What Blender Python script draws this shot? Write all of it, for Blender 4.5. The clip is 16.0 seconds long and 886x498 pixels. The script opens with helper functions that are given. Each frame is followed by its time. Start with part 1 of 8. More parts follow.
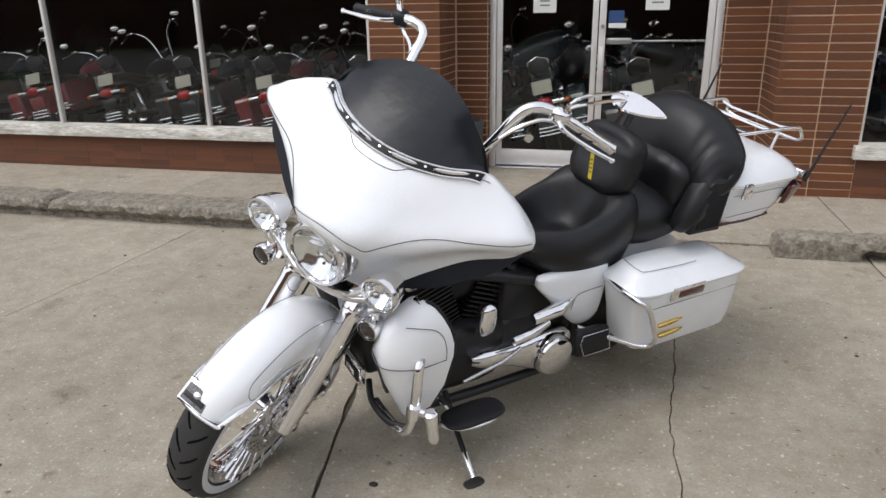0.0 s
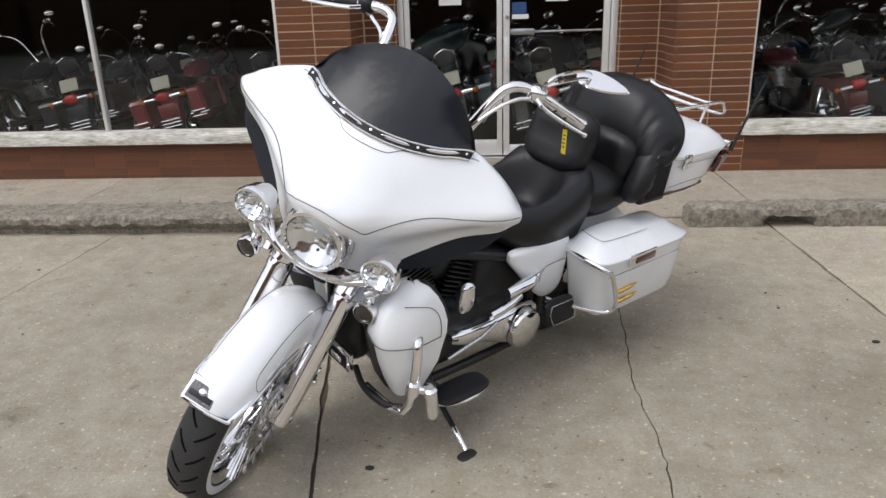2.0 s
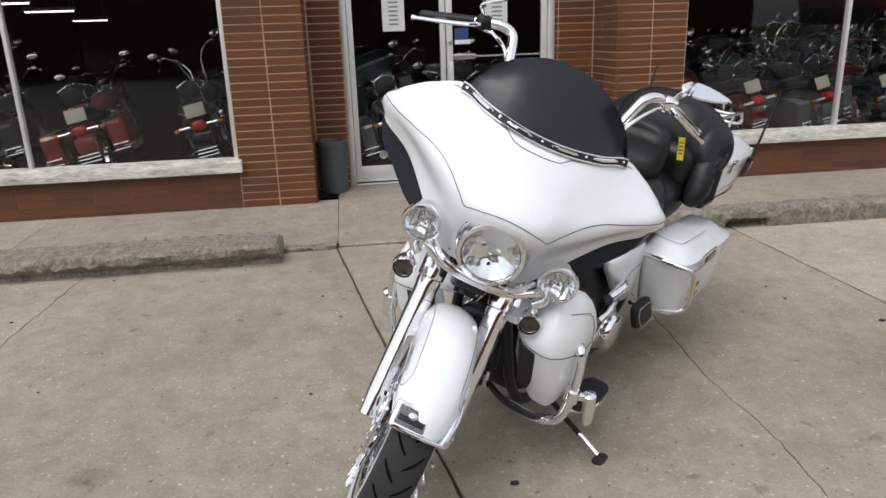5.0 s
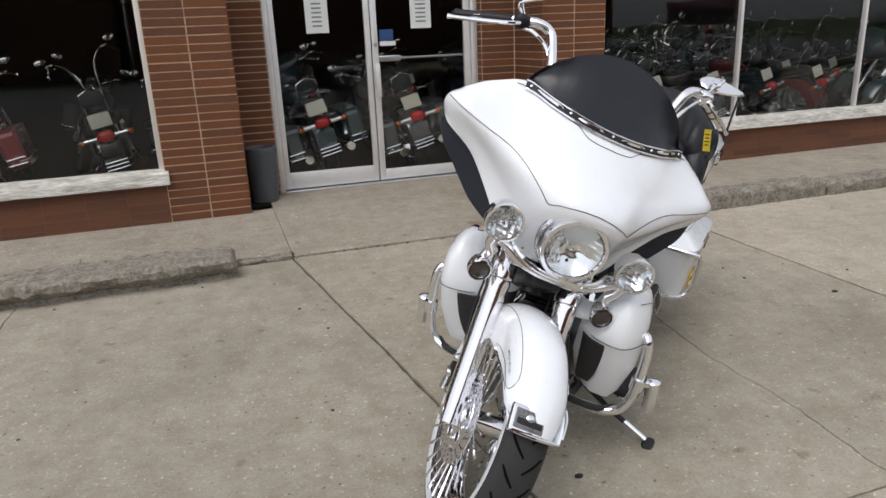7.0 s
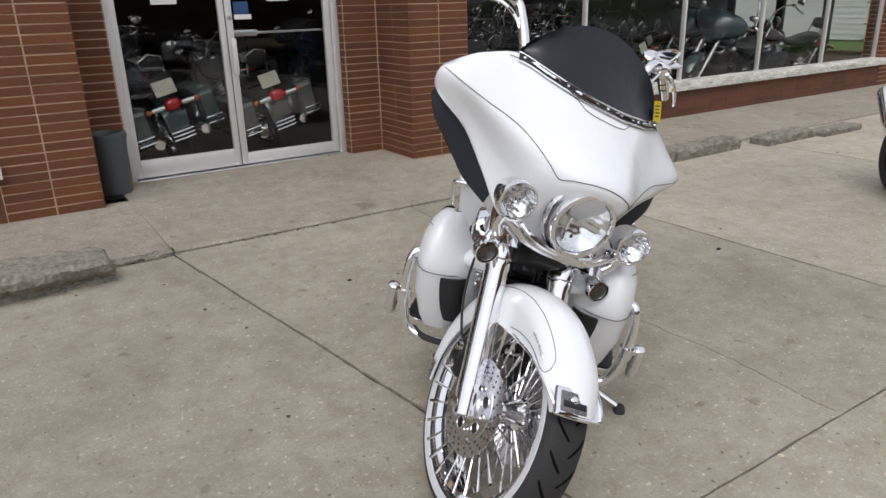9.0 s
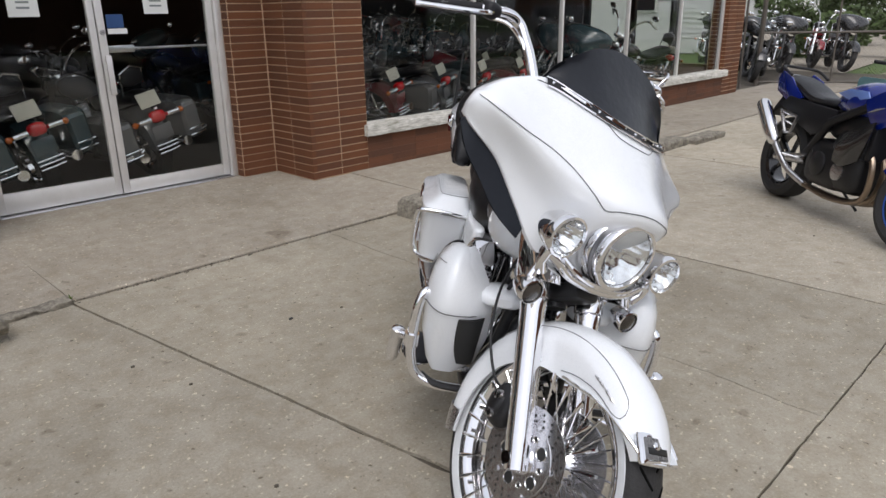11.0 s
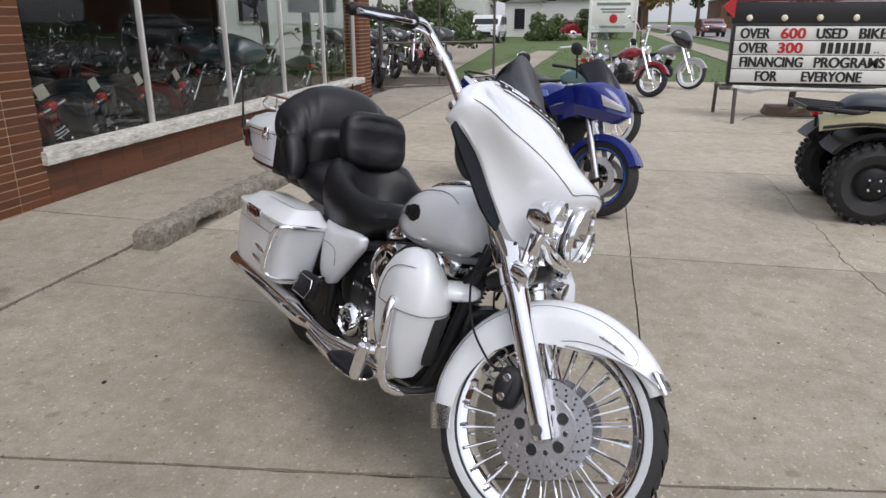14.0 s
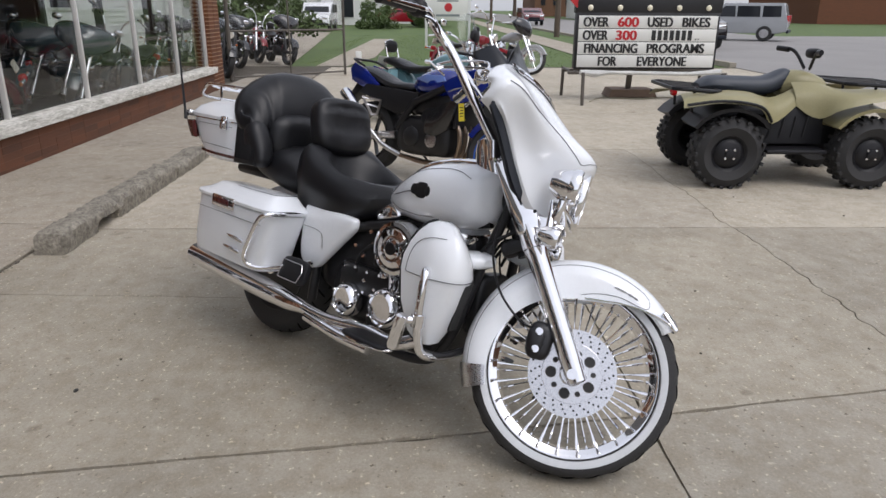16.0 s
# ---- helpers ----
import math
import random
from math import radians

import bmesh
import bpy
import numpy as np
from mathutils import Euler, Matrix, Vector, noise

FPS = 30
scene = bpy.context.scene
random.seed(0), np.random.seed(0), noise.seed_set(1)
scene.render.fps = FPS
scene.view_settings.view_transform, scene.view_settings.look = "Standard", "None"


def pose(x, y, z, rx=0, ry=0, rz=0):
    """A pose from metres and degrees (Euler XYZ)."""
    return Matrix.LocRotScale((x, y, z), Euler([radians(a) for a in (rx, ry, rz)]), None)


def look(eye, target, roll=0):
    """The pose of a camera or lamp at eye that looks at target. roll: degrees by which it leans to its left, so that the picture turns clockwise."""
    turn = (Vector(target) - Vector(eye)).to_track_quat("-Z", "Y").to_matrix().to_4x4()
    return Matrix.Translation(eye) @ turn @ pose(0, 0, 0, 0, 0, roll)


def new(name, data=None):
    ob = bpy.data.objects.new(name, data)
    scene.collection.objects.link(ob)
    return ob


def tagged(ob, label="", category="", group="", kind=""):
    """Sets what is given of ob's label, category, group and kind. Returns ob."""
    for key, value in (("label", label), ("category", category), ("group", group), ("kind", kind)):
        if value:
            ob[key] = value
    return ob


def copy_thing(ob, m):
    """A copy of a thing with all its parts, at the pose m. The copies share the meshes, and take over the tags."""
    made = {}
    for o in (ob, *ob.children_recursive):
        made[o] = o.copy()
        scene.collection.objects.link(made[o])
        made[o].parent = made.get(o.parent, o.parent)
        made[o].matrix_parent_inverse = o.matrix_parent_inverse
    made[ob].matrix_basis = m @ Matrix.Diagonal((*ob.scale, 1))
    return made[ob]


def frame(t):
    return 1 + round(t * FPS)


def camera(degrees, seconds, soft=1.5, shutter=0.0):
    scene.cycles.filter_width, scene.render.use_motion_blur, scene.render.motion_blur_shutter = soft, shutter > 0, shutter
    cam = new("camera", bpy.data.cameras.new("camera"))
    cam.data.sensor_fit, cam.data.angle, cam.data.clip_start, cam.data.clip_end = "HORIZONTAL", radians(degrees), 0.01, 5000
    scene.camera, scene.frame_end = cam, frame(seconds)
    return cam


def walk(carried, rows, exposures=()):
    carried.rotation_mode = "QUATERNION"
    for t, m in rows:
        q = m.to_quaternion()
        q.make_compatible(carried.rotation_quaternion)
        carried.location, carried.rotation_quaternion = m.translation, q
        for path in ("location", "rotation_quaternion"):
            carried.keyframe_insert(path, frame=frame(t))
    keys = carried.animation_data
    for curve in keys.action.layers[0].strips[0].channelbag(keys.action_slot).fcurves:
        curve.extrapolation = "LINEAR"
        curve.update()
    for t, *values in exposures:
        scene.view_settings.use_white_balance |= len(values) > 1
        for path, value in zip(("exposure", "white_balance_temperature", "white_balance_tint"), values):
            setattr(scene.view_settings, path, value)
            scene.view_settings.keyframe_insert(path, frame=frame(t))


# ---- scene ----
cam = camera(64.7, 16.0)
PATH = [
    (0, (1.006, 0.795, 1.45), (0.553, 2.637, 0.813), -0.8),
    (0.5, (0.881, 0.738, 1.446), (0.583, 2.623, 0.847), -1.2),
    (1, (0.86, 0.736, 1.441), (0.634, 2.627, 0.829), -0.7),
    (1.5, (0.784, 0.707, 1.424), (0.595, 2.593, 0.788), -1.1),
    (2, (0.729, 0.682, 1.421), (0.584, 2.568, 0.772), -1.7),
    (2.5, (0.595, 0.693, 1.42), (0.434, 2.585, 0.792), -1.5),
    (3, (0.459, 0.733, 1.426), (0.328, 2.635, 0.821), -2.3),
    (3.5, (0.309, 0.692, 1.426), (0.33, 2.601, 0.831), -2.2),
    (4, (0.135, 0.626, 1.42), (0.272, 2.525, 0.807), -2.7),
    (4.5, (0.008, 0.645, 1.41), (0.189, 2.537, 0.789), -1.5),
    (4.7, (-0.049, 0.663, 1.407), (0.152, 2.563, 0.816), -1.6),
    (6.8, (-0.619, 0.816, 1.412), (-0.066, 2.643, 0.817), -2.6),
    (7, (-0.678, 0.845, 1.416), (-0.096, 2.664, 0.824), -2.4),
    (7.5, (-0.806, 0.892, 1.413), (-0.094, 2.65, 0.776), -1.8),
    (8, (-0.947, 0.956, 1.416), (-0.076, 2.633, 0.76), -2.2),
    (8.5, (-1.012, 1.053, 1.403), (-0.071, 2.688, 0.74), -1.8),
    (8.7, (-1.037, 1.102, 1.404), (-0.065, 2.718, 0.74), -1.6),
    (10.8, (-1.307, 1.558, 1.438), (0.009, 2.92, 0.795), -1.2),
    (11, (-1.325, 1.616, 1.437), (0.02, 2.95, 0.796), -0.9),
    (11.5, (-1.471, 1.749, 1.438), (0.018, 2.896, 0.753), -2.3),
    (12, (-1.551, 1.87, 1.417), (0.027, 2.856, 0.686), -1.6),
    (12.5, (-1.612, 2.02, 1.433), (0.032, 2.886, 0.695), -1.6),
    (13, (-1.665, 2.172, 1.437), (0.064, 2.887, 0.732), -0.5),
    (13.5, (-1.752, 2.347, 1.447), (0.071, 2.872, 0.812), -0.8),
    (14, (-1.834, 2.457, 1.441), (0.022, 2.868, 0.818), -0.1),
    (14.5, (-1.881, 2.6, 1.44), (-0.013, 2.996, 0.846), -0.0),
    (15, (-1.954, 2.724, 1.451), (-0.074, 3.03, 0.841), -0.2),
    (15.5, (-2.033, 2.886, 1.454), (-0.133, 2.98, 0.835), -0.1),
    (16, (-2.061, 3.016, 1.44), (-0.171, 2.97, 0.789), 0.3),
]
walk(cam, [(t, look(eye, target, roll)) for t, eye, target, roll in PATH],
     [(0.0, 0.22, 6430, 12), (4.5, 0.17, 6450, 12), (7.0, 0.07, 6440, 12), (12.0, 0.04, 6340, 13), (16.0, 0.06, 6300, 14)])

# ---- light: an overcast sky, bright overhead ----
SUN_ELEV, SUN_ROT = 58.0, 222.0
world = bpy.data.worlds.new("overcast_sky")
scene.world = world
world.use_nodes = True
wn, wl = world.node_tree.nodes, world.node_tree.links
sky = wn.new("ShaderNodeTexSky")
sky.sky_type, sky.sun_disc = "NISHITA", False
sky.sun_elevation, sky.sun_rotation = radians(SUN_ELEV), radians(SUN_ROT)
sky.dust_density, sky.air_density = 3.0, 1.0
soft_sky = wn.new("ShaderNodeHueSaturation")
soft_sky.inputs["Saturation"].default_value = 0.34
wl.new(sky.outputs["Color"], soft_sky.inputs["Color"])
cloud = wn.new("ShaderNodeMix")            # an even cover of cloud before the sky
cloud.data_type, cloud.blend_type = "RGBA", "MIX"
cloud.inputs["Factor"].default_value = 0.55
cloud.inputs["B"].default_value = (4.3, 4.45, 4.7, 1)
wl.new(soft_sky.outputs["Color"], cloud.inputs["A"])
wl.new(cloud.outputs["Result"], wn["Background"].inputs["Color"])
wn["Background"].inputs["Strength"].default_value = 0.20
sun_data = bpy.data.lights.new("sun", "SUN")
sun_data.energy, sun_data.angle, sun_data.color = 0.95, radians(35), (1.0, 0.97, 0.92)
sun = new("sun", sun_data)
sun.matrix_world = look((0, 0, 20), Vector((0, 0, 20)) - Vector((math.sin(radians(SUN_ROT)) * math.cos(radians(SUN_ELEV)), math.cos(radians(SUN_ROT)) * math.cos(radians(SUN_ELEV)), math.sin(radians(SUN_ELEV)))))


# ---- materials ----
def mat(name, rgb, rough=0.5, metal=0.0, var=0.12, scale=4.0, fine=60.0, bump=0.0, coat=0.0, each=0.0, rgb2=None, spec=0.5, emit=0.0, stretch=(1, 1, 1)):
    """A surface with two scales of variation, optional relief and a difference from piece to piece."""
    m = bpy.data.materials.new(name)
    m.use_nodes = True
    n, l = m.node_tree.nodes, m.node_tree.links
    p = n["Principled BSDF"]
    co = n.new("ShaderNodeTexCoord")
    mp = n.new("ShaderNodeMapping")
    mp.inputs["Scale"].default_value = stretch
    l.new(co.outputs["Object"], mp.inputs["Vector"])
    big, small = n.new("ShaderNodeTexNoise"), n.new("ShaderNodeTexNoise")
    for tex, s, d in ((big, scale, 4), (small, fine, 3)):
        tex.inputs["Scale"].default_value, tex.inputs["Detail"].default_value = s, d
        l.new(mp.outputs["Vector"], tex.inputs["Vector"])
    add = n.new("ShaderNodeMath")
    add.operation = "MULTIPLY_ADD"
    add.inputs[1].default_value = 0.5
    l.new(small.outputs["Fac"], add.inputs[0])
    half = n.new("ShaderNodeMath")
    half.operation = "MULTIPLY"
    half.inputs[1].default_value = 0.5
    l.new(big.outputs["Fac"], half.inputs[0])
    l.new(half.outputs[0], add.inputs[2])
    value = add.outputs[0]
    if each:
        info = n.new("ShaderNodeObjectInfo")
        isl = n.new("ShaderNodeNewGeometry")
        both = n.new("ShaderNodeMath")
        both.operation = "ADD"
        l.new(info.outputs["Random"], both.inputs[0])
        l.new(isl.outputs["Random Per Island"], both.inputs[1])
        fr = n.new("ShaderNodeMath")
        fr.operation = "FRACT"
        l.new(both.outputs[0], fr.inputs[0])
        e = n.new("ShaderNodeMath")
        e.operation = "MULTIPLY_ADD"
        e.inputs[1].default_value = each
        l.new(fr.outputs[0], e.inputs[0])
        l.new(value, e.inputs[2])
        value = e.outputs[0]
    ramp = n.new("ShaderNodeValToRGB")
    dark = rgb2 if rgb2 else tuple(c * (1 - var) for c in rgb)
    light = tuple(min(1.0, c * (1 + var)) for c in rgb)
    ramp.color_ramp.elements[0].position, ramp.color_ramp.elements[1].position = 0.3, 0.7 + each * 0.8
    ramp.color_ramp.elements[0].color, ramp.color_ramp.elements[1].color = (*dark, 1), (*light, 1)
    l.new(value, ramp.inputs["Fac"])
    l.new(ramp.outputs["Color"], p.inputs["Base Color"])
    rr = n.new("ShaderNodeMapRange")
    rr.inputs["To Min"].default_value, rr.inputs["To Max"].default_value = max(0.02, rough * 0.8), min(1, rough * 1.2)
    l.new(value, rr.inputs["Value"])
    l.new(rr.outputs["Result"], p.inputs["Roughness"])
    p.inputs["Metallic"].default_value = metal
    p.inputs["Coat Weight"].default_value = coat
    p.inputs["Coat Roughness"].default_value = 0.04
    p.inputs["Specular IOR Level"].default_value = spec
    if bump:
        b = n.new("ShaderNodeBump")
        b.inputs["Strength"].default_value, b.inputs["Distance"].default_value = bump, 0.01
        l.new(small.outputs["Fac"], b.inputs["Height"])
        l.new(b.outputs["Normal"], p.inputs["Normal"])
    if emit:
        p.inputs["Emission Color"].default_value = (*rgb, 1)
        p.inputs["Emission Strength"].default_value = emit
    return m


def concrete_mat(name, light, mid, dark, soil):
    """Old concrete: broad mottling, middling blotches, fine aggregate and small pits."""
    m = mat(name, light, 0.88, var=0.1)
    n, l = m.node_tree.nodes, m.node_tree.links
    p = n["Principled BSDF"]
    co = n.new("ShaderNodeTexCoord")

    def tex(scale, detail, rough=0.6):
        t = n.new("ShaderNodeTexNoise")
        t.inputs["Scale"].default_value, t.inputs["Detail"].default_value, t.inputs["Roughness"].default_value = scale, detail, rough
        l.new(co.outputs["Object"], t.inputs["Vector"])
        return t.outputs["Fac"]

    def ramp(fac, a, b, lo, hi):
        r = n.new("ShaderNodeValToRGB")
        r.color_ramp.elements[0].position, r.color_ramp.elements[1].position = lo, hi
        r.color_ramp.elements[0].color, r.color_ramp.elements[1].color = (*a, 1), (*b, 1)
        l.new(fac, r.inputs["Fac"])
        return r.outputs["Color"]

    def mix(kind, fac, a, b):
        x = n.new("ShaderNodeMix")
        x.data_type, x.blend_type = "RGBA", kind
        x.inputs["Factor"].default_value = fac
        l.new(a, x.inputs["A"])
        l.new(b, x.inputs["B"])
        return x.outputs["Result"]
    base = ramp(tex(0.55, 5), mid, light, 0.35, 0.65)
    blot = ramp(tex(3.2, 6, 0.7), (0.90, 0.89, 0.875), (1.04, 1.04, 1.04), 0.33, 0.62)
    warm = ramp(tex(9.0, 5, 0.75), (0.90, 0.87, 0.82), (1.07, 1.075, 1.08), 0.36, 0.60)
    grain = ramp(tex(85, 4, 0.8), (0.84, 0.825, 0.81), (1.12, 1.12, 1.11), 0.33, 0.68)
    pits = ramp(tex(38, 2, 0.5), soil, (1, 1, 1), 0.25, 0.34)

    def spots(scale, warp, keep, tone, size):
        """Scattered blots with ragged outlines, some of the cells left empty."""
        nz, sc, ad = n.new("ShaderNodeTexNoise"), n.new("ShaderNodeVectorMath"), n.new("ShaderNodeVectorMath")
        nz.inputs["Scale"].default_value, nz.inputs["Detail"].default_value = scale * 3.5, 4
        l.new(co.outputs["Object"], nz.inputs["Vector"])
        sc.operation, ad.operation = "SCALE", "ADD"
        sc.inputs["Scale"].default_value = warp / scale
        l.new(nz.outputs["Color"], sc.inputs[0])
        l.new(co.outputs["Object"], ad.inputs[0])
        l.new(sc.outputs["Vector"], ad.inputs[1])
        vo = n.new("ShaderNodeTexVoronoi")
        vo.inputs["Scale"].default_value = scale
        l.new(ad.outputs["Vector"], vo.inputs["Vector"])
        cell = n.new("ShaderNodeSeparateColor")
        l.new(vo.outputs["Color"], cell.inputs["Color"])
        empty_cell = n.new("ShaderNodeMath")
        empty_cell.operation = "GREATER_THAN"
        empty_cell.inputs[1].default_value = keep
        l.new(cell.outputs["Red"], empty_cell.inputs[0])
        total = n.new("ShaderNodeMath")
        total.operation = "ADD"
        l.new(vo.outputs["Distance"], total.inputs[0])
        l.new(empty_cell.outputs[0], total.inputs[1])
        return ramp(total.outputs[0], tone, (1, 1, 1), size * 0.45, size)
    blots = spots(1.7, 0.55, 0.5, (0.74, 0.72, 0.70), 0.17)
    drips = spots(5.5, 0.5, 0.3, (0.70, 0.68, 0.65), 0.16)
    chips = spots(13.0, 0.6, 0.22, (1.38, 1.36, 1.32), 0.13)
    pale = ramp(tex(46, 2, 0.55), (1, 1, 1), (1.75, 1.72, 1.64), 0.63, 0.72)
    stain = ramp(tex(1.15, 3, 0.55), (0.80, 0.775, 0.75), (1, 1, 1), 0.24, 0.38)
    info = n.new("ShaderNodeObjectInfo")
    shade = ramp(info.outputs["Random"], (0.93, 0.93, 0.94), (1.05, 1.045, 1.03), 0, 1)
    col = mix("MULTIPLY", 1.0, base, blot)
    for other in (grain, warm, pits, pale, stain, shade, blots, drips, chips):
        col = mix("MULTIPLY", 1.0, col, other)
    l.new(col, p.inputs["Base Color"])
    b = n.new("ShaderNodeBump")
    b.inputs["Strength"].default_value, b.inputs["Distance"].default_value = 0.45, 0.01
    l.new(tex(70, 5, 0.75), b.inputs["Height"])
    l.new(b.outputs["Normal"], p.inputs["Normal"])
    return m


def pane_mat(name, tint, ior=1.45, rough=0.01, floor_gloss=0.0):
    """Thin glass: see-through with a tint, mirror-like at grazing angles."""
    m = bpy.data.materials.new(name)
    m.use_nodes = True
    n, l = m.node_tree.nodes, m.node_tree.links
    n.remove(n["Principled BSDF"])
    tr, gl, fr, mx = n.new("ShaderNodeBsdfTransparent"), n.new("ShaderNodeBsdfGlossy"), n.new("ShaderNodeLayerWeight"), n.new("ShaderNodeMixShader")
    tr.inputs["Color"].default_value = (*tint, 1)
    gl.inputs["Roughness"].default_value = rough
    fr.inputs["Blend"].default_value = 0.5
    steep, share = n.new("ShaderNodeMath"), n.new("ShaderNodeMath")
    steep.operation, share.operation = "POWER", "MULTIPLY_ADD"
    steep.inputs[1].default_value = 5.0
    base = ((ior - 1) / (ior + 1)) ** 2
    share.inputs[1].default_value, share.inputs[2].default_value = 1 - base, base
    l.new(fr.outputs["Facing"], steep.inputs[0])
    l.new(steep.outputs[0], share.inputs[0])
    l.new(share.outputs[0], mx.inputs["Fac"])
    l.new(tr.outputs["BSDF"], mx.inputs[1])
    l.new(gl.outputs["BSDF"], mx.inputs[2])
    l.new(mx.outputs["Shader"], n["Material Output"].inputs["Surface"])
    return m


PEARL = mat("pearl_white_paint", (0.84, 0.865, 0.895), 0.28, var=0.02, fine=400, coat=0.8)
STRIPE = mat("grey_pinstripe", (0.10, 0.10, 0.11), 0.4)
CHROME = mat("chrome", (0.86, 0.86, 0.88), 0.06, 1.0, var=0.03)
DULLCHROME = mat("brushed_metal", (0.62, 0.62, 0.64), 0.28, 1.0, var=0.08, fine=200)
ALU = mat("anodised_aluminium", (0.74, 0.73, 0.71), 0.45, 0.45, var=0.08, scale=9, fine=150)
RUBBER = mat("tyre_rubber", (0.026, 0.0255, 0.026), 0.74, var=0.3, bump=0.25, fine=120)
WHITEWALL = mat("whitewall_rubber", (0.62, 0.64, 0.66), 0.55, var=0.06)
BLACKPL = mat("black_plastic", (0.012, 0.012, 0.014), 0.45, var=0.2, spec=0.3)
GREYPL = mat("dark_grey_plastic", (0.016, 0.019, 0.026), 0.6, var=0.12, spec=0.25)
TINT = mat("smoked_acrylic", (0.007, 0.009, 0.014), 0.30, var=0.2, fine=16, bump=0.22, spec=0.42)
LEATHER = mat("black_leather", (0.009, 0.0092, 0.011), 0.40, var=0.35, scale=9, fine=240, bump=0.12, spec=0.38)
ENGINE = mat("black_engine_metal", (0.02, 0.02, 0.022), 0.4, 0.3, var=0.3, fine=90)
GLASS = pane_mat("lamp_glass", (0.95, 0.96, 0.96), 1.45)
REFLECT = mat("lamp_reflector", (0.88, 0.89, 0.90), 0.16, 1.0, var=0.05, scale=40, fine=32)
CLEARLENS = mat("clear_lamp_lens", (0.15, 0.15, 0.155), 0.28, var=0.35, scale=30, fine=120, bump=0.5, spec=0.5)
LAMPGREY = mat("grey_lamp_lens", (0.38, 0.38, 0.39), 0.12, var=0.2, fine=90, bump=0.4, coat=0.4)
SMOKE = mat("smoked_lens", (0.035, 0.028, 0.024), 0.15, var=0.25, coat=0.5)
REDLENS = mat("red_lens", (0.45, 0.012, 0.016), 0.15, var=0.2, coat=0.6)
DARKRED = mat("dark_red_lens", (0.07, 0.012, 0.012), 0.15, var=0.2, coat=0.6)
GOLD = mat("brass", (0.75, 0.52, 0.16), 0.2, 1.0, var=0.1)
YELLOW = mat("yellow_tag_card", (0.80, 0.62, 0.03), 0.6, var=0.05)
INK = mat("dark_print", (0.02, 0.02, 0.02), 0.6)
BADGE = mat("dark_badge", (0.02, 0.02, 0.022), 0.3, 0.4)
CONCRETE = concrete_mat("weathered_concrete", (0.391, 0.360, 0.298), (0.302, 0.277, 0.227), None, (0.45, 0.42, 0.38))
PALECONCRETE = concrete_mat("pale_weathered_concrete", (0.482, 0.443, 0.368), (0.389, 0.355, 0.292), None, (0.5, 0.47, 0.43))
WALKWAY = concrete_mat("sidewalk_concrete", (0.370, 0.336, 0.282), (0.310, 0.280, 0.233), None, (0.5, 0.47, 0.43))
KERB = mat("crumbling_kerb_concrete", (0.265, 0.243, 0.198), 0.95, var=0.45, scale=14, fine=48, bump=1.0, rgb2=(0.085, 0.075, 0.062))
DISCSTEEL = mat("drilled_disc_steel", (0.68, 0.68, 0.70), 0.25, 1.0, var=0.08, fine=150)
GROOVE = mat("tread_groove_black", (0.004, 0.004, 0.004), 0.9, spec=0.1)
JOINT = mat("joint_dirt", (0.085, 0.072, 0.054), 0.95, var=0.4, scale=5, fine=50, bump=0.5)
BRICK = mat("orange_brown_brick", (0.132, 0.047, 0.0175), 0.8, var=0.25, scale=8, fine=90, bump=0.35, each=0.40, rgb2=(0.076, 0.028, 0.012))
BRICKLOW = mat("dark_brown_brick", (0.122, 0.047, 0.022), 0.8, var=0.35, scale=5, fine=80, bump=0.3, each=0.35, rgb2=(0.060, 0.026, 0.014), stretch=(0.35, 0.35, 2.2))
MORTAR = mat("pale_mortar", (0.52, 0.37, 0.245), 0.95, var=0.2, scale=10, fine=90, bump=0.3)
MORTARLOW = mat("dirty_mortar", (0.15, 0.078, 0.045), 0.95, var=0.25, scale=6, fine=90, bump=0.3)
SILLPAINT = mat("peeling_white_paint", (0.76, 0.74, 0.69), 0.7, var=0.12, scale=8, fine=30, bump=0.4, rgb2=(0.22, 0.21, 0.16), stretch=(0.5, 1, 3))
PANE = pane_mat("shop_glass", (0.94, 0.95, 0.94), 1.40)
# showroom surfaces: the dimness of the room is put into their low colour
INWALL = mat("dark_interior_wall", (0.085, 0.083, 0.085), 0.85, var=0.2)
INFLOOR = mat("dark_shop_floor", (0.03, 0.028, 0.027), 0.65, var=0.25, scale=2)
PAPER = mat("white_paper", (0.78, 0.80, 0.78), 0.7, var=0.03)
BLUESTICK = mat("blue_sticker", (0.03, 0.08, 0.22), 0.4, var=0.1)
CANGREY = mat("blue_grey_plastic_bin", (0.075, 0.085, 0.09), 0.5, var=0.12)
GRASS = mat("grass", (0.085, 0.12, 0.030), 0.9, var=0.3, scale=0.8, fine=12, bump=0.6, rgb2=(0.045, 0.085, 0.02))
BLADE = mat("grass_blade", (0.12, 0.175, 0.04), 0.7, var=0.3, each=0.3)
LEAF = mat("leaf", (0.065, 0.10, 0.025), 0.7, var=0.35, each=0.4, rgb2=(0.03, 0.05, 0.014))
LEAFY = mat("autumn_leaf", (0.24, 0.17, 0.035), 0.7, var=0.35, each=0.4, rgb2=(0.10, 0.10, 0.03))
BARK = mat("bark", (0.10, 0.075, 0.055), 0.9, var=0.3, bump=0.6, fine=30)
ASPHALT = mat("worn_asphalt", (0.25, 0.24, 0.23), 0.9, var=0.15, scale=0.4, fine=25, bump=0.2)
STEEL = mat("rusty_grey_steel", (0.13, 0.115, 0.10), 0.6, 0.4, var=0.25, scale=8)
SIDING = mat("white_siding", (0.72, 0.72, 0.70), 0.6, var=0.05)
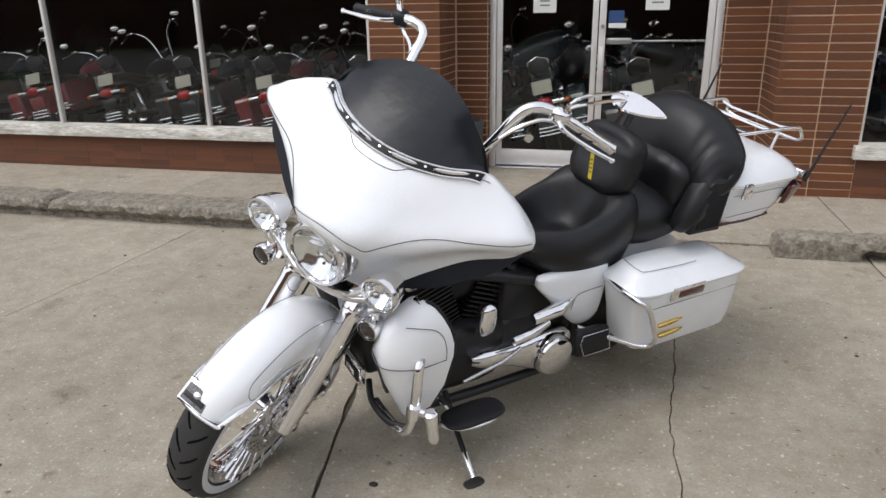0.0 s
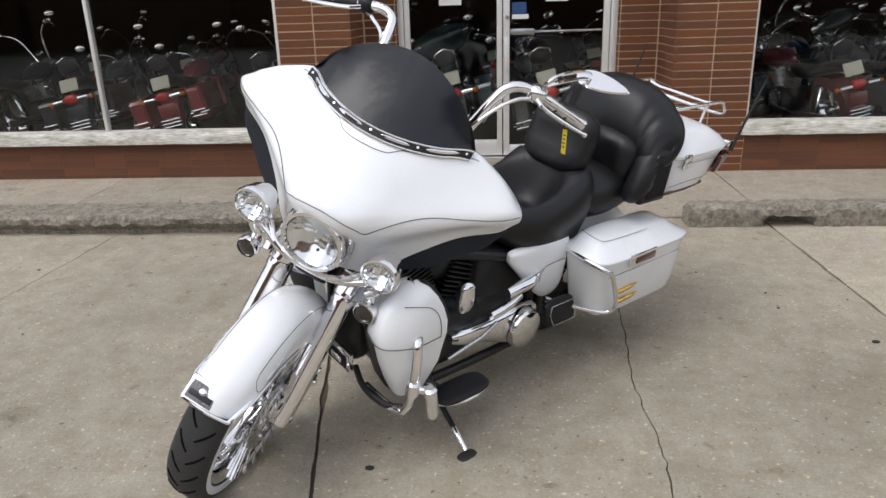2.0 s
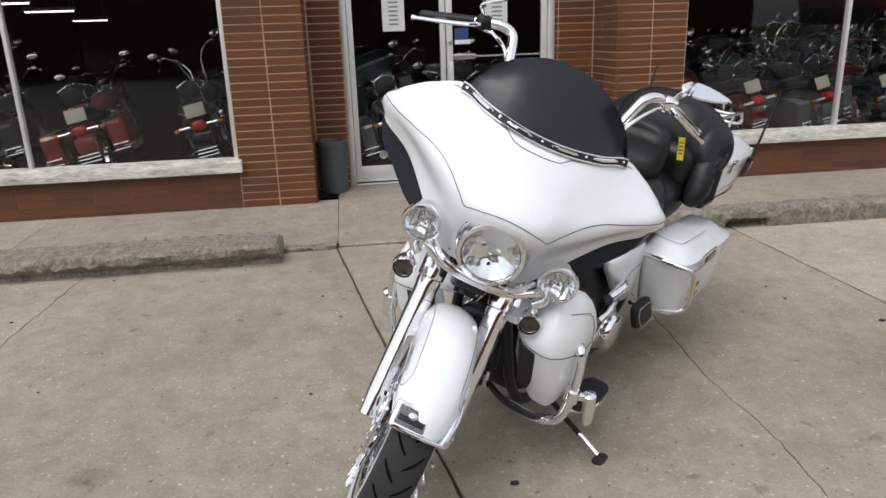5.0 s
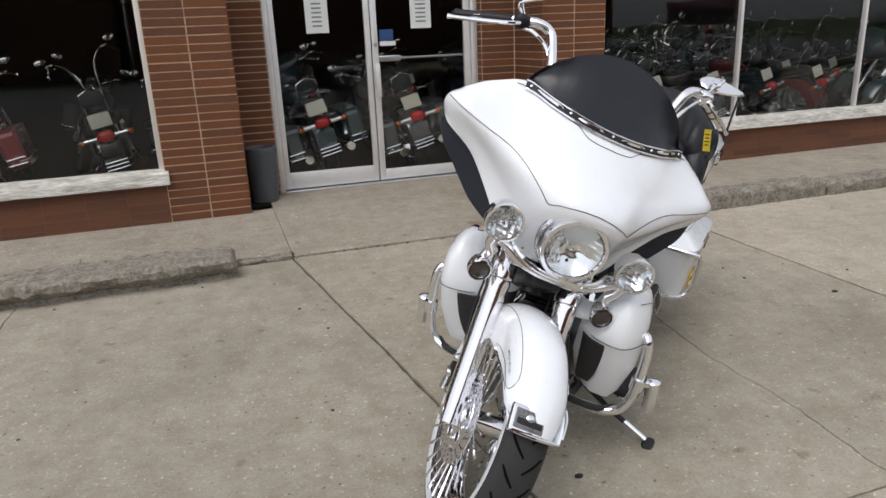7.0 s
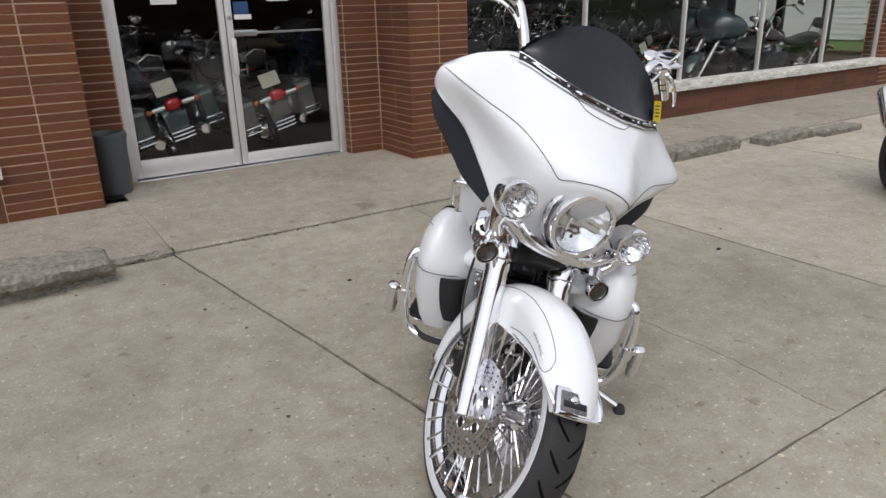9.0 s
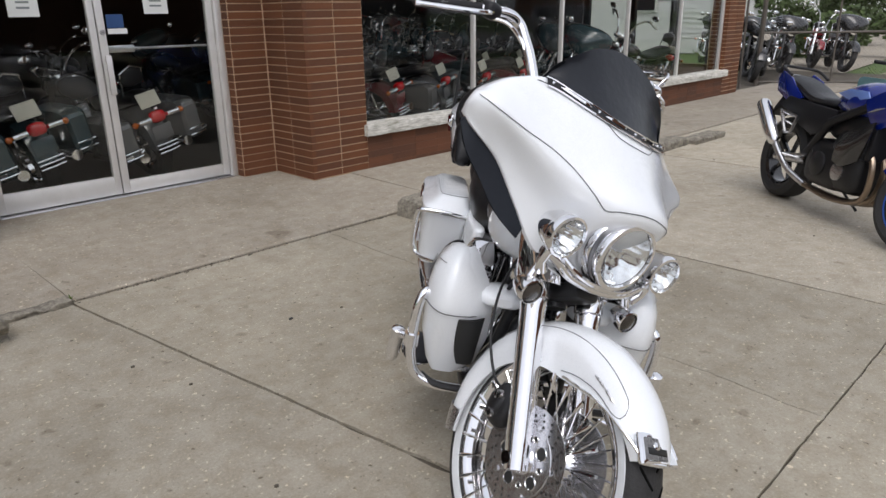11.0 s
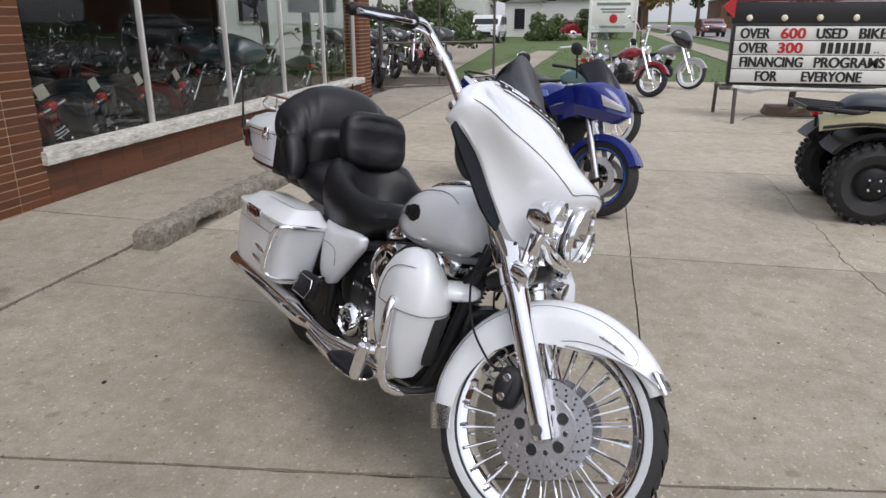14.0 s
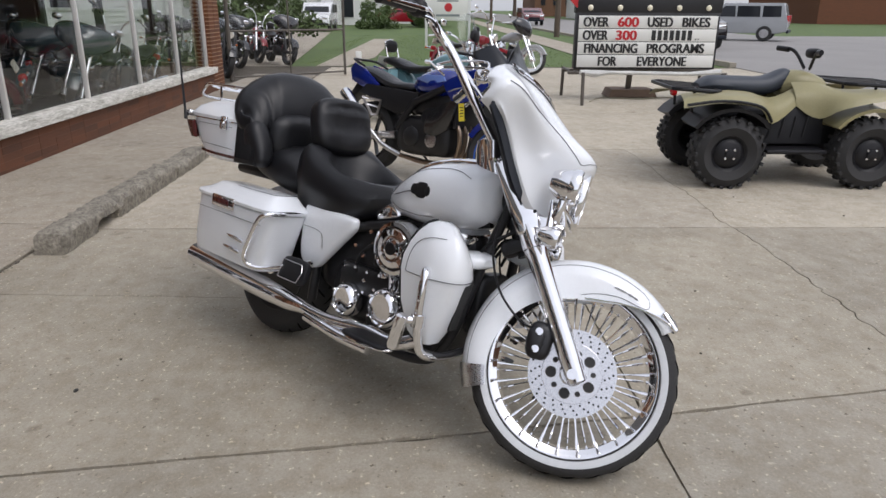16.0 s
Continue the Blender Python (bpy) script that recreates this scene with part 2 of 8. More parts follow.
ROOFING = mat("grey_shingles", (0.10, 0.095, 0.09), 0.9, var=0.25, scale=3, fine=20, bump=0.5)
SIGNWHITE = mat("sign_panel_white", (0.74, 0.74, 0.70), 0.5, var=0.04)
SIGNBLACK = mat("sign_black", (0.016, 0.016, 0.018), 0.5, var=0.2)
SIGNRED = mat("sign_red", (0.50, 0.02, 0.025), 0.5, var=0.1)
BULB = mat("sign_bulb", (0.85, 0.80, 0.62), 0.3, var=0.03)


# ---- mesh helpers ----
def finish(name, verts, faces, material, parent=None, label="", m=None, angle=38):
    me = bpy.data.meshes.new(name)
    me.from_pydata([tuple(v) for v in verts], [], faces)
    bm = bmesh.new()
    bm.from_mesh(me)
    bmesh.ops.remove_doubles(bm, verts=bm.verts, dist=1e-5)
    bmesh.ops.recalc_face_normals(bm, faces=bm.faces)
    bm.to_mesh(me)
    bm.free()
    me.polygons.foreach_set("use_smooth", [True] * len(me.polygons))
    me.set_sharp_from_angle(angle=radians(angle))
    me.materials.append(material)
    ob = new(name, me)
    ob.parent = parent
    if m is not None:
        ob.matrix_basis = m
    if label:
        ob["label"] = label
    return ob


class Shape:
    """Collects vertices and faces of one part."""

    def __init__(self):
        self.v, self.f = [], []

    def put(self, verts, faces, m=None):
        k = len(self.v)
        self.v += [(m @ Vector(p)) if m is not None else Vector(p) for p in verts]
        self.f += [tuple(i + k for i in f) for f in faces]
        return self

    def rows(self, rows, around=True, caps=True, m=None):
        """A skin over rows of points; around: each row closes on itself."""
        c = len(rows[0])
        verts = [p for r in rows for p in r]
        faces = []
        for i in range(len(rows) - 1):
            for j in range(c if around else c - 1):
                a, b = i * c + j, i * c + (j + 1) % c
                faces.append((a, b, b + c, a + c))
        if around and caps:
            faces.append(tuple(range(c)))
            faces.append(tuple(reversed(range((len(rows) - 1) * c, len(rows) * c))))
        return self.put(verts, faces, m)

    def box(self, x, y, z, sx, sy, sz, bevel=0.0, m=None):
        """A box round (x, y, z) with chamfered edges."""
        if bevel <= 0:
            vs = [(x + sx / 2 * i, y + sy / 2 * j, z + sz / 2 * k) for i in (-1, 1) for j in (-1, 1) for k in (-1, 1)]
            return self.put(vs, [(0, 1, 3, 2), (4, 6, 7, 5), (0, 4, 5, 1), (2, 3, 7, 6), (0, 2, 6, 4), (1, 5, 7, 3)], m)
        b = min(bevel, sx / 2.01, sy / 2.01, sz / 2.01)

        def ring(w, h, zz):
            out = []
            for cx, cy, a0 in ((1, 1, 0), (-1, 1, 90), (-1, -1, 180), (1, -1, 270)):
                for a in (0, 45, 90):
                    t = radians(a0 + a)
                    out.append((x + cx * (w / 2 - b) + b * math.cos(t), y + cy * (h / 2 - b) + b * math.sin(t), zz))
            return out

        def inner(zz):
            return [(x + (p[0] - x) * (sx / 2 - b) / (sx / 2), y + (p[1] - y) * (sy / 2 - b) / (sy / 2), zz) for p in ring(sx, sy, zz)]
        q = b * 0.3
        mid = lambda zz: [(x + (p[0] - x) * (sx / 2 - q) / (sx / 2), y + (p[1] - y) * (sy / 2 - q) / (sy / 2), zz) for p in ring(sx, sy, zz)]
        return self.rows([inner(z - sz / 2), mid(z - sz / 2 + q), ring(sx, sy, z - sz / 2 + b), ring(sx, sy, z + sz / 2 - b), mid(z + sz / 2 - q), inner(z + sz / 2)], m=m)

    def tube(self, pts, r, seg=10, smooth=0, caps=True, m=None):
        """A round bar along the points; r: one radius, or one for each point."""
        pts = [Vector(p) for p in pts]
        if smooth:
            rr = r if isinstance(r, (list, tuple)) else [r] * len(pts)
            both = curve([(*p, q) for p, q in zip(pts, rr)], smooth)
            pts, r = [Vector(p[:3]) for p in both], [p[3] for p in both]
        r = r if isinstance(r, (list, tuple)) else [r] * len(pts)
        rows, side = [], None
        for i, p in enumerate(pts):
            d = (pts[min(i + 1, len(pts) - 1)] - pts[max(i - 1, 0)]).normalized()
            if side is None:
                side = d.orthogonal().normalized()
            side = (side - side.dot(d) * d).normalized()
            up = d.cross(side)
            rows.append([p + r[i] * (math.cos(2 * math.pi * k / seg) * side + math.sin(2 * math.pi * k / seg) * up) for k in range(seg)])
        return self.rows(rows, caps=caps, m=m)

    def lathe(self, profile, seg=32, m=None, caps=False):
        """Turns (radius, height) points round the z axis."""
        rows = [[(rad * math.cos(2 * math.pi * k / seg), rad * math.sin(2 * math.pi * k / seg), h) for k in range(seg)] for rad, h in profile]
        return self.rows(rows, caps=caps, m=m)

    def ball(self, x, y, z, rx, ry, rz, seg=16, power=2.0, m=None):
        """A rounded block: an ellipsoid at power 2, boxier above."""
        def sp(c):
            return math.copysign(abs(c) ** (2 / power), c)
        rows = []
        for i in range(seg // 2 + 1):
            a = -math.pi / 2 + math.pi * i / (seg // 2)
            rows.append([(x + rx * sp(math.cos(a)) * sp(math.cos(2 * math.pi * k / seg)), y + ry * sp(math.cos(a)) * sp(math.sin(2 * math.pi * k / seg)), z + rz * sp(math.sin(a))) for k in range(seg)])
        return self.rows(rows, caps=False, m=m)

    def prism(self, outline, depth, axis="y", at=0.0, bevel=0.0, m=None):
        """A plate: an outline of (a, b) points given a thickness along the axis, its two faces shrunk by bevel."""
        cx, cy = sum(p[0] for p in outline) / len(outline), sum(p[1] for p in outline) / len(outline)

        def place(a, b, d):
            return {"x": (d, a, b), "y": (a, d, b), "z": (a, b, d)}[axis]

        def ring(k, d):
            out = []
            for a, b in outline:
                v = Vector((a - cx, b - cy))
                s = max(0.0, 1 - k / v.length) if v.length else 1
                out.append(place(cx + v.x * s, cy + v.y * s, d))
            return out
        h = depth / 2
        rows = [ring(0, at - h), ring(0, at + h)] if not bevel else [ring(bevel, at - h), ring(bevel * 0.3, at - h + bevel * 0.3), ring(0, at - h + bevel), ring(0, at + h - bevel), ring(bevel * 0.3, at + h - bevel * 0.3), ring(bevel, at + h)]
        return self.rows(rows, m=m)

    def done(self, name, material, parent=None, label="", m=None, angle=38):
        return finish(name, self.v, self.f, material, parent, label, m, angle)


def curve(pts, n=6, closed=False):
    """A smooth line through the points, n steps from one to the next."""
    pts = [np.array(p, float) for p in pts]
    k, out = len(pts), []
    for i in range(k if closed else k - 1):
        if closed:
            a, b, c, d = pts[i - 1], pts[i], pts[(i + 1) % k], pts[(i + 2) % k]
        else:
            a, b, c, d = pts[max(i - 1, 0)], pts[i], pts[i + 1], pts[min(i + 2, k - 1)]
        for j in range(n):
            t = j / n
            out.append(tuple(0.5 * ((2 * b) + (c - a) * t + (2 * a - 5 * b + 4 * c - d) * t * t + (3 * b - a - 3 * c + d) * t ** 3)))
    if not closed:
        out.append(tuple(pts[-1]))
    return out


def patch(rows, n=5, m=5):
    """A smooth sheet through a grid of points."""
    fine = [curve(r, n) for r in rows]
    cols = [curve([fine[i][j] for i in range(len(fine))], m) for j in range(len(fine[0]))]
    return [[Vector(cols[j][i]) for j in range(len(cols))] for i in range(len(cols[0]))]


def empty(name, m, label, category, group=""):
    ob = new(name)
    ob.empty_display_size = 0.1
    ob.matrix_basis = m
    return tagged(ob, label, category, group)


def turn_to(p, axis):
    """A pose at p whose z axis looks along the given direction."""
    return Matrix.Translation(p) @ Vector(axis).to_track_quat("Z", "Y").to_matrix().to_4x4()


# ---- ground, lot and street ----
def poly_sheet(name, outline, z, material, parent=None, thick=0.0, label=""):
    s = Shape()
    if thick:
        s.prism(outline, thick, "z", z - thick / 2)
    else:
        s.put([(x, y, z) for x, y in outline], [tuple(range(len(outline)))])
    return s.done(name, material, parent, label)


ground = tagged(poly_sheet("ground", [(-400, -400), (500, -400), (500, 400), (-400, 400)], -0.035, GRASS), "green grass ground reaching to the horizon", "ground", kind="structure")
subsoil = tagged(poly_sheet("joint_bed", [(-14, -5.2), (16.8, -5.2), (16.8, 8.6), (-14, 8.6)], -0.013, JOINT), "dark dirt in the joints between the slabs", "ground", kind="structure")
lot = tagged(new("pavement"), "weathered tan concrete slabs of a parking lot with cracks", "pavement", kind="structure")
walkway = tagged(new("sidewalk"), "pale concrete sidewalk along the shop front", "sidewalk", kind="structure")


def wobble(seed, s, size):
    return size * (noise.noise(Vector((s * 2.1, seed * 7.3, 0))) + 0.7 * noise.noise(Vector((s * 9.0, seed * 3.1, 4))) + 0.5 * noise.noise(Vector((s * 31.0, seed, 9))) + 0.25 * noise.noise(Vector((s * 70.0, seed, 5))))


def line_x(i, y):
    """The joints that run from the shop to the street."""
    kind, pts = UPRIGHT[i]
    return float(np.interp(y, [p[1] for p in pts], [p[0] for p in pts])) + wobble(i, y, 0.016 if kind == "crack" else 0.006)


def line_y(j, x):
    return LEVEL[j] + wobble(40 + j, x, 0.04 if j == 2 else 0.006)


UPRIGHT = [("joint", [(-14, 0)]), ("joint", [(-10, 0)]), ("joint", [(-7.2, 0)]), ("joint", [(-4.6, 0)]), ("crack", [(-2.05, 3.0), (-1.93, 4.09), (-1.88, 5.1)]),
           ("joint", [(0.60, -0.5), (0.37, 1.18), (0.22, 2.04), (0.09, 2.85), (-0.14, 4.46), (-0.28, 5.47)]), ("crack", [(1.25, 2.2), (1.262, 2.5), (1.285, 2.8), (1.275, 3.2), (1.325, 3.65), (1.36, 4.3), (1.40, 5.3)]),
           ("joint", [(2.56, 0)]), ("joint", [(5.4, 0)]), ("joint", [(8.1, 0)]), ("joint", [(10.8, 0)]), ("joint", [(13.5, 0)]), ("joint", [(16.4, 0)])]
LEVEL = [-5.0, -1.1, 0.87, 2.20, 5.45]


def slab(i, i2, j, j2, gap=0.0105):
    """One slab between two upright joints and two level ones, its edge uneven as broken concrete is."""
    def corner(a, b):
        y = LEVEL[b]
        x = line_x(a, y)
        return x, line_y(b, x)
    p = [corner(i, j), corner(i2, j), corner(i2, j2), corner(i, j2)]
    out = []
    for k in range(4):
        a, b = p[k], p[(k + 1) % 4]
        n = max(3, int(math.dist(a, b) / 0.035))
        for q in range(n):
            t = q / n
            x, y = a[0] + (b[0] - a[0]) * t, a[1] + (b[1] - a[1]) * t
            chip = max(0.0, noise.noise(Vector((x * 3.1, y * 3.1, 8))) - 0.42) * 3.0
            g = gap * (0.55 + 0.9 * abs(noise.noise(Vector((x * 6, y * 6, 3)))) + chip)
            if k == 0:
                y = line_y(j, x) + g * 0.6
            elif k == 1:
                x = line_x(i2, y) - g * (0.34 if UPRIGHT[i2][0] == "crack" else 1)
            elif k == 2:
                y = line_y(j2, x) - g * 0.6
            else:
                x = line_x(i, y) + g * (0.34 if UPRIGHT[i][0] == "crack" else 1)
            out.append((x, y))
    poly_sheet("slab", out, 0.0, PALECONCRETE if min(p[0] for p in out) > 2.3 else CONCRETE, lot, 0.03)


for a, b in ((0, 1), (1, 2), (2, 3), (3, 4), (4, 5), (5, 6), (6, 7), (7, 8), (8, 9), (9, 10), (10, 11), (11, 12)):
    slab(a, b, 3, 4)
for a, b in ((0, 1), (1, 2), (2, 3), (3, 5), (5, 7), (7, 8), (8, 9), (9, 10), (10, 11), (11, 12)):
    if (a, b) in ((5, 7), (7, 8)):
        slab(a, b, 2, 3, 0.009)
        slab(a, b, 1, 2, 0.009 if a == 5 else 0.004)
    else:
        slab(a, b, 1, 3)
    slab(a, b, 0, 1)

# sidewalk slabs rise gently to the shop front
for x0, x1 in ((-14, -9), (-9, -5.6), (-5.6, -2.61), (-2.61, -0.27), (-0.27, 2.61), (2.61, 5.4), (5.4, 8.2), (8.2, 11.2), (11.2, 14.0)):
    y1 = 7.54 if x0 == -0.27 else 6.80
    rows, n = [], int((x1 - x0) / 0.06)
    for k in range(n + 1):
        x = x0 + 0.0025 + (x1 - x0 - 0.005) * k / n
        w = wobble(60, x, 0.007)
        rows.append([(x, 5.476 + w, -0.03), (x, 5.474 + w, 0.004), (x, 5.484 + w, 0.015), (x, 5.60, 0.018), (x, y1, 0.045), (x, y1, -0.03)])
    Shape().rows(rows).done("slab", WALKWAY, walkway)

# dark specks lying on the concrete
rng = random.Random(5)
s = Shape()
for k in range(60):
    x, y = rng.uniform(-3.5, 5.5), rng.uniform(-0.4, 5.4)
    r = rng.uniform(0.003, 0.012)
    s.ball(x, y, r * 0.2, r, r * rng.uniform(0.5, 1), r * 0.5, 6)
tagged(s.done("grit", JOINT), "dark specks of grit scattered on the concrete", "grit", kind="stuff")
for x, y, r in ((0.319, 2.597, 0.016), (2.38, 3.537, 0.018), (0.404, 4.405, 0.013)):
    tagged(Shape().ball(x, y, 0.004, r, r * 0.7, 0.006, 10).done("dropped_cap", INK), "small dark round spot on the concrete", "debris", "small dark spots on the ground")


# broken kerb stones along the sidewalk
def kerb(x0, x1, y0, y1, h, seed, label, under=0.0, notch=None):
    rows, n = [], max(6, int((x1 - x0) / 0.022))
    for k in range(n + 1):
        x = x0 + (x1 - x0) * k / n
        e = min(k, n - k)
        q = 1.0 if e > 2 else (0.62, 0.86, 0.96)[e]
        w = lambda a, z, s=0.013: s * (0.5 * noise.noise(Vector((x * 4, a * 3 + seed, z * 8))) + 0.7 * noise.noise(Vector((x * 13, a * 5 + seed, z * 20))) + 0.8 * noise.noise(Vector((x * 31, a * 9 + seed, z * 31))) + 0.6 * noise.noise(Vector((x * 66, a * 17 + seed, z * 60))))
        bite = max(0.0, noise.noise(Vector((x * 1.9, seed, 2))) - 0.05) * 0.13 * under
        gone = 0.045 * max(0.0, noise.noise(Vector((x * 2.7, seed, 12))) - 0.30)
        cut = 0.0 if notch is None else max(0.0, min(1.0, min(x - notch[0], notch[1] - x) / 0.03))
        prof = [(y0 + 0.012 + 0.05 * under + 0.13 * cut, -0.02), (y0 + 0.010 + 0.055 * under + bite + 0.10 * cut, h * (0.22 + 0.10 * cut)), (y0 + 0.002 + bite * 0.7, h * 0.55), (y0 + 0.003 + gone, h * 0.82), (y0 + 0.020 + gone, h * q), ((y0 * 2 + y1) / 3, h * q * 1.03), ((y0 + y1 * 2) / 3, h * q * 1.02), (y1 - 0.02, h * q), (y1, h * 0.75), (y1 + 0.01, -0.02)]
        rows.append([(x + w(b, 5, 0.006), a + w(a, z), max(-0.02, z + w(a + 2, z) * (z > 0))) for (a, z), b in zip(prof, range(10))])
    return tagged(Shape().rows(rows).done("kerb_stone", KERB, angle=30), label, "kerb", "broken kerb along the sidewalk", "structure")


kerb(-9.0, -3.2, 5.13, 5.47, 0.145, 1, "weathered concrete kerb with crumbling edges beside the sidewalk", 1.0)
kerb(-3.18, -0.64, 5.12, 5.47, 0.145, 2, "crumbling concrete kerb with a bitten-out front edge", 1.0)
kerb(2.02, 4.05, 5.215, 5.40, 0.145, 3, "rough grey concrete kerb stone with a drain notch and chipped edges", notch=(2.50, 2.84))
kerb(-0.64, -0.28, 5.40, 5.49, 0.035, 7, "low worn remnant of the concrete kerb")
kerb(4.07, 5.00, 5.21, 5.42, 0.115, 4, "chipped concrete kerb stone with a broken end")
kerb(5.30, 6.10, 5.10, 5.32, 0.09, 5, "broken piece of concrete kerb lying askew")
kerb(6.15, 6.85, 5.02, 5.22, 0.07, 6, "small broken piece of concrete kerb")

# weeds and crumbs in the joint
def weed(x, y, z, size, seed):
    r = random.Random(seed)
    s = Shape()
    for k in range(16):
        a, l = r.uniform(0, 6.3), size * r.uniform(0.5, 1.1)
        d = Vector((math.cos(a), math.sin(a), 0)) * l * r.uniform(0.2, 0.8)
        side = Vector((-math.sin(a), math.cos(a), 0)) * size * 0.06
        p, q, t = Vector((x, y, z)), Vector((x, y, z + l * 0.6)) + d * 0.5, Vector((x, y, z + l)) + d
        s.put([p - side * 0.5, p + side * 0.5, q + side, q - side, t], [(0, 1, 2, 3), (3, 2, 4)])
    return tagged(s.done("weed", BLADE), "small green weed growing from the pavement joint", "weed", "weeds in the joints")


weed(-1.565, 5.44, 0.03, 0.13, 3)
weed(-0.27, 5.47, 0.0, 0.05, 4)
s = Shape()
for k in range(190):
    x = rng.uniform(-0.6, 2.0)
    r = rng.uniform(0.0015, 0.0055) * (1 + (k % 11 == 0))
    s.ball(x, 5.45 + rng.gauss(0, 0.012), 0.001, r * rng.uniform(0.8, 2.4), r, r * 0.4, 6)
tagged(s.done("joint_crumbs", JOINT), "dark crumbs of soil in the joint by the sidewalk", "soil", kind="stuff")

# ---- shop front ----
COURSE, BL = 0.0650, 0.302
TOP = 3.2


def core(name, x0, x1, y0, y1, z0, z1, material, label):
    return tagged(Shape().box((x0 + x1) / 2, (y0 + y1) / 2, (z0 + z1) / 2, x1 - x0, y1 - y0, z1 - z0).done(name, material), label, "wall", kind="structure")


BRICK_MESH = {}


def brick_mesh(l, d, material):
    key = (round(l, 3), round(d, 3), material.name)
    if key not in BRICK_MESH:
        ob = Shape().box(0, 0, 0, l, d, COURSE - (0.004 if material is BRICKLOW else 0.010), 0.0).done("brick", material)
        BRICK_MESH[key] = ob.data
        bpy.data.objects.remove(ob)
    return BRICK_MESH[key]


def brick_face(parent, x0, x1, y, z0, z1, material, along="x", each=True):
    """Stacked bricks, joint over joint, 5 mm proud of the mortar behind them."""
    n = max(1, round((x1 - x0) / BL))
    low = material is BRICKLOW
    l = (x1 - x0) / n - (0.004 if low else 0.011)
    heap = Shape()
    z, k = z0 + COURSE / 2, 0
    r = random.Random(int(x0 * 100 + z0 * 10))
    while z + COURSE / 2 <= z1 + 1e-4:
        for i in range(n):
            c = x0 + (x1 - x0) * (i + 0.5) / n
            p = Vector((c, y, z)) if along == "x" else Vector((y, c, z))
            p += Vector((r.uniform(-1, 1) * 0.0012, r.uniform(-1, 1) * 0.0015, r.uniform(-1, 1) * 0.001))
            if each and z < 2.05:
                ob = new("brick", brick_mesh(l, 0.034 if low else 0.04, material))
                ob.parent = parent
                ob.matrix_basis = Matrix.Translation(p) @ (Matrix.Rotation(radians(90), 4, "Z") if along == "y" else Matrix())
            else:
                heap.box(p.x, p.y, p.z, *((l, 0.034 if low else 0.04) if along == "x" else (0.04, l)), COURSE - (0.004 if low else 0.010))
        z += COURSE
    if heap.v:
        ob = heap.done("brickwork", material, parent)
        ob["kind"] = "stuff"


WF = 6.715          # mortar plane of the front; bricks stand 5 mm out of it
DOORY = 7.46
pier_1 = core("wall_pier_1", -1.075, -0.455, WF, 7.62, -0.03, TOP, MORTAR, "orange-brown brick pier with stacked bricks and pale joints")
pier_2 = core("wall_pier_2", 2.205, 2.835, WF, 7.62, -0.03, TOP, MORTAR, "orange-brown brick pier beside the shop door")
pier_3 = core("wall_pier_3", 10.52, 11.14, WF, 7.0, -0.03, TOP, MORTAR, "orange-brown brick pier at the end of the shop front")
jamb_1 = core("wall_jamb_1", -0.455, -0.15, 7.305, 7.62, -0.03, TOP, MORTAR, "brick strip between pier and glass door")
jamb_2 = core("wall_jamb_2", 1.857, 2.205, 7.305, 7.62, -0.03, TOP, MORTAR, "brick strip between glass door and pier")
base_1 = core("wall_base_1", -12.0, -1.075, WF, 6.98, -0.03, 0.365, MORTARLOW, "dark brown brick wall below the shop window")
base_2 = core("wall_base_2", 2.835, 10.52, WF, 6.98, -0.03, 0.365, MORTARLOW, "dark brown brick wall below the long shop window")
side_base = core("wall_side_base", 10.9, 11.14, 7.0, 36.0, -0.03, 0.5, MORTARLOW, "low brick wall below the side window")
head_1 = core("wall_head_1", -12.0, -1.075, WF, 6.98, 2.75, TOP, MORTAR, "wall above the shop window")
head_2 = core("wall_head_2", 2.835, 10.52, WF, 6.98, 2.75, TOP, MORTAR, "wall above the long shop window")
head_3 = core("wall_head_3", -0.455, 2.205, 7.305, 7.62, 2.35, TOP, MORTAR, "wall above the glass doors")
side_head = core("wall_side_head", 10.9, 11.14, 7.0, 36.0, 2.6, TOP, MORTAR, "wall above the side window")

# added out of view; dark grey so that no warm light bounces off it
core("wall_upper", -12.2, 11.14, 6.72, 7.0, 3.4, 5.2, ROOFING, "unseen wall added above the shop front, dark grey against warm bounce")

# ---- window frames, panes and sills ----
def window(name, x0, x1, z0, z1, y, uprights, label):
    win = tagged(new(name), label, "window", kind="structure")
    for x in [x0 + 0.02, *uprights, x1 - 0.02]:
        w = 0.032 if x in uprights else 0.04
        Shape().box(x, y - 0.004, (z0 + z1) / 2, w, 0.055, z1 - z0, 0.004).done("mullion", ALU, win)
    for z in (z0 + 0.015, z1 - 0.02):
        Shape().box((x0 + x1) / 2, y, z, x1 - x0 - 0.085, 0.06, 0.03, 0.003).done("rail", ALU, win)
    edges = [x0 + 0.02, *uprights, x1 - 0.02]
    for a, b in zip(edges, edges[1:]):
        Shape().box((a + b) / 2, y + 0.015, (z0 + z1) / 2, b - a - 0.03, 0.008, z1 - z0 - 0.04).done("pane", PANE, win)
    return win


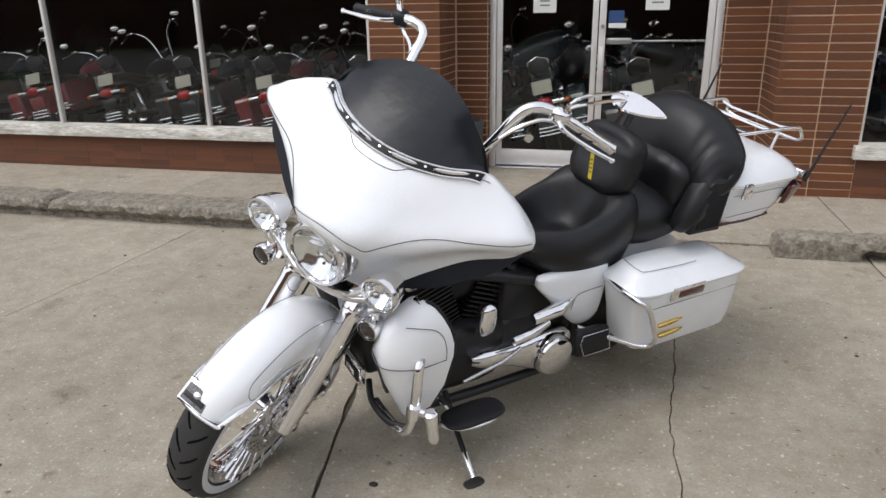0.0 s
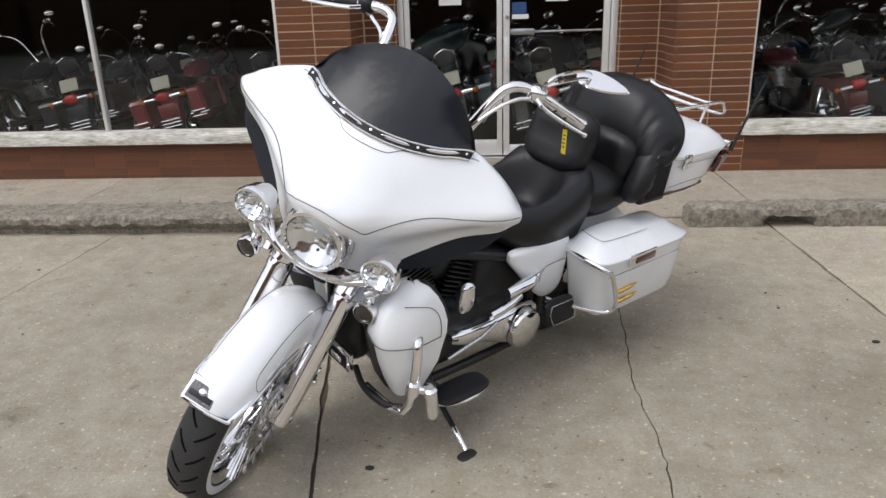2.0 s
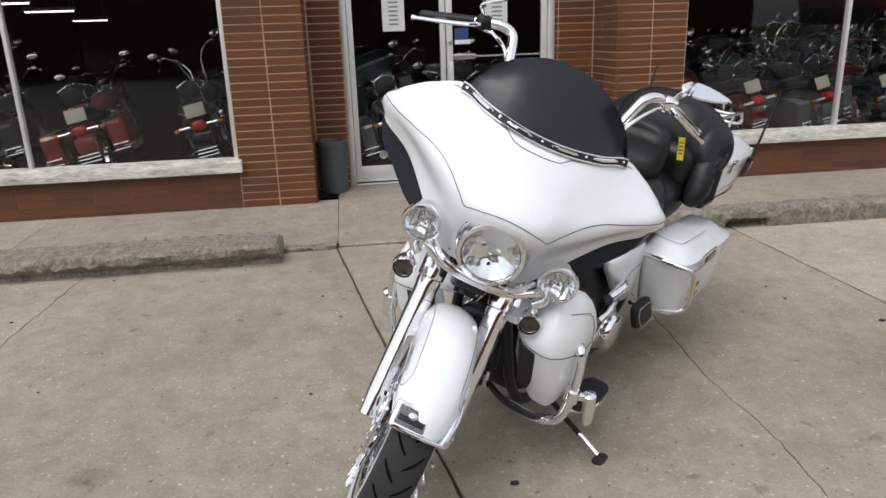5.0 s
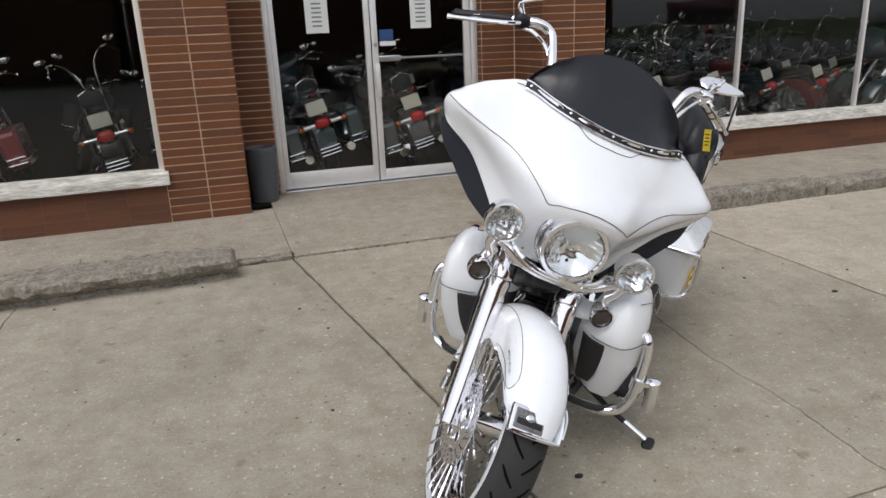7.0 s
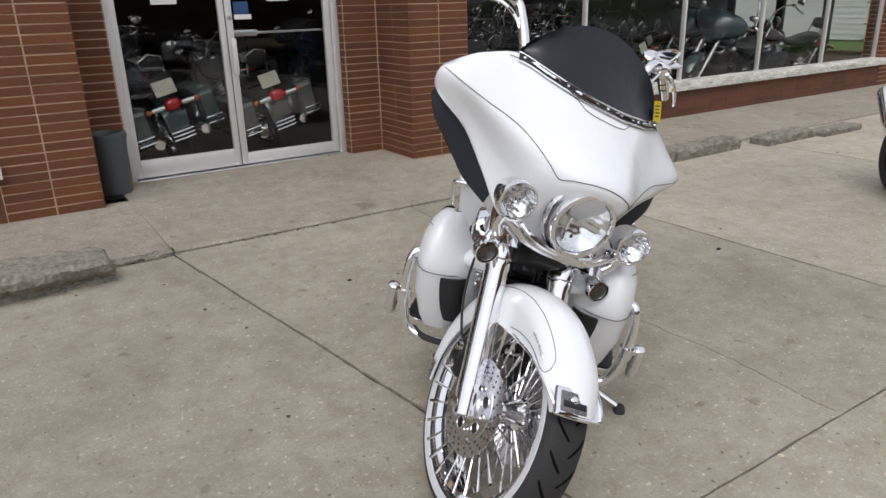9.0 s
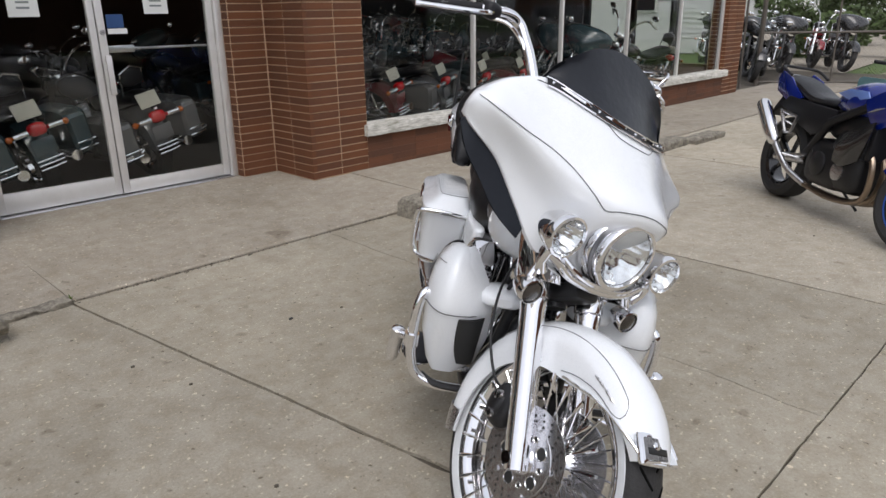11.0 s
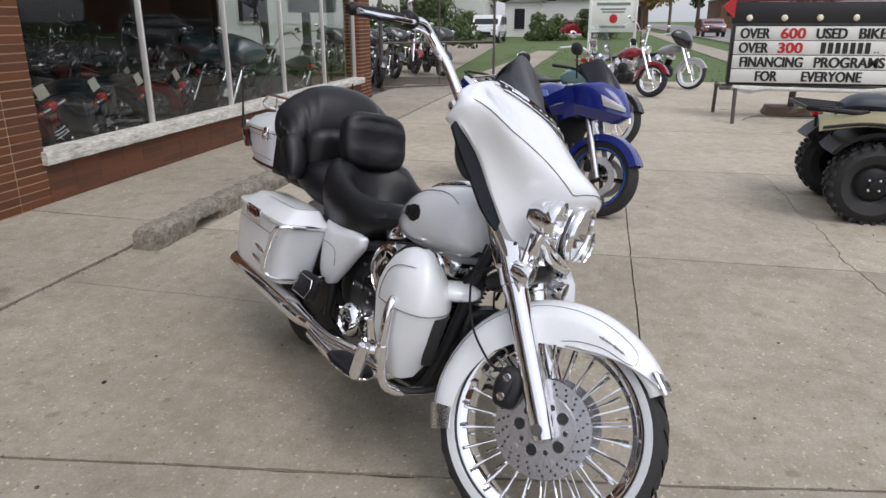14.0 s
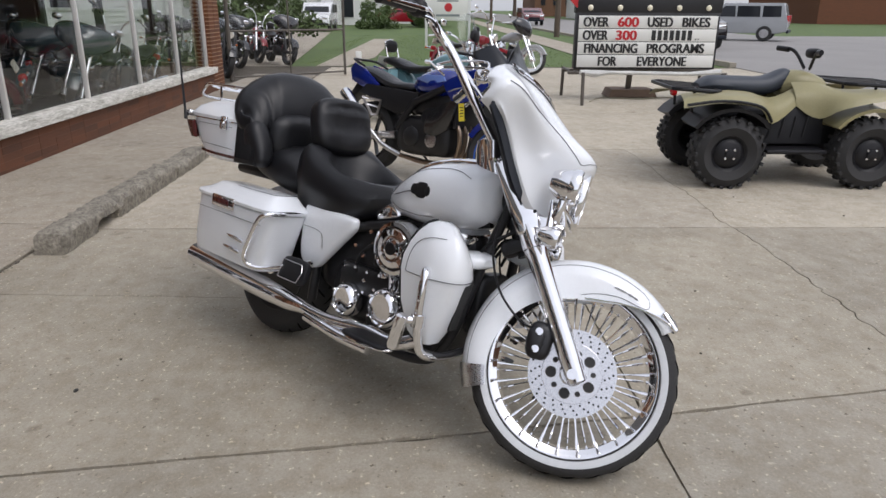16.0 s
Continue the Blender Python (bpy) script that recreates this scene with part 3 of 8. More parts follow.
window("window_1", -12.0, -1.075, 0.43, 2.75, 6.80, [-10.8, -9.2, -7.6, -6.0, -4.39, -2.74], "large shop window with thin aluminium mullions and a dark showroom behind")
window("window_2", 2.835, 10.52, 0.43, 2.75, 6.82, [4.42, 6.01, 7.54, 9.05], "long shop window with thin aluminium mullions, showing rows of motorcycles")
def sill(x0, x1, name):
    n = int((x1 - x0) / 0.15)
    rows = []
    for k in range(n + 1):
        x = x0 + (x1 - x0) * k / n
        w = lambda s: 0.004 * noise.noise(Vector((x * 5, s, 1)))
        rows.append([(x, 6.66 + w(1), 0.355 + w(2)), (x, 6.655 + w(3), 0.44 + w(4)), (x, 6.665, 0.456), (x, 6.84, 0.464), (x, 6.84, 0.355)])
    return tagged(Shape().rows(rows).done(name, SILLPAINT), "white window sill with peeling paint", "window sill", kind="structure")


sill(-12.0, -1.045, "window_sill_1")
sill(2.80, 10.60, "window_sill_2")

# side window at the far end of the showroom
side = tagged(new("window_3"), "side window of the showroom with dark uprights", "window", kind="structure")
for y in (7.03, 7.9, 8.75, 9.75):
    Shape().box(11.0, y, 1.55, 0.09, 0.14 if y > 7.1 else 0.06, 2.1, 0.005).done("mullion", BLACKPL, side)
for a, b in ((7.03, 7.9), (7.9, 8.75), (8.75, 9.75)):
    Shape().box(11.02, (a + b) / 2, 1.55, 0.008, b - a - 0.1, 2.1).done("pane", PANE, side)
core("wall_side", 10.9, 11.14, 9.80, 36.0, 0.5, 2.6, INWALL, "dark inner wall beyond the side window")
tagged(Shape().box(10.93, 7.75, 1.78, 0.01, 0.95, 0.42, 0.002).done("window_sign", mat("pale_green_sign", (0.36, 0.45, 0.40), 0.6)), "pale green sign hanging in the side window", "sign")

# ---- doors ----
def glass_leaf(name, x0, x1, z0, z1, stile, bottom, label):
    d = tagged(new(name), label, "door", kind="structure")
    y = DOORY
    for x in (x0 + stile / 2, x1 - stile / 2):
        Shape().box(x, y, (z0 + z1) / 2, stile, 0.045, z1 - z0, 0.003).done("stile", ALU, d)
    Shape().box((x0 + x1) / 2, y, z0 + bottom / 2, x1 - x0 - 2 * stile, 0.043, bottom, 0.003).done("bottom_rail", ALU, d)
    Shape().box((x0 + x1) / 2, y, z1 - 0.04, x1 - x0 - 2 * stile, 0.043, 0.08, 0.003).done("top_rail", ALU, d)
    Shape().box((x0 + x1) / 2, y, (z0 + bottom + z1 - 0.08) / 2, x1 - x0 - 2 * stile, 0.008, z1 - z0 - bottom - 0.08).done("pane", PANE, d)
    return d


frame_ob = tagged(new("door_frame"), "dull aluminium frame round the shop doors", "door frame", kind="structure")
for x, w in ((-0.12, 0.055), (1.825, 0.06)):
    Shape().box(x, DOORY, 1.19, w, 0.11, 2.32, 0.004).done("jamb", ALU, frame_ob)
Shape().box(0.853, DOORY, 2.31, 1.895, 0.11, 0.08, 0.004).done("header", ALU, frame_ob)
Shape().box(0.853, DOORY - 0.02, 0.042, 1.895, 0.13, 0.022, 0.004).done("threshold", DULLCHROME, frame_ob)
door_1 = glass_leaf("door_1", -0.088, 0.815, 0.06, 2.265, 0.05, 0.15, "closed glass shop door in a dull aluminium frame")
door_2 = glass_leaf("door_2", 0.825, 1.79, 0.06, 2.265, 0.058, 0.10, "closed glass shop door with pull handle and push bar")
Shape().tube([(0.885, DOORY + 0.05, 1.20), (1.74, DOORY + 0.05, 1.20)], 0.012).done("push_bar", DULLCHROME, door_2)
Shape().box(1.0, DOORY + 0.045, 1.20, 0.22, 0.03, 0.055, 0.006).done("bar_housing", DULLCHROME, door_2)
Shape().box(0.857, DOORY - 0.065, 1.01, 0.045, 0.02, 0.30, 0.006).box(0.857, DOORY - 0.04, 1.12, 0.03, 0.04, 0.03).box(0.857, DOORY - 0.04, 0.90, 0.03, 0.04, 0.03).done("pull_handle", ALU, door_2)
Shape().lathe([(0.0, 0.012), (0.018, 0.012), (0.02, 0.0)], 16, turn_to((0.857, DOORY - 0.022, 1.33), (0, -1, 0))).done("lock", DULLCHROME, door_2)

for x, z, w, h, seed in ((0.34, 1.60, 0.205, 0.30, 1), (1.31, 1.61, 0.20, 0.30, 2)):
    sh = tagged(Shape().box(x, DOORY - 0.008, z, w, 0.003, h).done("paper_notice", PAPER), "white paper notice taped inside the glass door", "notice", "notices on the doors")
    for k in range(6):
        ww = w * (0.35 + 0.07 * ((k * 5 + seed) % 5))
        Shape().box(x, DOORY - 0.0105, z + h * 0.34 - k * 0.038, ww, 0.001, 0.014).done("print_bar", mat("faded_print", (0.22, 0.25, 0.25), 0.7), sh)
st = tagged(Shape().box(0.97, DOORY - 0.008, 1.41, 0.13, 0.003, 0.10).done("sticker", BLUESTICK), "blue sticker on the glass door", "sticker")
tagged(Shape().box(0.98, DOORY - 0.008, 1.335, 0.15, 0.003, 0.04).done("sticker", PAPER), "white card sticker on the glass door", "sticker")

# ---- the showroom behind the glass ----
# floor, walls and ceiling coloured dark to keep the room dim
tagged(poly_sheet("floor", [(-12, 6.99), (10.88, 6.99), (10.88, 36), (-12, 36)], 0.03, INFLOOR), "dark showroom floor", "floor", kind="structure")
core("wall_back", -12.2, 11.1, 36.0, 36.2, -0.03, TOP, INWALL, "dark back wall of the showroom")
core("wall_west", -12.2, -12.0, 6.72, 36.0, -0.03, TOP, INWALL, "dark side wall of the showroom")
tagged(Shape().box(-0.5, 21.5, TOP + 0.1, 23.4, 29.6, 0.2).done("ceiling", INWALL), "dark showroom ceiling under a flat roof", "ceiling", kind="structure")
TUBE = mat("fluorescent_tube", (1.0, 0.97, 0.92), 0.4, emit=2.5)
for x, y in ((-6.0, 9.6), (-3.2, 9.6), (-0.2, 9.8), (-6.0, 13.0), (-3.2, 13.0), (2.6, 9.8), (5.4, 9.8), (8.2, 9.8), (1.2, 13.0), (6.5, 13.0), (-7.1, 17.0), (-7.6, 21.0), (-9.2, 29.0)):
    lamp = empty("ceiling_lamp", Matrix.Translation((x, y, 2.3 if y > 14 else TOP - 0.12)), "narrow white fluorescent ceiling lamp", "ceiling lamp", "lamps of the showroom")
    Shape().box(0, 0, 0.07, 1.3, 0.12, 0.09, 0.01).done("housing", SIDING, lamp)
    Shape().tube([(-0.6, 0, 0), (0.6, 0, 0)], 0.018).done("tube", TUBE, lamp)
    if y > 14:
        for q in (-0.5, 0.5):
            Shape().tube([(q, 0, 0.1), (q, 0, TOP - 2.3)], 0.006, 6).done("hanging_rod", SIDING, lamp)

# grey bin by the door
bin_ob = empty("trash_bin", Matrix.Translation((-0.30, 7.16, 0.043)), "blue-grey plastic trash bin standing beside the shop door", "trash bin")
Shape().lathe([(0.0, 0.0), (0.115, 0.0), (0.12, 0.02), (0.135, 0.42), (0.14, 0.44)], 28).done("body", CANGREY, bin_ob)
Shape().lathe([(0.142, 0.43), (0.146, 0.45), (0.142, 0.475), (0.12, 0.48), (0.11, 0.46), (0.105, 0.35)], 28).done("rim", CANGREY, bin_ob)


# ---- the white touring motorcycle ----
BIKE = pose(0.972, 3.692, 0.0, -11.48, 0, -132.99)
STEER = Matrix.Translation((1.4999, 0, 0.3601)) @ Matrix.Rotation(radians(32.5), 4, Vector((-0.5259, 0, 0.8505))) @ Matrix.Translation((-1.4999, 0, -0.3601))
SLOPE = Vector((-0.5259, 0, 0.8505))      # direction of the fork
FWD = Vector((0.8505, 0, 0.5259))         # square to the fork, ahead
AXLE = Vector((1.52, 0, 0.311))
bike = empty("touring_motorcycle", BIKE, "pearl white touring motorcycle with batwing fairing, leaning on its kickstand", "motorcycle")


def wheel(name, parent, m, R, w, rim_r, spokes, rim_mat, white, disc_sides, tyre_label, spoke_r=0.004, disc_r=0.14):
    """A wheel turning about its own y axis, with rim, tyre, spokes, hub and discs."""
    M = Matrix.Rotation(radians(-90), 4, "X")
    rim = Shape().lathe([(rim_r - 0.022, -w * 0.16), (rim_r - 0.018, -w * 0.30), (rim_r - 0.006, -w * 0.36), (rim_r + 0.004, -w * 0.42), (rim_r + 0.010, -w * 0.42), (rim_r + 0.006, -w * 0.34), (rim_r + 0.006, w * 0.34), (rim_r + 0.010, w * 0.42), (rim_r + 0.004, w * 0.42), (rim_r - 0.006, w * 0.36), (rim_r - 0.018, w * 0.30), (rim_r - 0.022, w * 0.16), (rim_r - 0.022, -w * 0.16)], 64, M).done(name, rim_mat, parent, m=m)
    t = R - rim_r
    prof = [(rim_r + 0.002, -w * 0.38)]
    for a in (-1, 1):
        side = [(rim_r + t * 0.22, 0.47), (rim_r + t * 0.5, 0.5), (rim_r + t * 0.72, 0.47), (rim_r + t * 0.86, 0.39), (rim_r + t * 0.95, 0.25), (R, 0.08)]
        if a == 1:
            side = side[::-1]
        prof += [(q, a * b * w) for q, b in side]
    prof.append((rim_r + 0.002, w * 0.38))
    Shape().lathe(prof, 72, M).done("tyre", RUBBER, rim, tyre_label)
    groove = Shape()
    for k in range(26):
        for sd in (-1, 1):
            a0 = 2 * math.pi * (k + 0.25 * (sd + 1)) / 26
            pts = []
            for q, b, da in ((R - 0.0022, 0.04, 0.0), (rim_r + t * 0.965 - 0.0016, 0.22, 0.07), (rim_r + t * 0.89 - 0.0010, 0.37, 0.15)):
                pts.append((q * math.cos(a0 + da), b * sd * w, q * math.sin(a0 + da)))
            groove.tube(curve(pts, 3), [0.0042, 0.0046, 0.0046, 0.0044, 0.004, 0.0034, 0.0022], 6)
    groove.done("tread_groove", GROOVE, rim)
    if white:
        for sd in (-1, 1):
            Shape().lathe([(rim_r + 0.014, sd * w * 0.455), (rim_r + t * 0.22, sd * w * 0.49), (rim_r + t * 0.40, sd * w * 0.51), (rim_r + t * 0.50, sd * w * 0.512), (rim_r + t * 0.52, sd * w * 0.49)], 72, M).done("whitewall", WHITEWALL, rim, "white tyre sidewall band")
    hub = Shape().lathe([(0.018, -w * 0.62), (0.045, -w * 0.6), (0.05, -w * 0.48), (0.034, -w * 0.36), (0.032, 0), (0.034, w * 0.36), (0.05, w * 0.48), (0.045, w * 0.6), (0.018, w * 0.62)], 28, M).done("hub", CHROME, rim)
    if spokes:
        base = None
        for k in range(spokes):
            sd = 1 if k % 2 else -1
            if base is None:
                base = Shape().tube([(0.045, 0, 0), (0.07, 0, 0), (rim_r - 0.075, 0, 0), (rim_r - 0.045, 0, 0), (rim_r - 0.02, 0, 0)], [spoke_r * 0.8, spoke_r, spoke_r * 0.8, spoke_r * 1.5, spoke_r * 1.5], 7).done("spoke", CHROME, rim)
                ob = base
            else:
                ob = new("spoke", base.data)
                ob.parent = rim
            ob.matrix_basis = Matrix.Rotation(2 * math.pi * k / spokes, 4, "Y") @ Matrix.Translation((0, sd * w * 0.40, 0)) @ Matrix.Rotation(radians(sd * 9.0), 4, "Z")
    for sd in disc_sides:
        y = sd * (w * 0.66)
        Shape().lathe([(disc_r * 0.60, y - 0.002), (disc_r, y - 0.002), (disc_r, y + 0.002), (disc_r * 0.60, y + 0.002), (disc_r * 0.60, y - 0.002)], 56, M).done("brake_disc", DISCSTEEL, rim, "drilled steel brake disc")
        car = Shape()
        for k in range(5):
            a = 2 * math.pi * k / 5
            car.lathe([(0.0, 0.006), (0.008, 0.006), (0.009, 0)], 8, turn_to((disc_r * 0.68 * math.cos(a + 0.3), y + sd * 0.003, disc_r * 0.68 * math.sin(a + 0.3)), (0, sd, 0)))
        car.lathe([(0.02, y + sd * 0.012), (0.034, y + sd * 0.012), (0.040, y + sd * 0.005), (disc_r * 0.60, y + sd * 0.0045), (disc_r * 0.68, y + sd * 0.0045), (disc_r * 0.69, y + sd * 0.002)], 48, M)
        for k in range(10):
            a = 2 * math.pi * (k + 0.3) / 10
            hr = 0.0155 if k % 2 else 0.0065
            q = turn_to((disc_r * 0.475 * math.cos(a), y + sd * 0.0052, disc_r * 0.475 * math.sin(a)), (0, sd, 0))
            Shape().lathe([(0.0, 0.0), (hr, 0.0)], 18, q).done("carrier_hole", INK, rim)
            Shape().lathe([(hr, 0.0), (hr + 0.0015, 0.002), (hr + 0.003, 0.0)], 18, q).done("carrier_ring", CHROME, rim)
        car.done("disc_carrier", DISCSTEEL, rim, "polished disc carrier with round holes")
        holes = Shape()
        for ring_r, cnt in ((0.74, 22), (0.83, 22), (0.92, 22)):
            for k in range(cnt):
                a = 2 * math.pi * (k + ring_r * 3) / cnt
                holes.lathe([(0.0, 0.0), (0.0036, 0.0)], 8, turn_to((disc_r * ring_r * math.cos(a), y + sd * 0.0026, disc_r * ring_r * math.sin(a)), (0, sd, 0)))
        holes.done("drill_hole", INK, rim)
    return rim


def on_ring(a, r, y):
    """A point round the front axle: angle from straight ahead, radius, side."""
    return Vector((AXLE.x + r * math.cos(radians(a)), y, AXLE.z + r * math.sin(radians(a))))


# front wheel, steered to the left
wheel("front_wheel", bike, STEER @ Matrix.Translation(AXLE), 0.335, 0.125, 0.262, 50, CHROME, True, (-1, 1), "black front tyre with grooved tread", 0.0033)

# front fender
ANG = [38, 44, 54, 66, 80, 95, 112, 130, 150, 172, 190, 203]
SKIRT = [0.352, 0.335, 0.305, 0.275, 0.247, 0.235, 0.240, 0.252, 0.262, 0.270, 0.276, 0.280]


def fender_rows(grow=0.0):
    rows = []
    for a, sk in zip(ANG, SKIRT):
        crown = 0.362 + 0.012 * math.sin(radians((a - 38) * 1.1)) + grow
        w = 0.088 - (0.02 * max(0, (50 - a)) / 12) + grow
        half = [(crown, 0), (crown - 0.004, w * 0.35), (crown - 0.020, w * 0.72), (crown - 0.048, w * 0.94), (max(sk, crown - 0.085) * 0.5 + (crown - 0.06) * 0.5, w), (sk, w * 1.0)]
        pts = [on_ring(a, r, -y) for r, y in half[::-1]] + [on_ring(a, r, y) for r, y in half[1:]]
        rows.append(pts)
    return rows


outer = patch(fender_rows(), 3, 3)
inner = patch(fender_rows(-0.006), 3, 3)
ring = [list(o) + list(reversed(i)) for o, i in zip(outer, inner)]
Shape().rows(ring).done("front_fender", PEARL, bike, "pearl white front fender with thin grey pinstripes", STEER)


def fender_line(path, lift=0.0015):
    """Points lying on the fender: (angle, share from crown to lower edge, side)."""
    out = []
    for a, s, sd in path:
        sk = float(np.interp(a, ANG, SKIRT))
        crown = 0.362 + 0.012 * math.sin(radians((a - 38) * 1.1))
        w = 0.088 - (0.02 * max(0, (50 - a)) / 12)
        half = [(crown, 0), (crown - 0.004, w * 0.35), (crown - 0.020, w * 0.72), (crown - 0.048, w * 0.94), (max(sk, crown - 0.085) * 0.5 + (crown - 0.06) * 0.5, w), (sk, w)]
        q = s * 5
        h = [float(np.interp(q, range(6), [g[e] for g in half])) for e in (0, 1)]
        out.append(on_ring(a, h[0] + lift * (1 - s * 0.4), sd * (h[1] + lift * s)))
    return out


for sd in (1, -1):
    Shape().tube(fender_line([(a, 0.44, sd) for a in range(62, 201, 4)]), 0.0011, 5).done("pinstripe", STRIPE, bike, "thin grey pinstripe", STEER)
    Shape().tube(fender_line([(62 - 7 * math.sin(math.pi * k / 6), 0.44 + 0.40 * (1 - math.cos(math.pi * k / 6)) / 2, sd) for k in range(7)] + [(62 + 3.2 * k, 0.84 + 0.01 * k, sd) for k in range(1, 12)]), 0.0011, 5).done("pinstripe", STRIPE, bike, "thin grey pinstripe", STEER)
    Shape().tube(fender_line([(a, 0.985, sd) for a in range(40, 96, 3)], 0.003), 0.0035, 6).done("fender_trim", CHROME, bike, "chrome strip along the fender edge", STEER)
    # script ornament, as a plain slanting bar
    Shape().tube(fender_line([(62 + 2 * k, 0.66 + 0.010 * k, sd) for k in range(9)], 0.002), [0.001, 0.0045, 0.003, 0.0045, 0.0015, 0.004, 0.003, 0.004, 0.001], 6).done("ornament", DULLCHROME, bike, "slanting metal ornament", STEER)
# clear marker lamp and trim at the fender's tip
lampm = STEER @ Matrix.Translation(on_ring(43, 0.362, 0)) @ Matrix.Rotation(radians(90 - 43 - 4), 4, "Y")
fl = Shape().box(0, 0, 0.001, 0.075, 0.102, 0.020, 0.008).done("fender_lamp", CHROME, bike, "chrome-framed marker lamp on the fender tip", lampm)
Shape().box(0.0, 0, 0.0125, 0.05, 0.08, 0.006, 0.003).done("lens", CLEARLENS, fl)
Shape().box(0.006, 0, 0.0152, 0.016, 0.070, 0.003, 0.0012).done("lamp_slot", ENGINE, fl, "dark band behind the lens")
Shape().ball(-0.006, 0.0, 0.0155, 0.010, 0.012, 0.003, 12).done("bulb", CHROME, fl)
Shape().tube(curve([on_ring(38, 0.345, -0.069), on_ring(37.4, 0.353, -0.06), on_ring(37, 0.36, 0), on_ring(37.4, 0.353, 0.06), on_ring(38, 0.345, 0.069)], 6), 0.005, 8).done("fender_tip_trim", CHROME, bike, m=STEER)
tip = patch([[p + (p - AXLE).normalized() * 0.003 for p in r] for r in fender_rows(0.003)][9:], 3, 4)
tip = tip[4:]
Shape().rows(tip, around=False).done("fender_rear_cap", DULLCHROME, bike, "chrome cap on the rear end of the fender", STEER)

# fork legs
for sd in (1, -1):
    base = Vector((1.4999, sd * 0.115, 0.3601))
    at = lambda s, f=0.0, y=0.0: base + SLOPE * s + FWD * f + Vector((0, y, 0))
    leg = Shape().tube([at(-0.085), at(-0.08), at(-0.02), at(0.0), at(0.33), at(0.345), at(0.36), at(0.365)], [0.022, 0.031, 0.034, 0.035, 0.035, 0.038, 0.038, 0.030], 20).done("fork_leg", CHROME, bike, "polished chrome fork leg", STEER)
    cover = Shape().tube([at(0.36), at(0.365), at(0.375), at(0.44)], [0.030, 0.041, 0.042, 0.042], 20)
    cover.box(0, 0, 0, 0.082, 0.088, 0.26, 0.014, m=turn_to(at(0.54), SLOPE)).done("fork_cover", CHROME, leg, "chrome fork cover with a square upper part")
    Shape().prism([(0.0, 0.0), (0.10, -0.005), (0.115, -0.025), (0.02, -0.055), (0.0, -0.05)], 0.02, "y", 0.0, 0.004, m=Matrix.Translation(at(0.47, 0.02, sd * 0.025))).done("lamp_bracket", CHROME, leg)
    Shape().tube([Vector((AXLE.x, sd * 0.10, AXLE.z)), Vector((AXLE.x, sd * 0.148, AXLE.z))], 0.017, 12).done("axle_boss", CHROME, leg)
    Shape().box(*at(0.20, 0.0, -sd * 0.015), 0.05, 0.03, 0.05, 0.01).done("fender_bracket", PEARL, leg)
    # caliper with bolts behind the leg
    cal = at(0.075, -0.075, -sd * 0.012)
    Shape().ball(*cal, 0.042, 0.03, 0.062, 16, 3.2).ball(*(cal + Vector((-0.012, sd * 0.012, 0.0))), 0.03, 0.026, 0.04, 14, 3).done("brake_caliper", ENGINE, leg, "black brake caliper")
    for dz in (-0.028, 0.028):
        Shape().lathe([(0, 0.014), (0.012, 0.013), (0.014, 0)], 14, turn_to(cal + Vector((-0.006, sd * 0.03, dz)), (0, sd, 0))).done("caliper_bolt", CHROME, leg)
    Shape().tube(curve([at(0.12, -0.085), at(0.16, -0.12), at(0.27, -0.15), at(0.40, -0.13), at(0.50, -0.06)], 6), 0.004, 6).done("brake_line", BLACKPL, leg)
# fork yoke area, dark, with wiring
Shape().box(0, 0, 0, 0.10, 0.20, 0.05, 0.015, m=turn_to(Vector((1.4999, 0, 0.3601)) + SLOPE * 0.40 + FWD * -0.01, SLOPE)).done("lower_yoke", ENGINE, bike, m=STEER)
Shape().box(0, 0, 0, 0.09, 0.26, 0.04, 0.015, m=turn_to(Vector((1.4999, 0, 0.3601)) + SLOPE * 0.66, SLOPE)).done("upper_yoke", CHROME, bike, m=STEER)
Shape().tube([Vector((1.4999, 0, 0.3601)) + SLOPE * 0.36 + FWD * -0.03, Vector((1.4999, 0, 0.3601)) + SLOPE * 0.70 + FWD * -0.03], 0.035, 14).done("steering_stem", ENGINE, bike, m=STEER)
for k in range(7):
    r = random.Random(k)
    y = -0.10 + 0.033 * k
    Shape().tube(curve([(1.34 + r.uniform(-.02, .02), y, 0.82), (1.27, y * 0.8 + r.uniform(-.03, .03), 0.74 + r.uniform(-.03, .03)), (1.20, y * 1.1, 0.68), (1.15, y * 1.3, 0.62 + r.uniform(-.05, .02))], 5), 0.006, 6).done("cable", BLACKPL, bike)

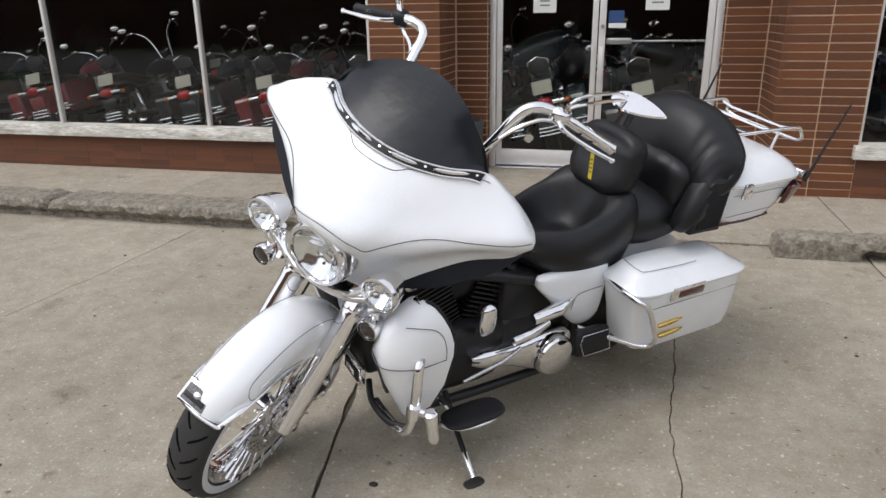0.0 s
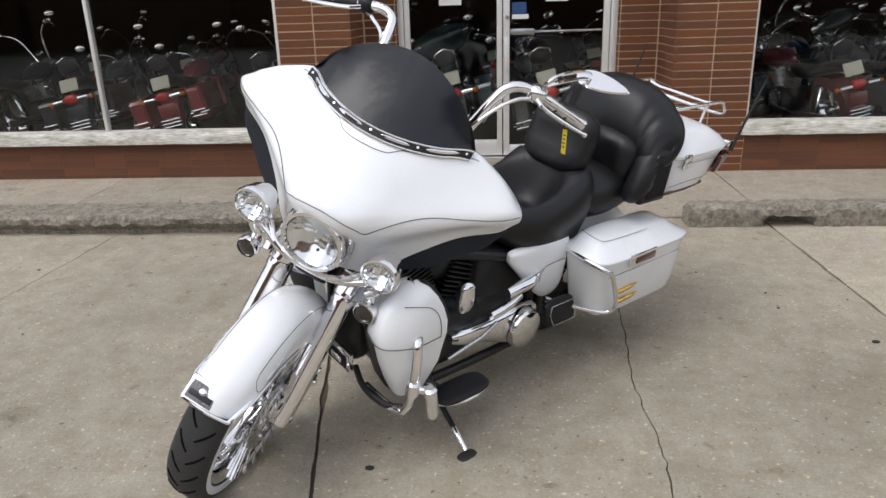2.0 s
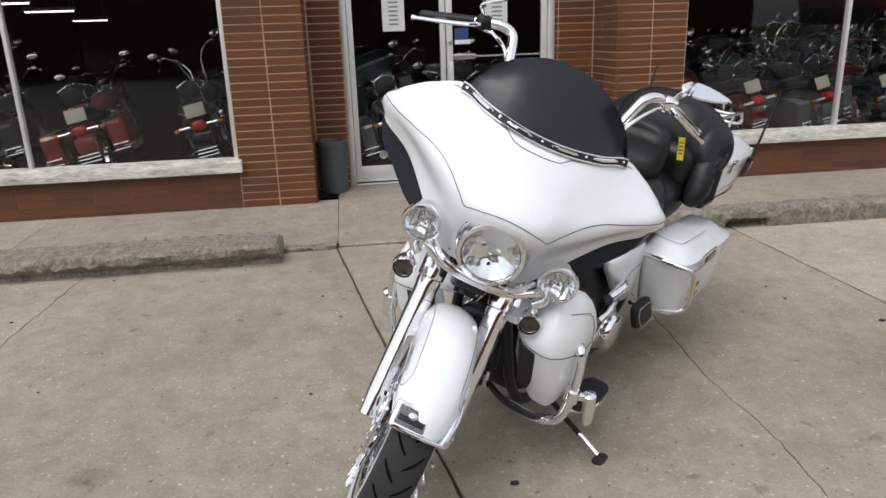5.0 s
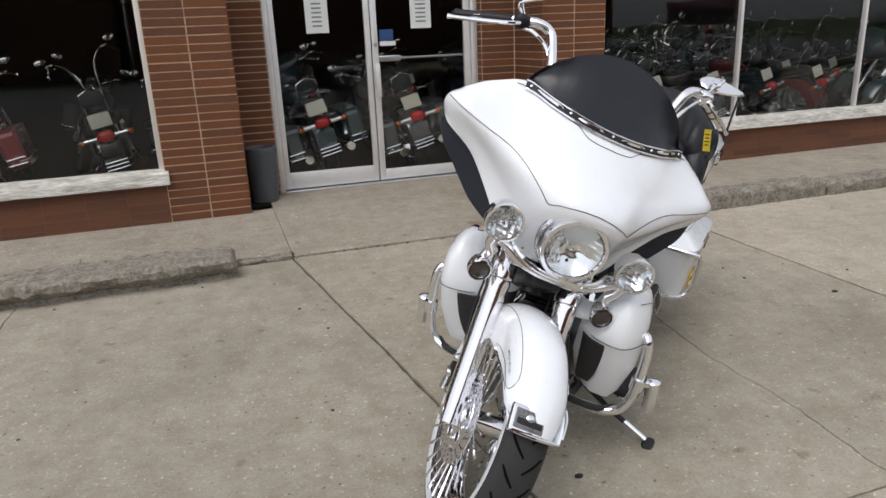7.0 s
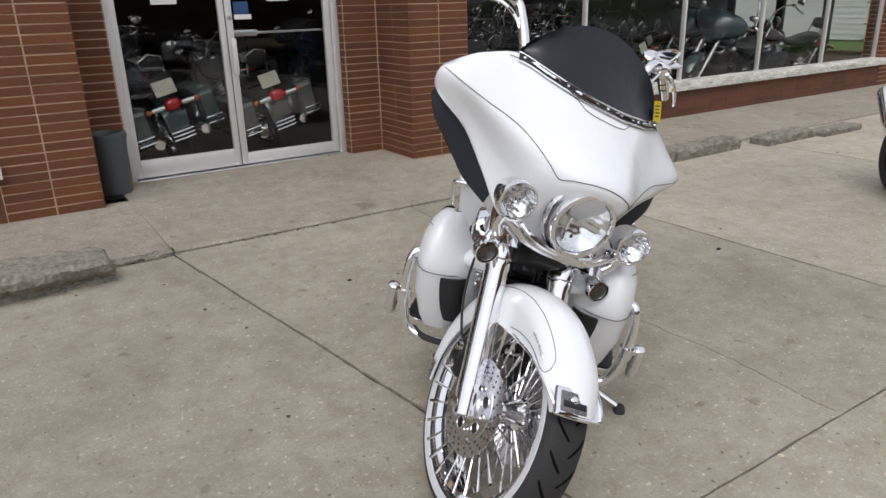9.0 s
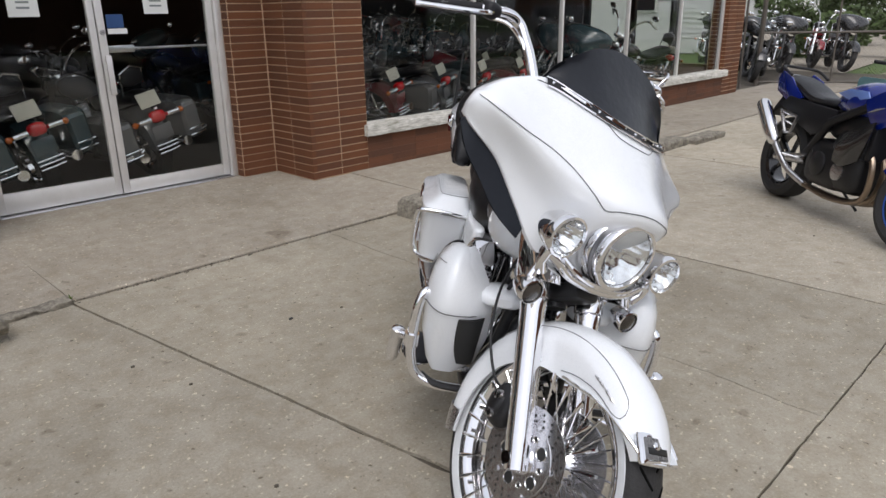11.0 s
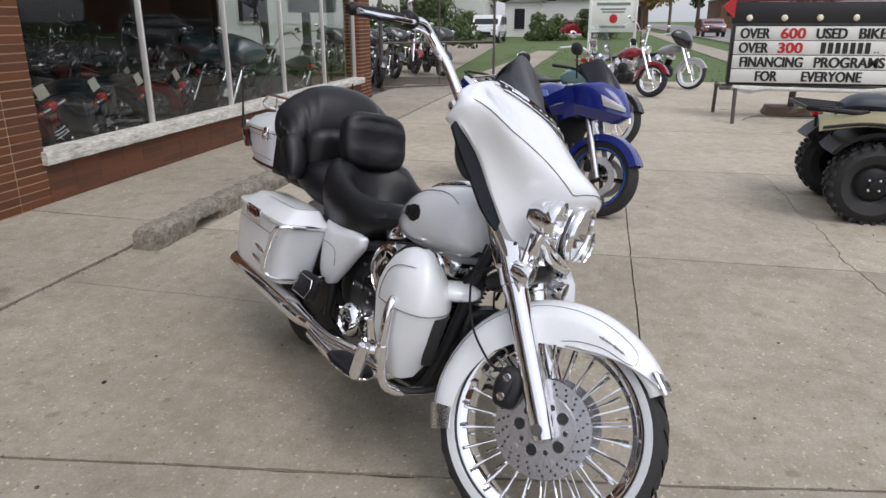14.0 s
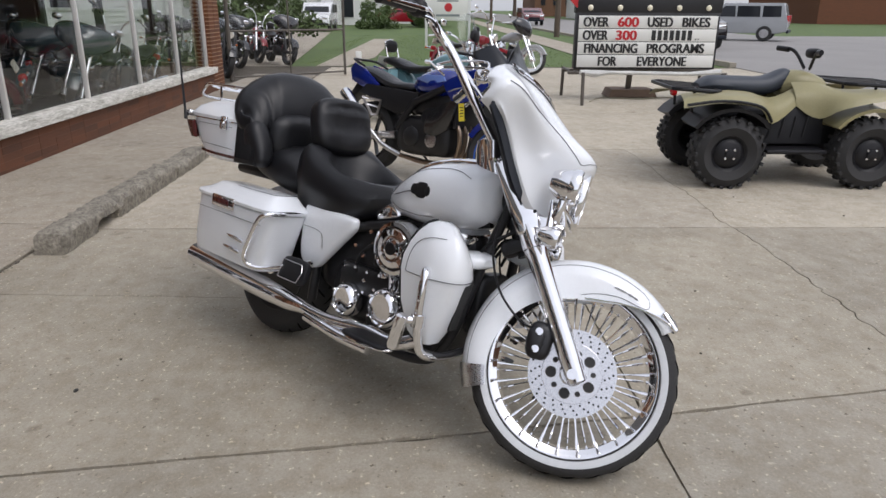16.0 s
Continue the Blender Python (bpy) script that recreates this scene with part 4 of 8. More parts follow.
# ---- fairing ----
HALF = [  # from the lower edge up; each row from the middle outwards: x, y, z
    [(1.325, 0, 0.770), (1.318, 0.10, 0.775), (1.268, 0.170, 0.790), (1.212, 0.250, 0.872), (1.160, 0.336, 0.952), (1.104, 0.428, 0.998), (1.064, 0.458, 1.022)],
    [(1.362, 0, 0.880), (1.350, 0.105, 0.880), (1.284, 0.176, 0.892), (1.223, 0.256, 0.938), (1.173, 0.342, 1.000), (1.127, 0.440, 1.036), (1.080, 0.472, 1.050)],
    [(1.436, 0, 0.992), (1.420, 0.085, 0.988), (1.350, 0.165, 0.985), (1.276, 0.260, 1.012), (1.210, 0.351, 1.044), (1.144, 0.440, 1.072), (1.086, 0.472, 1.076)],
    [(1.336, 0, 1.076), (1.322, 0.090, 1.074), (1.276, 0.175, 1.075), (1.217, 0.264, 1.090), (1.168, 0.354, 1.098), (1.126, 0.434, 1.101), (1.080, 0.459, 1.088)],
    [(1.222, 0, 1.178), (1.210, 0.090, 1.181), (1.172, 0.180, 1.189), (1.105, 0.265, 1.196), (1.086, 0.345, 1.161), (1.078, 0.413, 1.124), (1.064, 0.448, 1.086)]]
FULL = [[(x + 0.30 * max(0.0, y - 0.30), -y * (1 - 0.015 * (y > 0.43)), z) for x, y, z in r[:0:-1]] + r for r in HALF]
SKIN = patch(FULL, 5, 7)           # rows of 61 points, 29 rows
NR, NC = len(SKIN), len(SKIN[0])
for step in range(14):             # soften the wings, the rim keeps its place
    old = [[p.copy() for p in r] for r in SKIN]
    for i in range(1, NR - 1):
        for j in range(1, NC - 1):
            w = 0.5 * min(1.0, max(0.0, (abs(2 * j / (NC - 1) - 1) - 0.42) / 0.25))
            SKIN[i][j] = old[i][j] * (1 - w) + (old[i - 1][j] + old[i + 1][j] + old[i][j - 1] + old[i][j + 1]) * (w / 4)


def skin_at(u, v, lift=0.0):
    """A point on the fairing: u from -1 (right tip) to 1, v from 0 (lower edge) to 1 (top)."""
    fi, fj = v * (NR - 1), (u + 1) / 2 * (NC - 1)
    i, j = min(int(fi), NR - 2), min(int(fj), NC - 2)
    a, b = fi - i, fj - j
    p = SKIN[i][j] * (1 - a) * (1 - b) + SKIN[i + 1][j] * a * (1 - b) + SKIN[i][j + 1] * (1 - a) * b + SKIN[i + 1][j + 1] * a * b
    n = (SKIN[i][j + 1] - SKIN[i][j]).cross(SKIN[i + 1][j] - SKIN[i][j]).normalized()
    if n.x < 0:
        n = -n
    return p + n * lift


sh = Shape()
loop = [(0, j) for j in range(NC)] + [(i, NC - 1) for i in range(1, NR)] + [(NR - 1, j) for j in range(NC - 2, -1, -1)] + [(i, 0) for i in range(NR - 2, 0, -1)]
for step in range(40):             # round the tips of the wings
    ring = [SKIN[i][j].copy() for i, j in loop]
    for k, (i, j) in enumerate(loop):
        w = 0.5 * min(1.0, max(0.0, (abs(2 * j / (NC - 1) - 1) - 0.72) / 0.15)) * min(1.0, max(0.0, (i / (NR - 1) - 0.25) / 0.3))
        SKIN[i][j] = ring[k] * (1 - w) + (ring[k - 1] + ring[(k + 1) % len(loop)]) * (w / 2)
edge = [SKIN[0][j] for j in range(NC)] + [SKIN[i][NC - 1] for i in range(1, NR)] + [SKIN[NR - 1][j] for j in range(NC - 2, -1, -1)] + [SKIN[i][0] for i in range(NR - 2, 0, -1)]
sh.rows(SKIN, around=False)
rim_depth = lambda p: 0.022 + 0.026 * min(1.0, max(0.0, (abs(p.y) - 0.26) / 0.16)) * min(1.0, max(0.0, (p.z - 0.92) / 0.12))
sh.rows([edge] + [[p + Vector((-rim_depth(p) * math.sin(q), -p.y * (0.02 + 1.3 * rim_depth(p)) * (1 - math.cos(q)), -0.004 * q)) for p in edge] for q in (0.3, 0.7, 1.1, 1.5)], caps=False)
sh.done("fairing", PEARL, bike, "pearl white batwing fairing with grey pinstripes", STEER, 50)
back = [Vector((p.x - 0.030 - 0.3 * rim_depth(p) - 0.03 * (1 - abs(p.y) / 0.46), p.y * 0.74, p.z * 0.93 + 0.06)) for p in edge]
Shape().rows([[p + Vector((-0.6 * rim_depth(p), -p.y * 0.06, 0)) for p in edge], back]).done("inner_fairing", BLACKPL, bike, "black inner fairing", STEER)
for sd in (1, -1):
    inner_edge = [skin_at(sd * u, 0.0) for u in (0.90, 0.78, 0.66, 0.53, 0.40)]
    outs = [(-0.005, 0.004, -0.016), (0.004, 0.016, -0.044), (0.012, 0.024, -0.060), (0.012, 0.022, -0.058), (0.002, 0.008, -0.028)]
    dark = [[p + Vector((-0.012 + k * o[0], sd * k * o[1], 0.012 + k * o[2] - 0.012 * k)) for p, o in zip(inner_edge, outs)] for k in (0, 0.5, 1)]
    rows = patch([[tuple(q) for q in r] for r in dark], 5, 4)
    rows2 = [[p + Vector((-0.008, 0, 0)) for p in r] for r in rows]
    Shape().rows([a + b[::-1] for a, b in zip(rows, rows2)]).done("air_deflector", GREYPL, bike, "dark grey air deflector below the fairing", STEER)

    # pinstripes on the wings and over the headlamp
    Shape().tube([skin_at(sd * u, v, 0.0012) for u, v in curve([(0.965, 0.52), (0.83, 0.505), (0.67, 0.55), (0.52, 0.592), (0.41, 0.578), (0.32, 0.515), (0.262, 0.462), (0.235, 0.455), (0.19, 0.485), (0.10, 0.512), (0.0, 0.52)], 6)], 0.0013, 5).done("pinstripe", STRIPE, bike, "thin grey pinstripe", STEER)
    Shape().tube([skin_at(sd * u, v, 0.0012) for u, v in curve([(0.55, 0.972), (0.42, 0.952), (0.30, 0.941), (0.20, 0.937), (0.16, 0.920), (0.125, 0.903), (0.06, 0.897), (0.0, 0.897)], 6)], 0.0011, 5).done("pinstripe", STRIPE, bike, "thin grey pinstripe", STEER)

# trim strip with oval slots below the windshield
US = [-0.50 + 1.0 * k / 40 for k in range(41)]
strip = [[skin_at(u, 0.945, 0.002) for u in US], [skin_at(u, 0.945, 0.006) for u in US], [skin_at(u, 0.999, 0.007) for u in US], [skin_at(u, 0.999, 0.001) for u in US]]
tr = Shape().rows(strip, around=False).done("windshield_trim", BLACKPL, bike, "black trim strip with chrome edges and slots", STEER)
for v in (0.943, 0.999):
    Shape().tube([skin_at(u, v, 0.006) for u in US], 0.0028, 6).done("trim_edge", CHROME, tr)
for c in (-0.36, -0.13, 0.13, 0.36):
    Shape().tube([skin_at(c + 0.075 * k / 6, 0.972, 0.006) for k in range(-6, 7)], [0.001, 0.004, 0.0055, 0.006, 0.006, 0.006, 0.006, 0.006, 0.006, 0.006, 0.0055, 0.004, 0.001], 6).done("trim_slot", CHROME, tr)
for c in (-0.47, -0.245, 0.0, 0.245, 0.47):
    Shape().lathe([(0, 0.004), (0.004, 0.003), (0.005, 0)], 10, turn_to(skin_at(c, 0.972, 0.006), skin_at(c, 0.972, 1) - skin_at(c, 0.972, 0))).done("trim_screw", CHROME, tr)
# dark windshield
WS = []
for k in range(9):
    f = k / 8
    row = []
    for u in [-0.505 + 1.01 * q / 24 for q in range(25)]:
        b = skin_at(u, 0.995, 0.0)
        e = abs(u / 0.505)
        h = (0.006 * (1 - e ** 8) + 0.233 * max(0.0, 1 - e ** 2.0)) * f
        fold = 0.007 * math.exp(-((e - 0.62) / 0.10) ** 2) * math.sin(f * math.pi)
        row.append(Vector((b.x - 0.012 - h * (0.61 - 0.24 * e * e) - 0.010 * math.sin(f * math.pi) - fold, b.y * (1 + 0.37 * h), b.z + h * 0.79)))
    WS.append(row)
WS2 = [[p + Vector((-0.005, 0, -0.003)) for p in r] for r in WS]
loop = [a + b[::-1] for a, b in zip(WS, WS2)]
Shape().rows(loop).done("windshield", TINT, bike, "short black smoked windshield", STEER)


# ---- lamps ----
def lamp(name, parent, p, r, depth, m, lens, label, aim=(1, 0, -0.06)):
    f = turn_to(p, aim)
    body = Shape().lathe([(r * 0.25, -depth), (r * 0.62, -depth * 0.92), (r * 0.88, -depth * 0.6), (r * 0.98, -depth * 0.25), (r * 1.0, -0.012)], 32, f).done(name, CHROME, parent, label, m)
    Shape().lathe([(r * 1.0, -0.02), (r * 1.07, -0.012), (r * 1.09, 0.0), (r * 1.04, 0.010), (r * 0.93, 0.012), (r * 0.90, 0.004)], 40, f).done("ring", CHROME, body)
    if lens == "clear":
        bowl = Shape().lathe([(r * 0.92 * q / 14 + 0.002, -depth * 0.50 * (1 - (q / 14) ** 2)) for q in range(15)], 72)
        for p in bowl.v:                # upright flutes pressed into the reflector
            p.z += 0.0022 * abs((p.y / (r * 0.30)) % 1 - 0.5) * 2 + 0.0012 * math.sin(p.x / r * 14)
        bowl.v = [f @ p for p in bowl.v]
        bowl.done("reflector", REFLECT, body, angle=25)
        Shape().lathe([(0.002, -depth * 0.12), (r * 0.11, -depth * 0.14), (r * 0.13, -depth * 0.2), (r * 0.13, -depth * 0.6)], 16, f).done("bulb_shield", CHROME, body)
        Shape().lathe([(r * 0.925, 0.003), (r * 0.905, 0.0045), (r * 0.885, 0.0035)], 36, f).done("lens_seal", INK, body)
        Shape().lathe([(0.0, 0.014), (r * 0.4, 0.012), (r * 0.8, 0.008), (r * 0.93, 0.003)], 32, f).done("lens", GLASS, body)
    else:
        Shape().lathe([(0.0, 0.016), (r * 0.5, 0.014), (r * 0.85, 0.008), (r * 0.95, 0.0)], 28, f).done("lens", SMOKE, body)
    return body


lamp("headlamp", bike, Vector((1.412, 0, 0.878)), 0.091, 0.10, STEER, "clear", "round chrome headlamp with clear lens")
Shape().lathe([(0.098, -0.014), (0.103, -0.012), (0.107, -0.018), (0.108, -0.030), (0.104, -0.05)], 48, turn_to((1.40, 0, 0.880), (1, 0, -0.06))).done("headlamp_surround", CHROME, bike, "chrome trim ring round the headlamp", STEER)
bar = Shape()
bar.tube(curve([(1.345, -0.215, 0.812), (1.365, -0.17, 0.800), (1.375, -0.12, 0.775), (1.385, -0.06, 0.765), (1.388, 0, 0.764), (1.385, 0.06, 0.765), (1.375, 0.12, 0.775), (1.365, 0.17, 0.800), (1.345, 0.215, 0.812)], 6), 0.0125, 10)
bar.tube(curve([(1.35, -0.16, 0.82), (1.385, -0.12, 0.795), (1.402, -0.06, 0.780), (1.405, 0, 0.778), (1.402, 0.06, 0.780), (1.385, 0.12, 0.795), (1.35, 0.16, 0.82)], 6), 0.008, 8)
bar.done("lamp_bar", CHROME, bike, "chrome bar carrying the lamps", STEER)
for sd in (1, -1):
    p = Vector((1.392, sd * 0.209, 0.870))
    pl = lamp("passing_lamp", bike, p, 0.054, 0.085, STEER, "clear", "round chrome passing lamp with clear lens")
    Shape().tube([p + Vector((-0.03, 0, -0.05)), p + Vector((-0.035, 0, -0.085)), p + Vector((-0.04, -sd * 0.02, -0.11))], [0.016, 0.014, 0.018], 12).done("stem", CHROME, pl)
    q = Vector((1.368, sd * 0.203, 0.703))
    tl = lamp("turn_signal", bike, q, 0.033, 0.055, STEER, "dark", "round chrome turn signal with smoked lens")
    Shape().tube([q + Vector((-0.025, 0, 0.025)), q + Vector((-0.03, -sd * 0.012, 0.07)), q + Vector((-0.035, -sd * 0.02, 0.115))], [0.013, 0.011, 0.014], 12).done("stem", CHROME, tl)

# ---- handlebar ----
hb = []
for sd in (-1, 1):
    pts = [(1.085, 0.09, 0.985), (1.05, 0.14, 1.06), (1.00, 0.20, 1.19), (0.965, 0.235, 1.30), (0.945, 0.255, 1.345), (0.915, 0.295, 1.362), (0.875, 0.36, 1.345), (0.83, 0.425, 1.320), (0.776, 0.494, 1.290)]
    if sd < 0:
        pts = [(1.085, 0.09, 0.985), (0.99, 0.125, 1.10), (0.88, 0.163, 1.235), (0.815, 0.180, 1.295), (0.787, 0.197, 1.322), (0.779, 0.244, 1.329), (0.757, 0.32, 1.302), (0.731, 0.41, 1.268), (0.705, 0.494, 1.236)]
    pts = [(x, y * sd, z) for x, y, z in pts]
    hb.append(pts)
    Shape().tube(curve(pts, 6), 0.0165, 14).done("handlebar", CHROME, bike, "tall chrome handlebar", STEER)
    g0, g1 = Vector(pts[-3]), Vector(pts[-1])
    gd = (g1 - g0).normalized()
    gr = Shape().tube([g0, g0 + gd * 0.01, g1 - gd * 0.012, g1, g1 + gd * 0.012], [0.0165, 0.018, 0.0172, 0.019, 0.010], 14).done("grip", CHROME if sd > 0 else BLACKPL, bike, "chrome grip with dark rubber bands" if sd > 0 else "black rubber grip", STEER)
    for k in range(2):
        c = g0 + gd * (0.05 + 0.045 * k)
        Shape().tube([c - gd * 0.004, c + gd * 0.004], 0.0183, 14).done("rubber_band", BLACKPL, gr)
    sw = g0 + gd * -0.03
    Shape().ball(*sw, 0.030, 0.030, 0.026, 14, 3).done("switch_box", BLACKPL if sd < 0 else CHROME, bike, "handlebar switch housing", STEER)
    ahead = Vector((0.6, sd * 0.2, -0.1)).normalized()
    Shape().tube(curve([sw + ahead * 0.03, sw + ahead * 0.055 + gd * 0.03, g0 + ahead * 0.06 + gd * 0.08, g1 + ahead * 0.05 + gd * 0.01], 5), [0.007] * 12 + [0.006] * 3 + [0.009], 8).done("lever", CHROME, bike, "chrome hand lever", STEER)
    # cables down the bar
    Shape().tube(curve([sw + Vector((0.01, 0, -0.02)), Vector(pts[5]) + Vector((0.035, 0, -0.03)), Vector(pts[3]) + Vector((0.04, 0, -0.04)), Vector(pts[1]) + Vector((0.04, 0, 0.0)), (1.10, sd * 0.08, 0.98)], 6), 0.006, 7).done("cable", CHROME, bike, "braided steel cable", STEER)
    # mirror on its stem
    mp = Vector((0.665, 0.490, 1.400)) if sd > 0 else Vector((0.72, -0.33, 1.415))
    mv = []
    for d in (-0.004, 0.004):
        mv.append([(0.036 * math.sin(a) * (1 - 0.45 * math.cos(a)) * (1 - abs(d) * 20), (0.088 if sd > 0 else 0.066) * math.cos(a) * (1 - abs(d) * 20), d) for a in [2 * math.pi * k / 28 for k in range(28)]])
        mv.insert(1, [(p[0] / (1 - abs(d) * 20), p[1] / (1 - abs(d) * 20), d * 0.3) for p in mv[-1]]) if d < 0 else None
    mx = Vector((0.05, sd * 0.98, 0.13)).normalized()
    mz = Vector((0.50, sd * 0.10, 0.86)).normalized()
    mz = (mz - mz.dot(mx) * mx).normalized()
    mr = mx.cross(mz)
    mm = Matrix(((mr.x, mx.x, mz.x, mp.x), (mr.y, mx.y, mz.y, mp.y), (mr.z, mx.z, mz.z, mp.z), (0, 0, 0, 1)))
    mh = Shape().rows(mv, m=mm).done("mirror", CHROME, bike, "teardrop chrome rear-view mirror", STEER)
    for o in (-0.012, 0.014):
        Shape().tube(curve([sw + Vector((0.01, 0, 0.015)), sw + Vector((0.0, sd * 0.03, 0.06 + o)), mp + Vector((0.08, -sd * 0.075, 0.012 + o)), mp + Vector((0.0, -sd * 0.045, o * 0.5))], 6), 0.0055, 8).done("mirror_stem", CHROME, mh)
    # risers
    Shape().tube([(1.10, 0.09 * sd, 0.93), (1.085, 0.09 * sd, 0.99)], 0.022, 12).done("riser", CHROME, bike, m=STEER)
tagp = Vector(hb[1][-1]) + Vector((0.03, -0.045, -0.01))
kt = Shape().box(0, 0, -0.055, 0.0015, 0.026, 0.075, m=STEER.inverted() @ Matrix.Translation(STEER @ tagp) @ Matrix.Rotation(radians(-25), 4, "Z") @ Matrix.Rotation(radians(11), 4, "X")).done("key_tag", YELLOW, bike, "yellow card tag tied to the handlebar", STEER)
for k in range(4):
    Shape().box(0, 0, -0.035 - 0.012 * k, 0.0022, 0.018 - 0.003 * (k % 2), 0.004, m=STEER.inverted() @ Matrix.Translation(STEER @ tagp) @ Matrix.Rotation(radians(-25), 4, "Z") @ Matrix.Rotation(radians(11), 4, "X")).done("print_bar", INK, kt)

# ---- tank ----
def loft(sections, seg=24, power=2.4):
    """Rounded cross-sections square to the bike: x, half width, low z, high z, and the height of the widest line as a share."""
    rows = []
    for x, w, z0, z1, wide in sections:
        zc = z0 + (z1 - z0) * wide
        row = []
        for k in range(seg):
            a = 2 * math.pi * k / seg
            c, s = math.cos(a), math.sin(a)
            h = (z1 - zc) if s > 0 else (zc - z0)
            row.append((x, w * math.copysign(abs(c) ** (2 / power), c), zc + h * math.copysign(abs(s) ** (2 / power), s)))
        rows.append(row)
    return rows


def smooth_loft(sections, n=5, seg=24, power=2.4):
    return loft(curve(sections, n), seg, power)


TANK = [(0.585, 0.012, 0.735, 0.752, 0.5), (0.63, 0.055, 0.710, 0.780, 0.4), (0.73, 0.122, 0.683, 0.842, 0.4), (0.85, 0.176, 0.672, 0.902, 0.42), (0.97, 0.195, 0.678, 0.925, 0.45), (1.07, 0.188, 0.695, 0.930, 0.45), (1.14, 0.155, 0.725, 0.915, 0.45), (1.172, 0.09, 0.76, 0.885, 0.5)]
tank = Shape().rows(smooth_loft(TANK, 5, 28)).done("fuel_tank", PEARL, bike, "pearl white teardrop fuel tank")


def tank_at(x, share, sd, lift=0.0015):
    c = curve(TANK, 8)
    s = min(c, key=lambda q: abs(q[0] - x))
    x, w, z0, z1, wide = s
    zc = z0 + (z1 - z0) * wide
    a = share * math.pi / 2
    h = (z1 - zc) if a > 0 else (zc - z0)
    y = w * max(0.0, math.cos(a)) ** (2 / 2.4) + lift
    return Vector((x, y * sd, zc + h * math.copysign(abs(math.sin(a)) ** (2 / 2.4), a) + lift * max(0, share)))


for sd in (1, -1):
    Shape().tube([tank_at(x, sv, sd) for x, sv in curve([(0.66, 0.05), (0.74, 0.38), (0.86, 0.52), (0.98, 0.55), (1.06, 0.50), (1.11, 0.38)], 6)], 0.0012, 5).done("pinstripe", STRIPE, tank)
    Shape().tube([tank_at(x, sv, sd) for x, sv in curve([(0.66, 0.05), (0.76, -0.20), (0.88, -0.32), (0.98, -0.35)], 6)], 0.0012, 5).done("pinstripe", STRIPE, tank)
    Shape().tube([tank_at(x, 0.10, sd) for x in (0.70, 0.76, 0.82, 0.88, 0.91)], [0.0006, 0.002, 0.002, 0.002, 0.001], 5).done("pinstripe", STRIPE, tank)
    b = tank_at(0.925, 0.10, sd, 0.0)
    rot = turn_to(b, (0.05, sd, 0.12))
    Shape().ball(0, 0, 0, 0.030, 0.029, 0.006, 16, 3, m=rot).ball(0.030, 0, 0.000, 0.020, 0.020, 0.006, 12, 3, m=rot).ball(-0.030, 0, 0.000, 0.020, 0.020, 0.006, 12, 3, m=rot).done("badge", BADGE, tank, "dark emblem, a plain shape")
Shape().rows(smooth_loft([(0.66, 0.03, 0.77, 0.80, 0.5), (0.78, 0.045, 0.85, 0.895, 0.4), (0.92, 0.05, 0.90, 0.935, 0.4), (1.05, 0.045, 0.91, 0.945, 0.4), (1.12, 0.03, 0.90, 0.93, 0.5)], 4, 16, 3)).done("tank_console", CHROME, tank, "chrome console along the tank")
Shape().rows(smooth_loft([(1.12, 0.05, 0.91, 0.955, 0.5), (1.16, 0.075, 0.89, 0.985, 0.5), (1.20, 0.07, 0.87, 0.985, 0.5), (1.235, 0.04, 0.87, 0.95, 0.5)], 4, 18, 3)).lathe([(0.0, 0.135), (0.04, 0.132), (0.066, 0.118), (0.074, 0.085), (0.074, 0.0)], 28, turn_to((1.10, 0, 0.905), (-0.25, 0, 1))).done("ignition_cover", CHROME, bike, "chrome cover at the steering head")

# ---- seats ----
def cushion(sections, name, label, power=2.6, n=8, seg=48):
    return Shape().rows(smooth_loft(sections, n, seg, power)).done(name, LEATHER, bike, label)


def seat_top(x, y, w):
    """Height of the bucket seat: a raised rim behind and beside a deep dish, rolled off at the edge."""
    rim = float(np.interp(x, [0.14, 0.19, 0.25, 0.33, 0.45, 0.56, 0.64, 0.71], [0.850, 0.892, 0.888, 0.840, 0.800, 0.780, 0.778, 0.752]))
    q = min(1.0, max(0.0, (math.hypot((x - 0.405) / 0.185, y / 0.165) - 0.38) / 0.62))
    z = 0.705 + (rim - 0.705) * q * q * (3 - 2 * q)
    z -= 0.0035 * math.exp(-((math.hypot((x - 0.405) / 0.185, y / 0.165) - 0.86) / 0.03) ** 2)
    return z - 0.055 * max(0.0, (abs(y) / w - 0.70) / 0.30) ** 2.2


rows = []
for x, w in curve([(0.135, 0.07), (0.142, 0.12), (0.165, 0.165), (0.22, 0.195), (0.30, 0.208), (0.40, 0.206), (0.49, 0.188), (0.56, 0.155), (0.62, 0.112), (0.67, 0.070), (0.70, 0.035), (0.712, 0.012)], 5):
    end = min(1.0, max(0.25, (x - 0.12) / 0.05))
    top = [(x, w * k / 14, seat_top(x, w * k / 14, w) - 0.05 * (1 - end)) for k in range(-14, 15)]
    low = 0.61 + 0.10 * max(0.0, (x - 0.50) / 0.2) + 0.05 * (1 - end)
    mid = (top[-1][2] + low) / 2
    rows.append(top + [(x, w * 1.03, mid + 0.03), (x, w * 1.0, mid), (x, w * 0.86, low), (x, 0, low - 0.01), (x, -w * 0.86, low), (x, -w * 1.0, mid), (x, -w * 1.03, mid + 0.03)])
Shape().rows(rows).done("rider_seat", LEATHER, bike, "black leather bucket seat of the rider with a raised rim", angle=60)
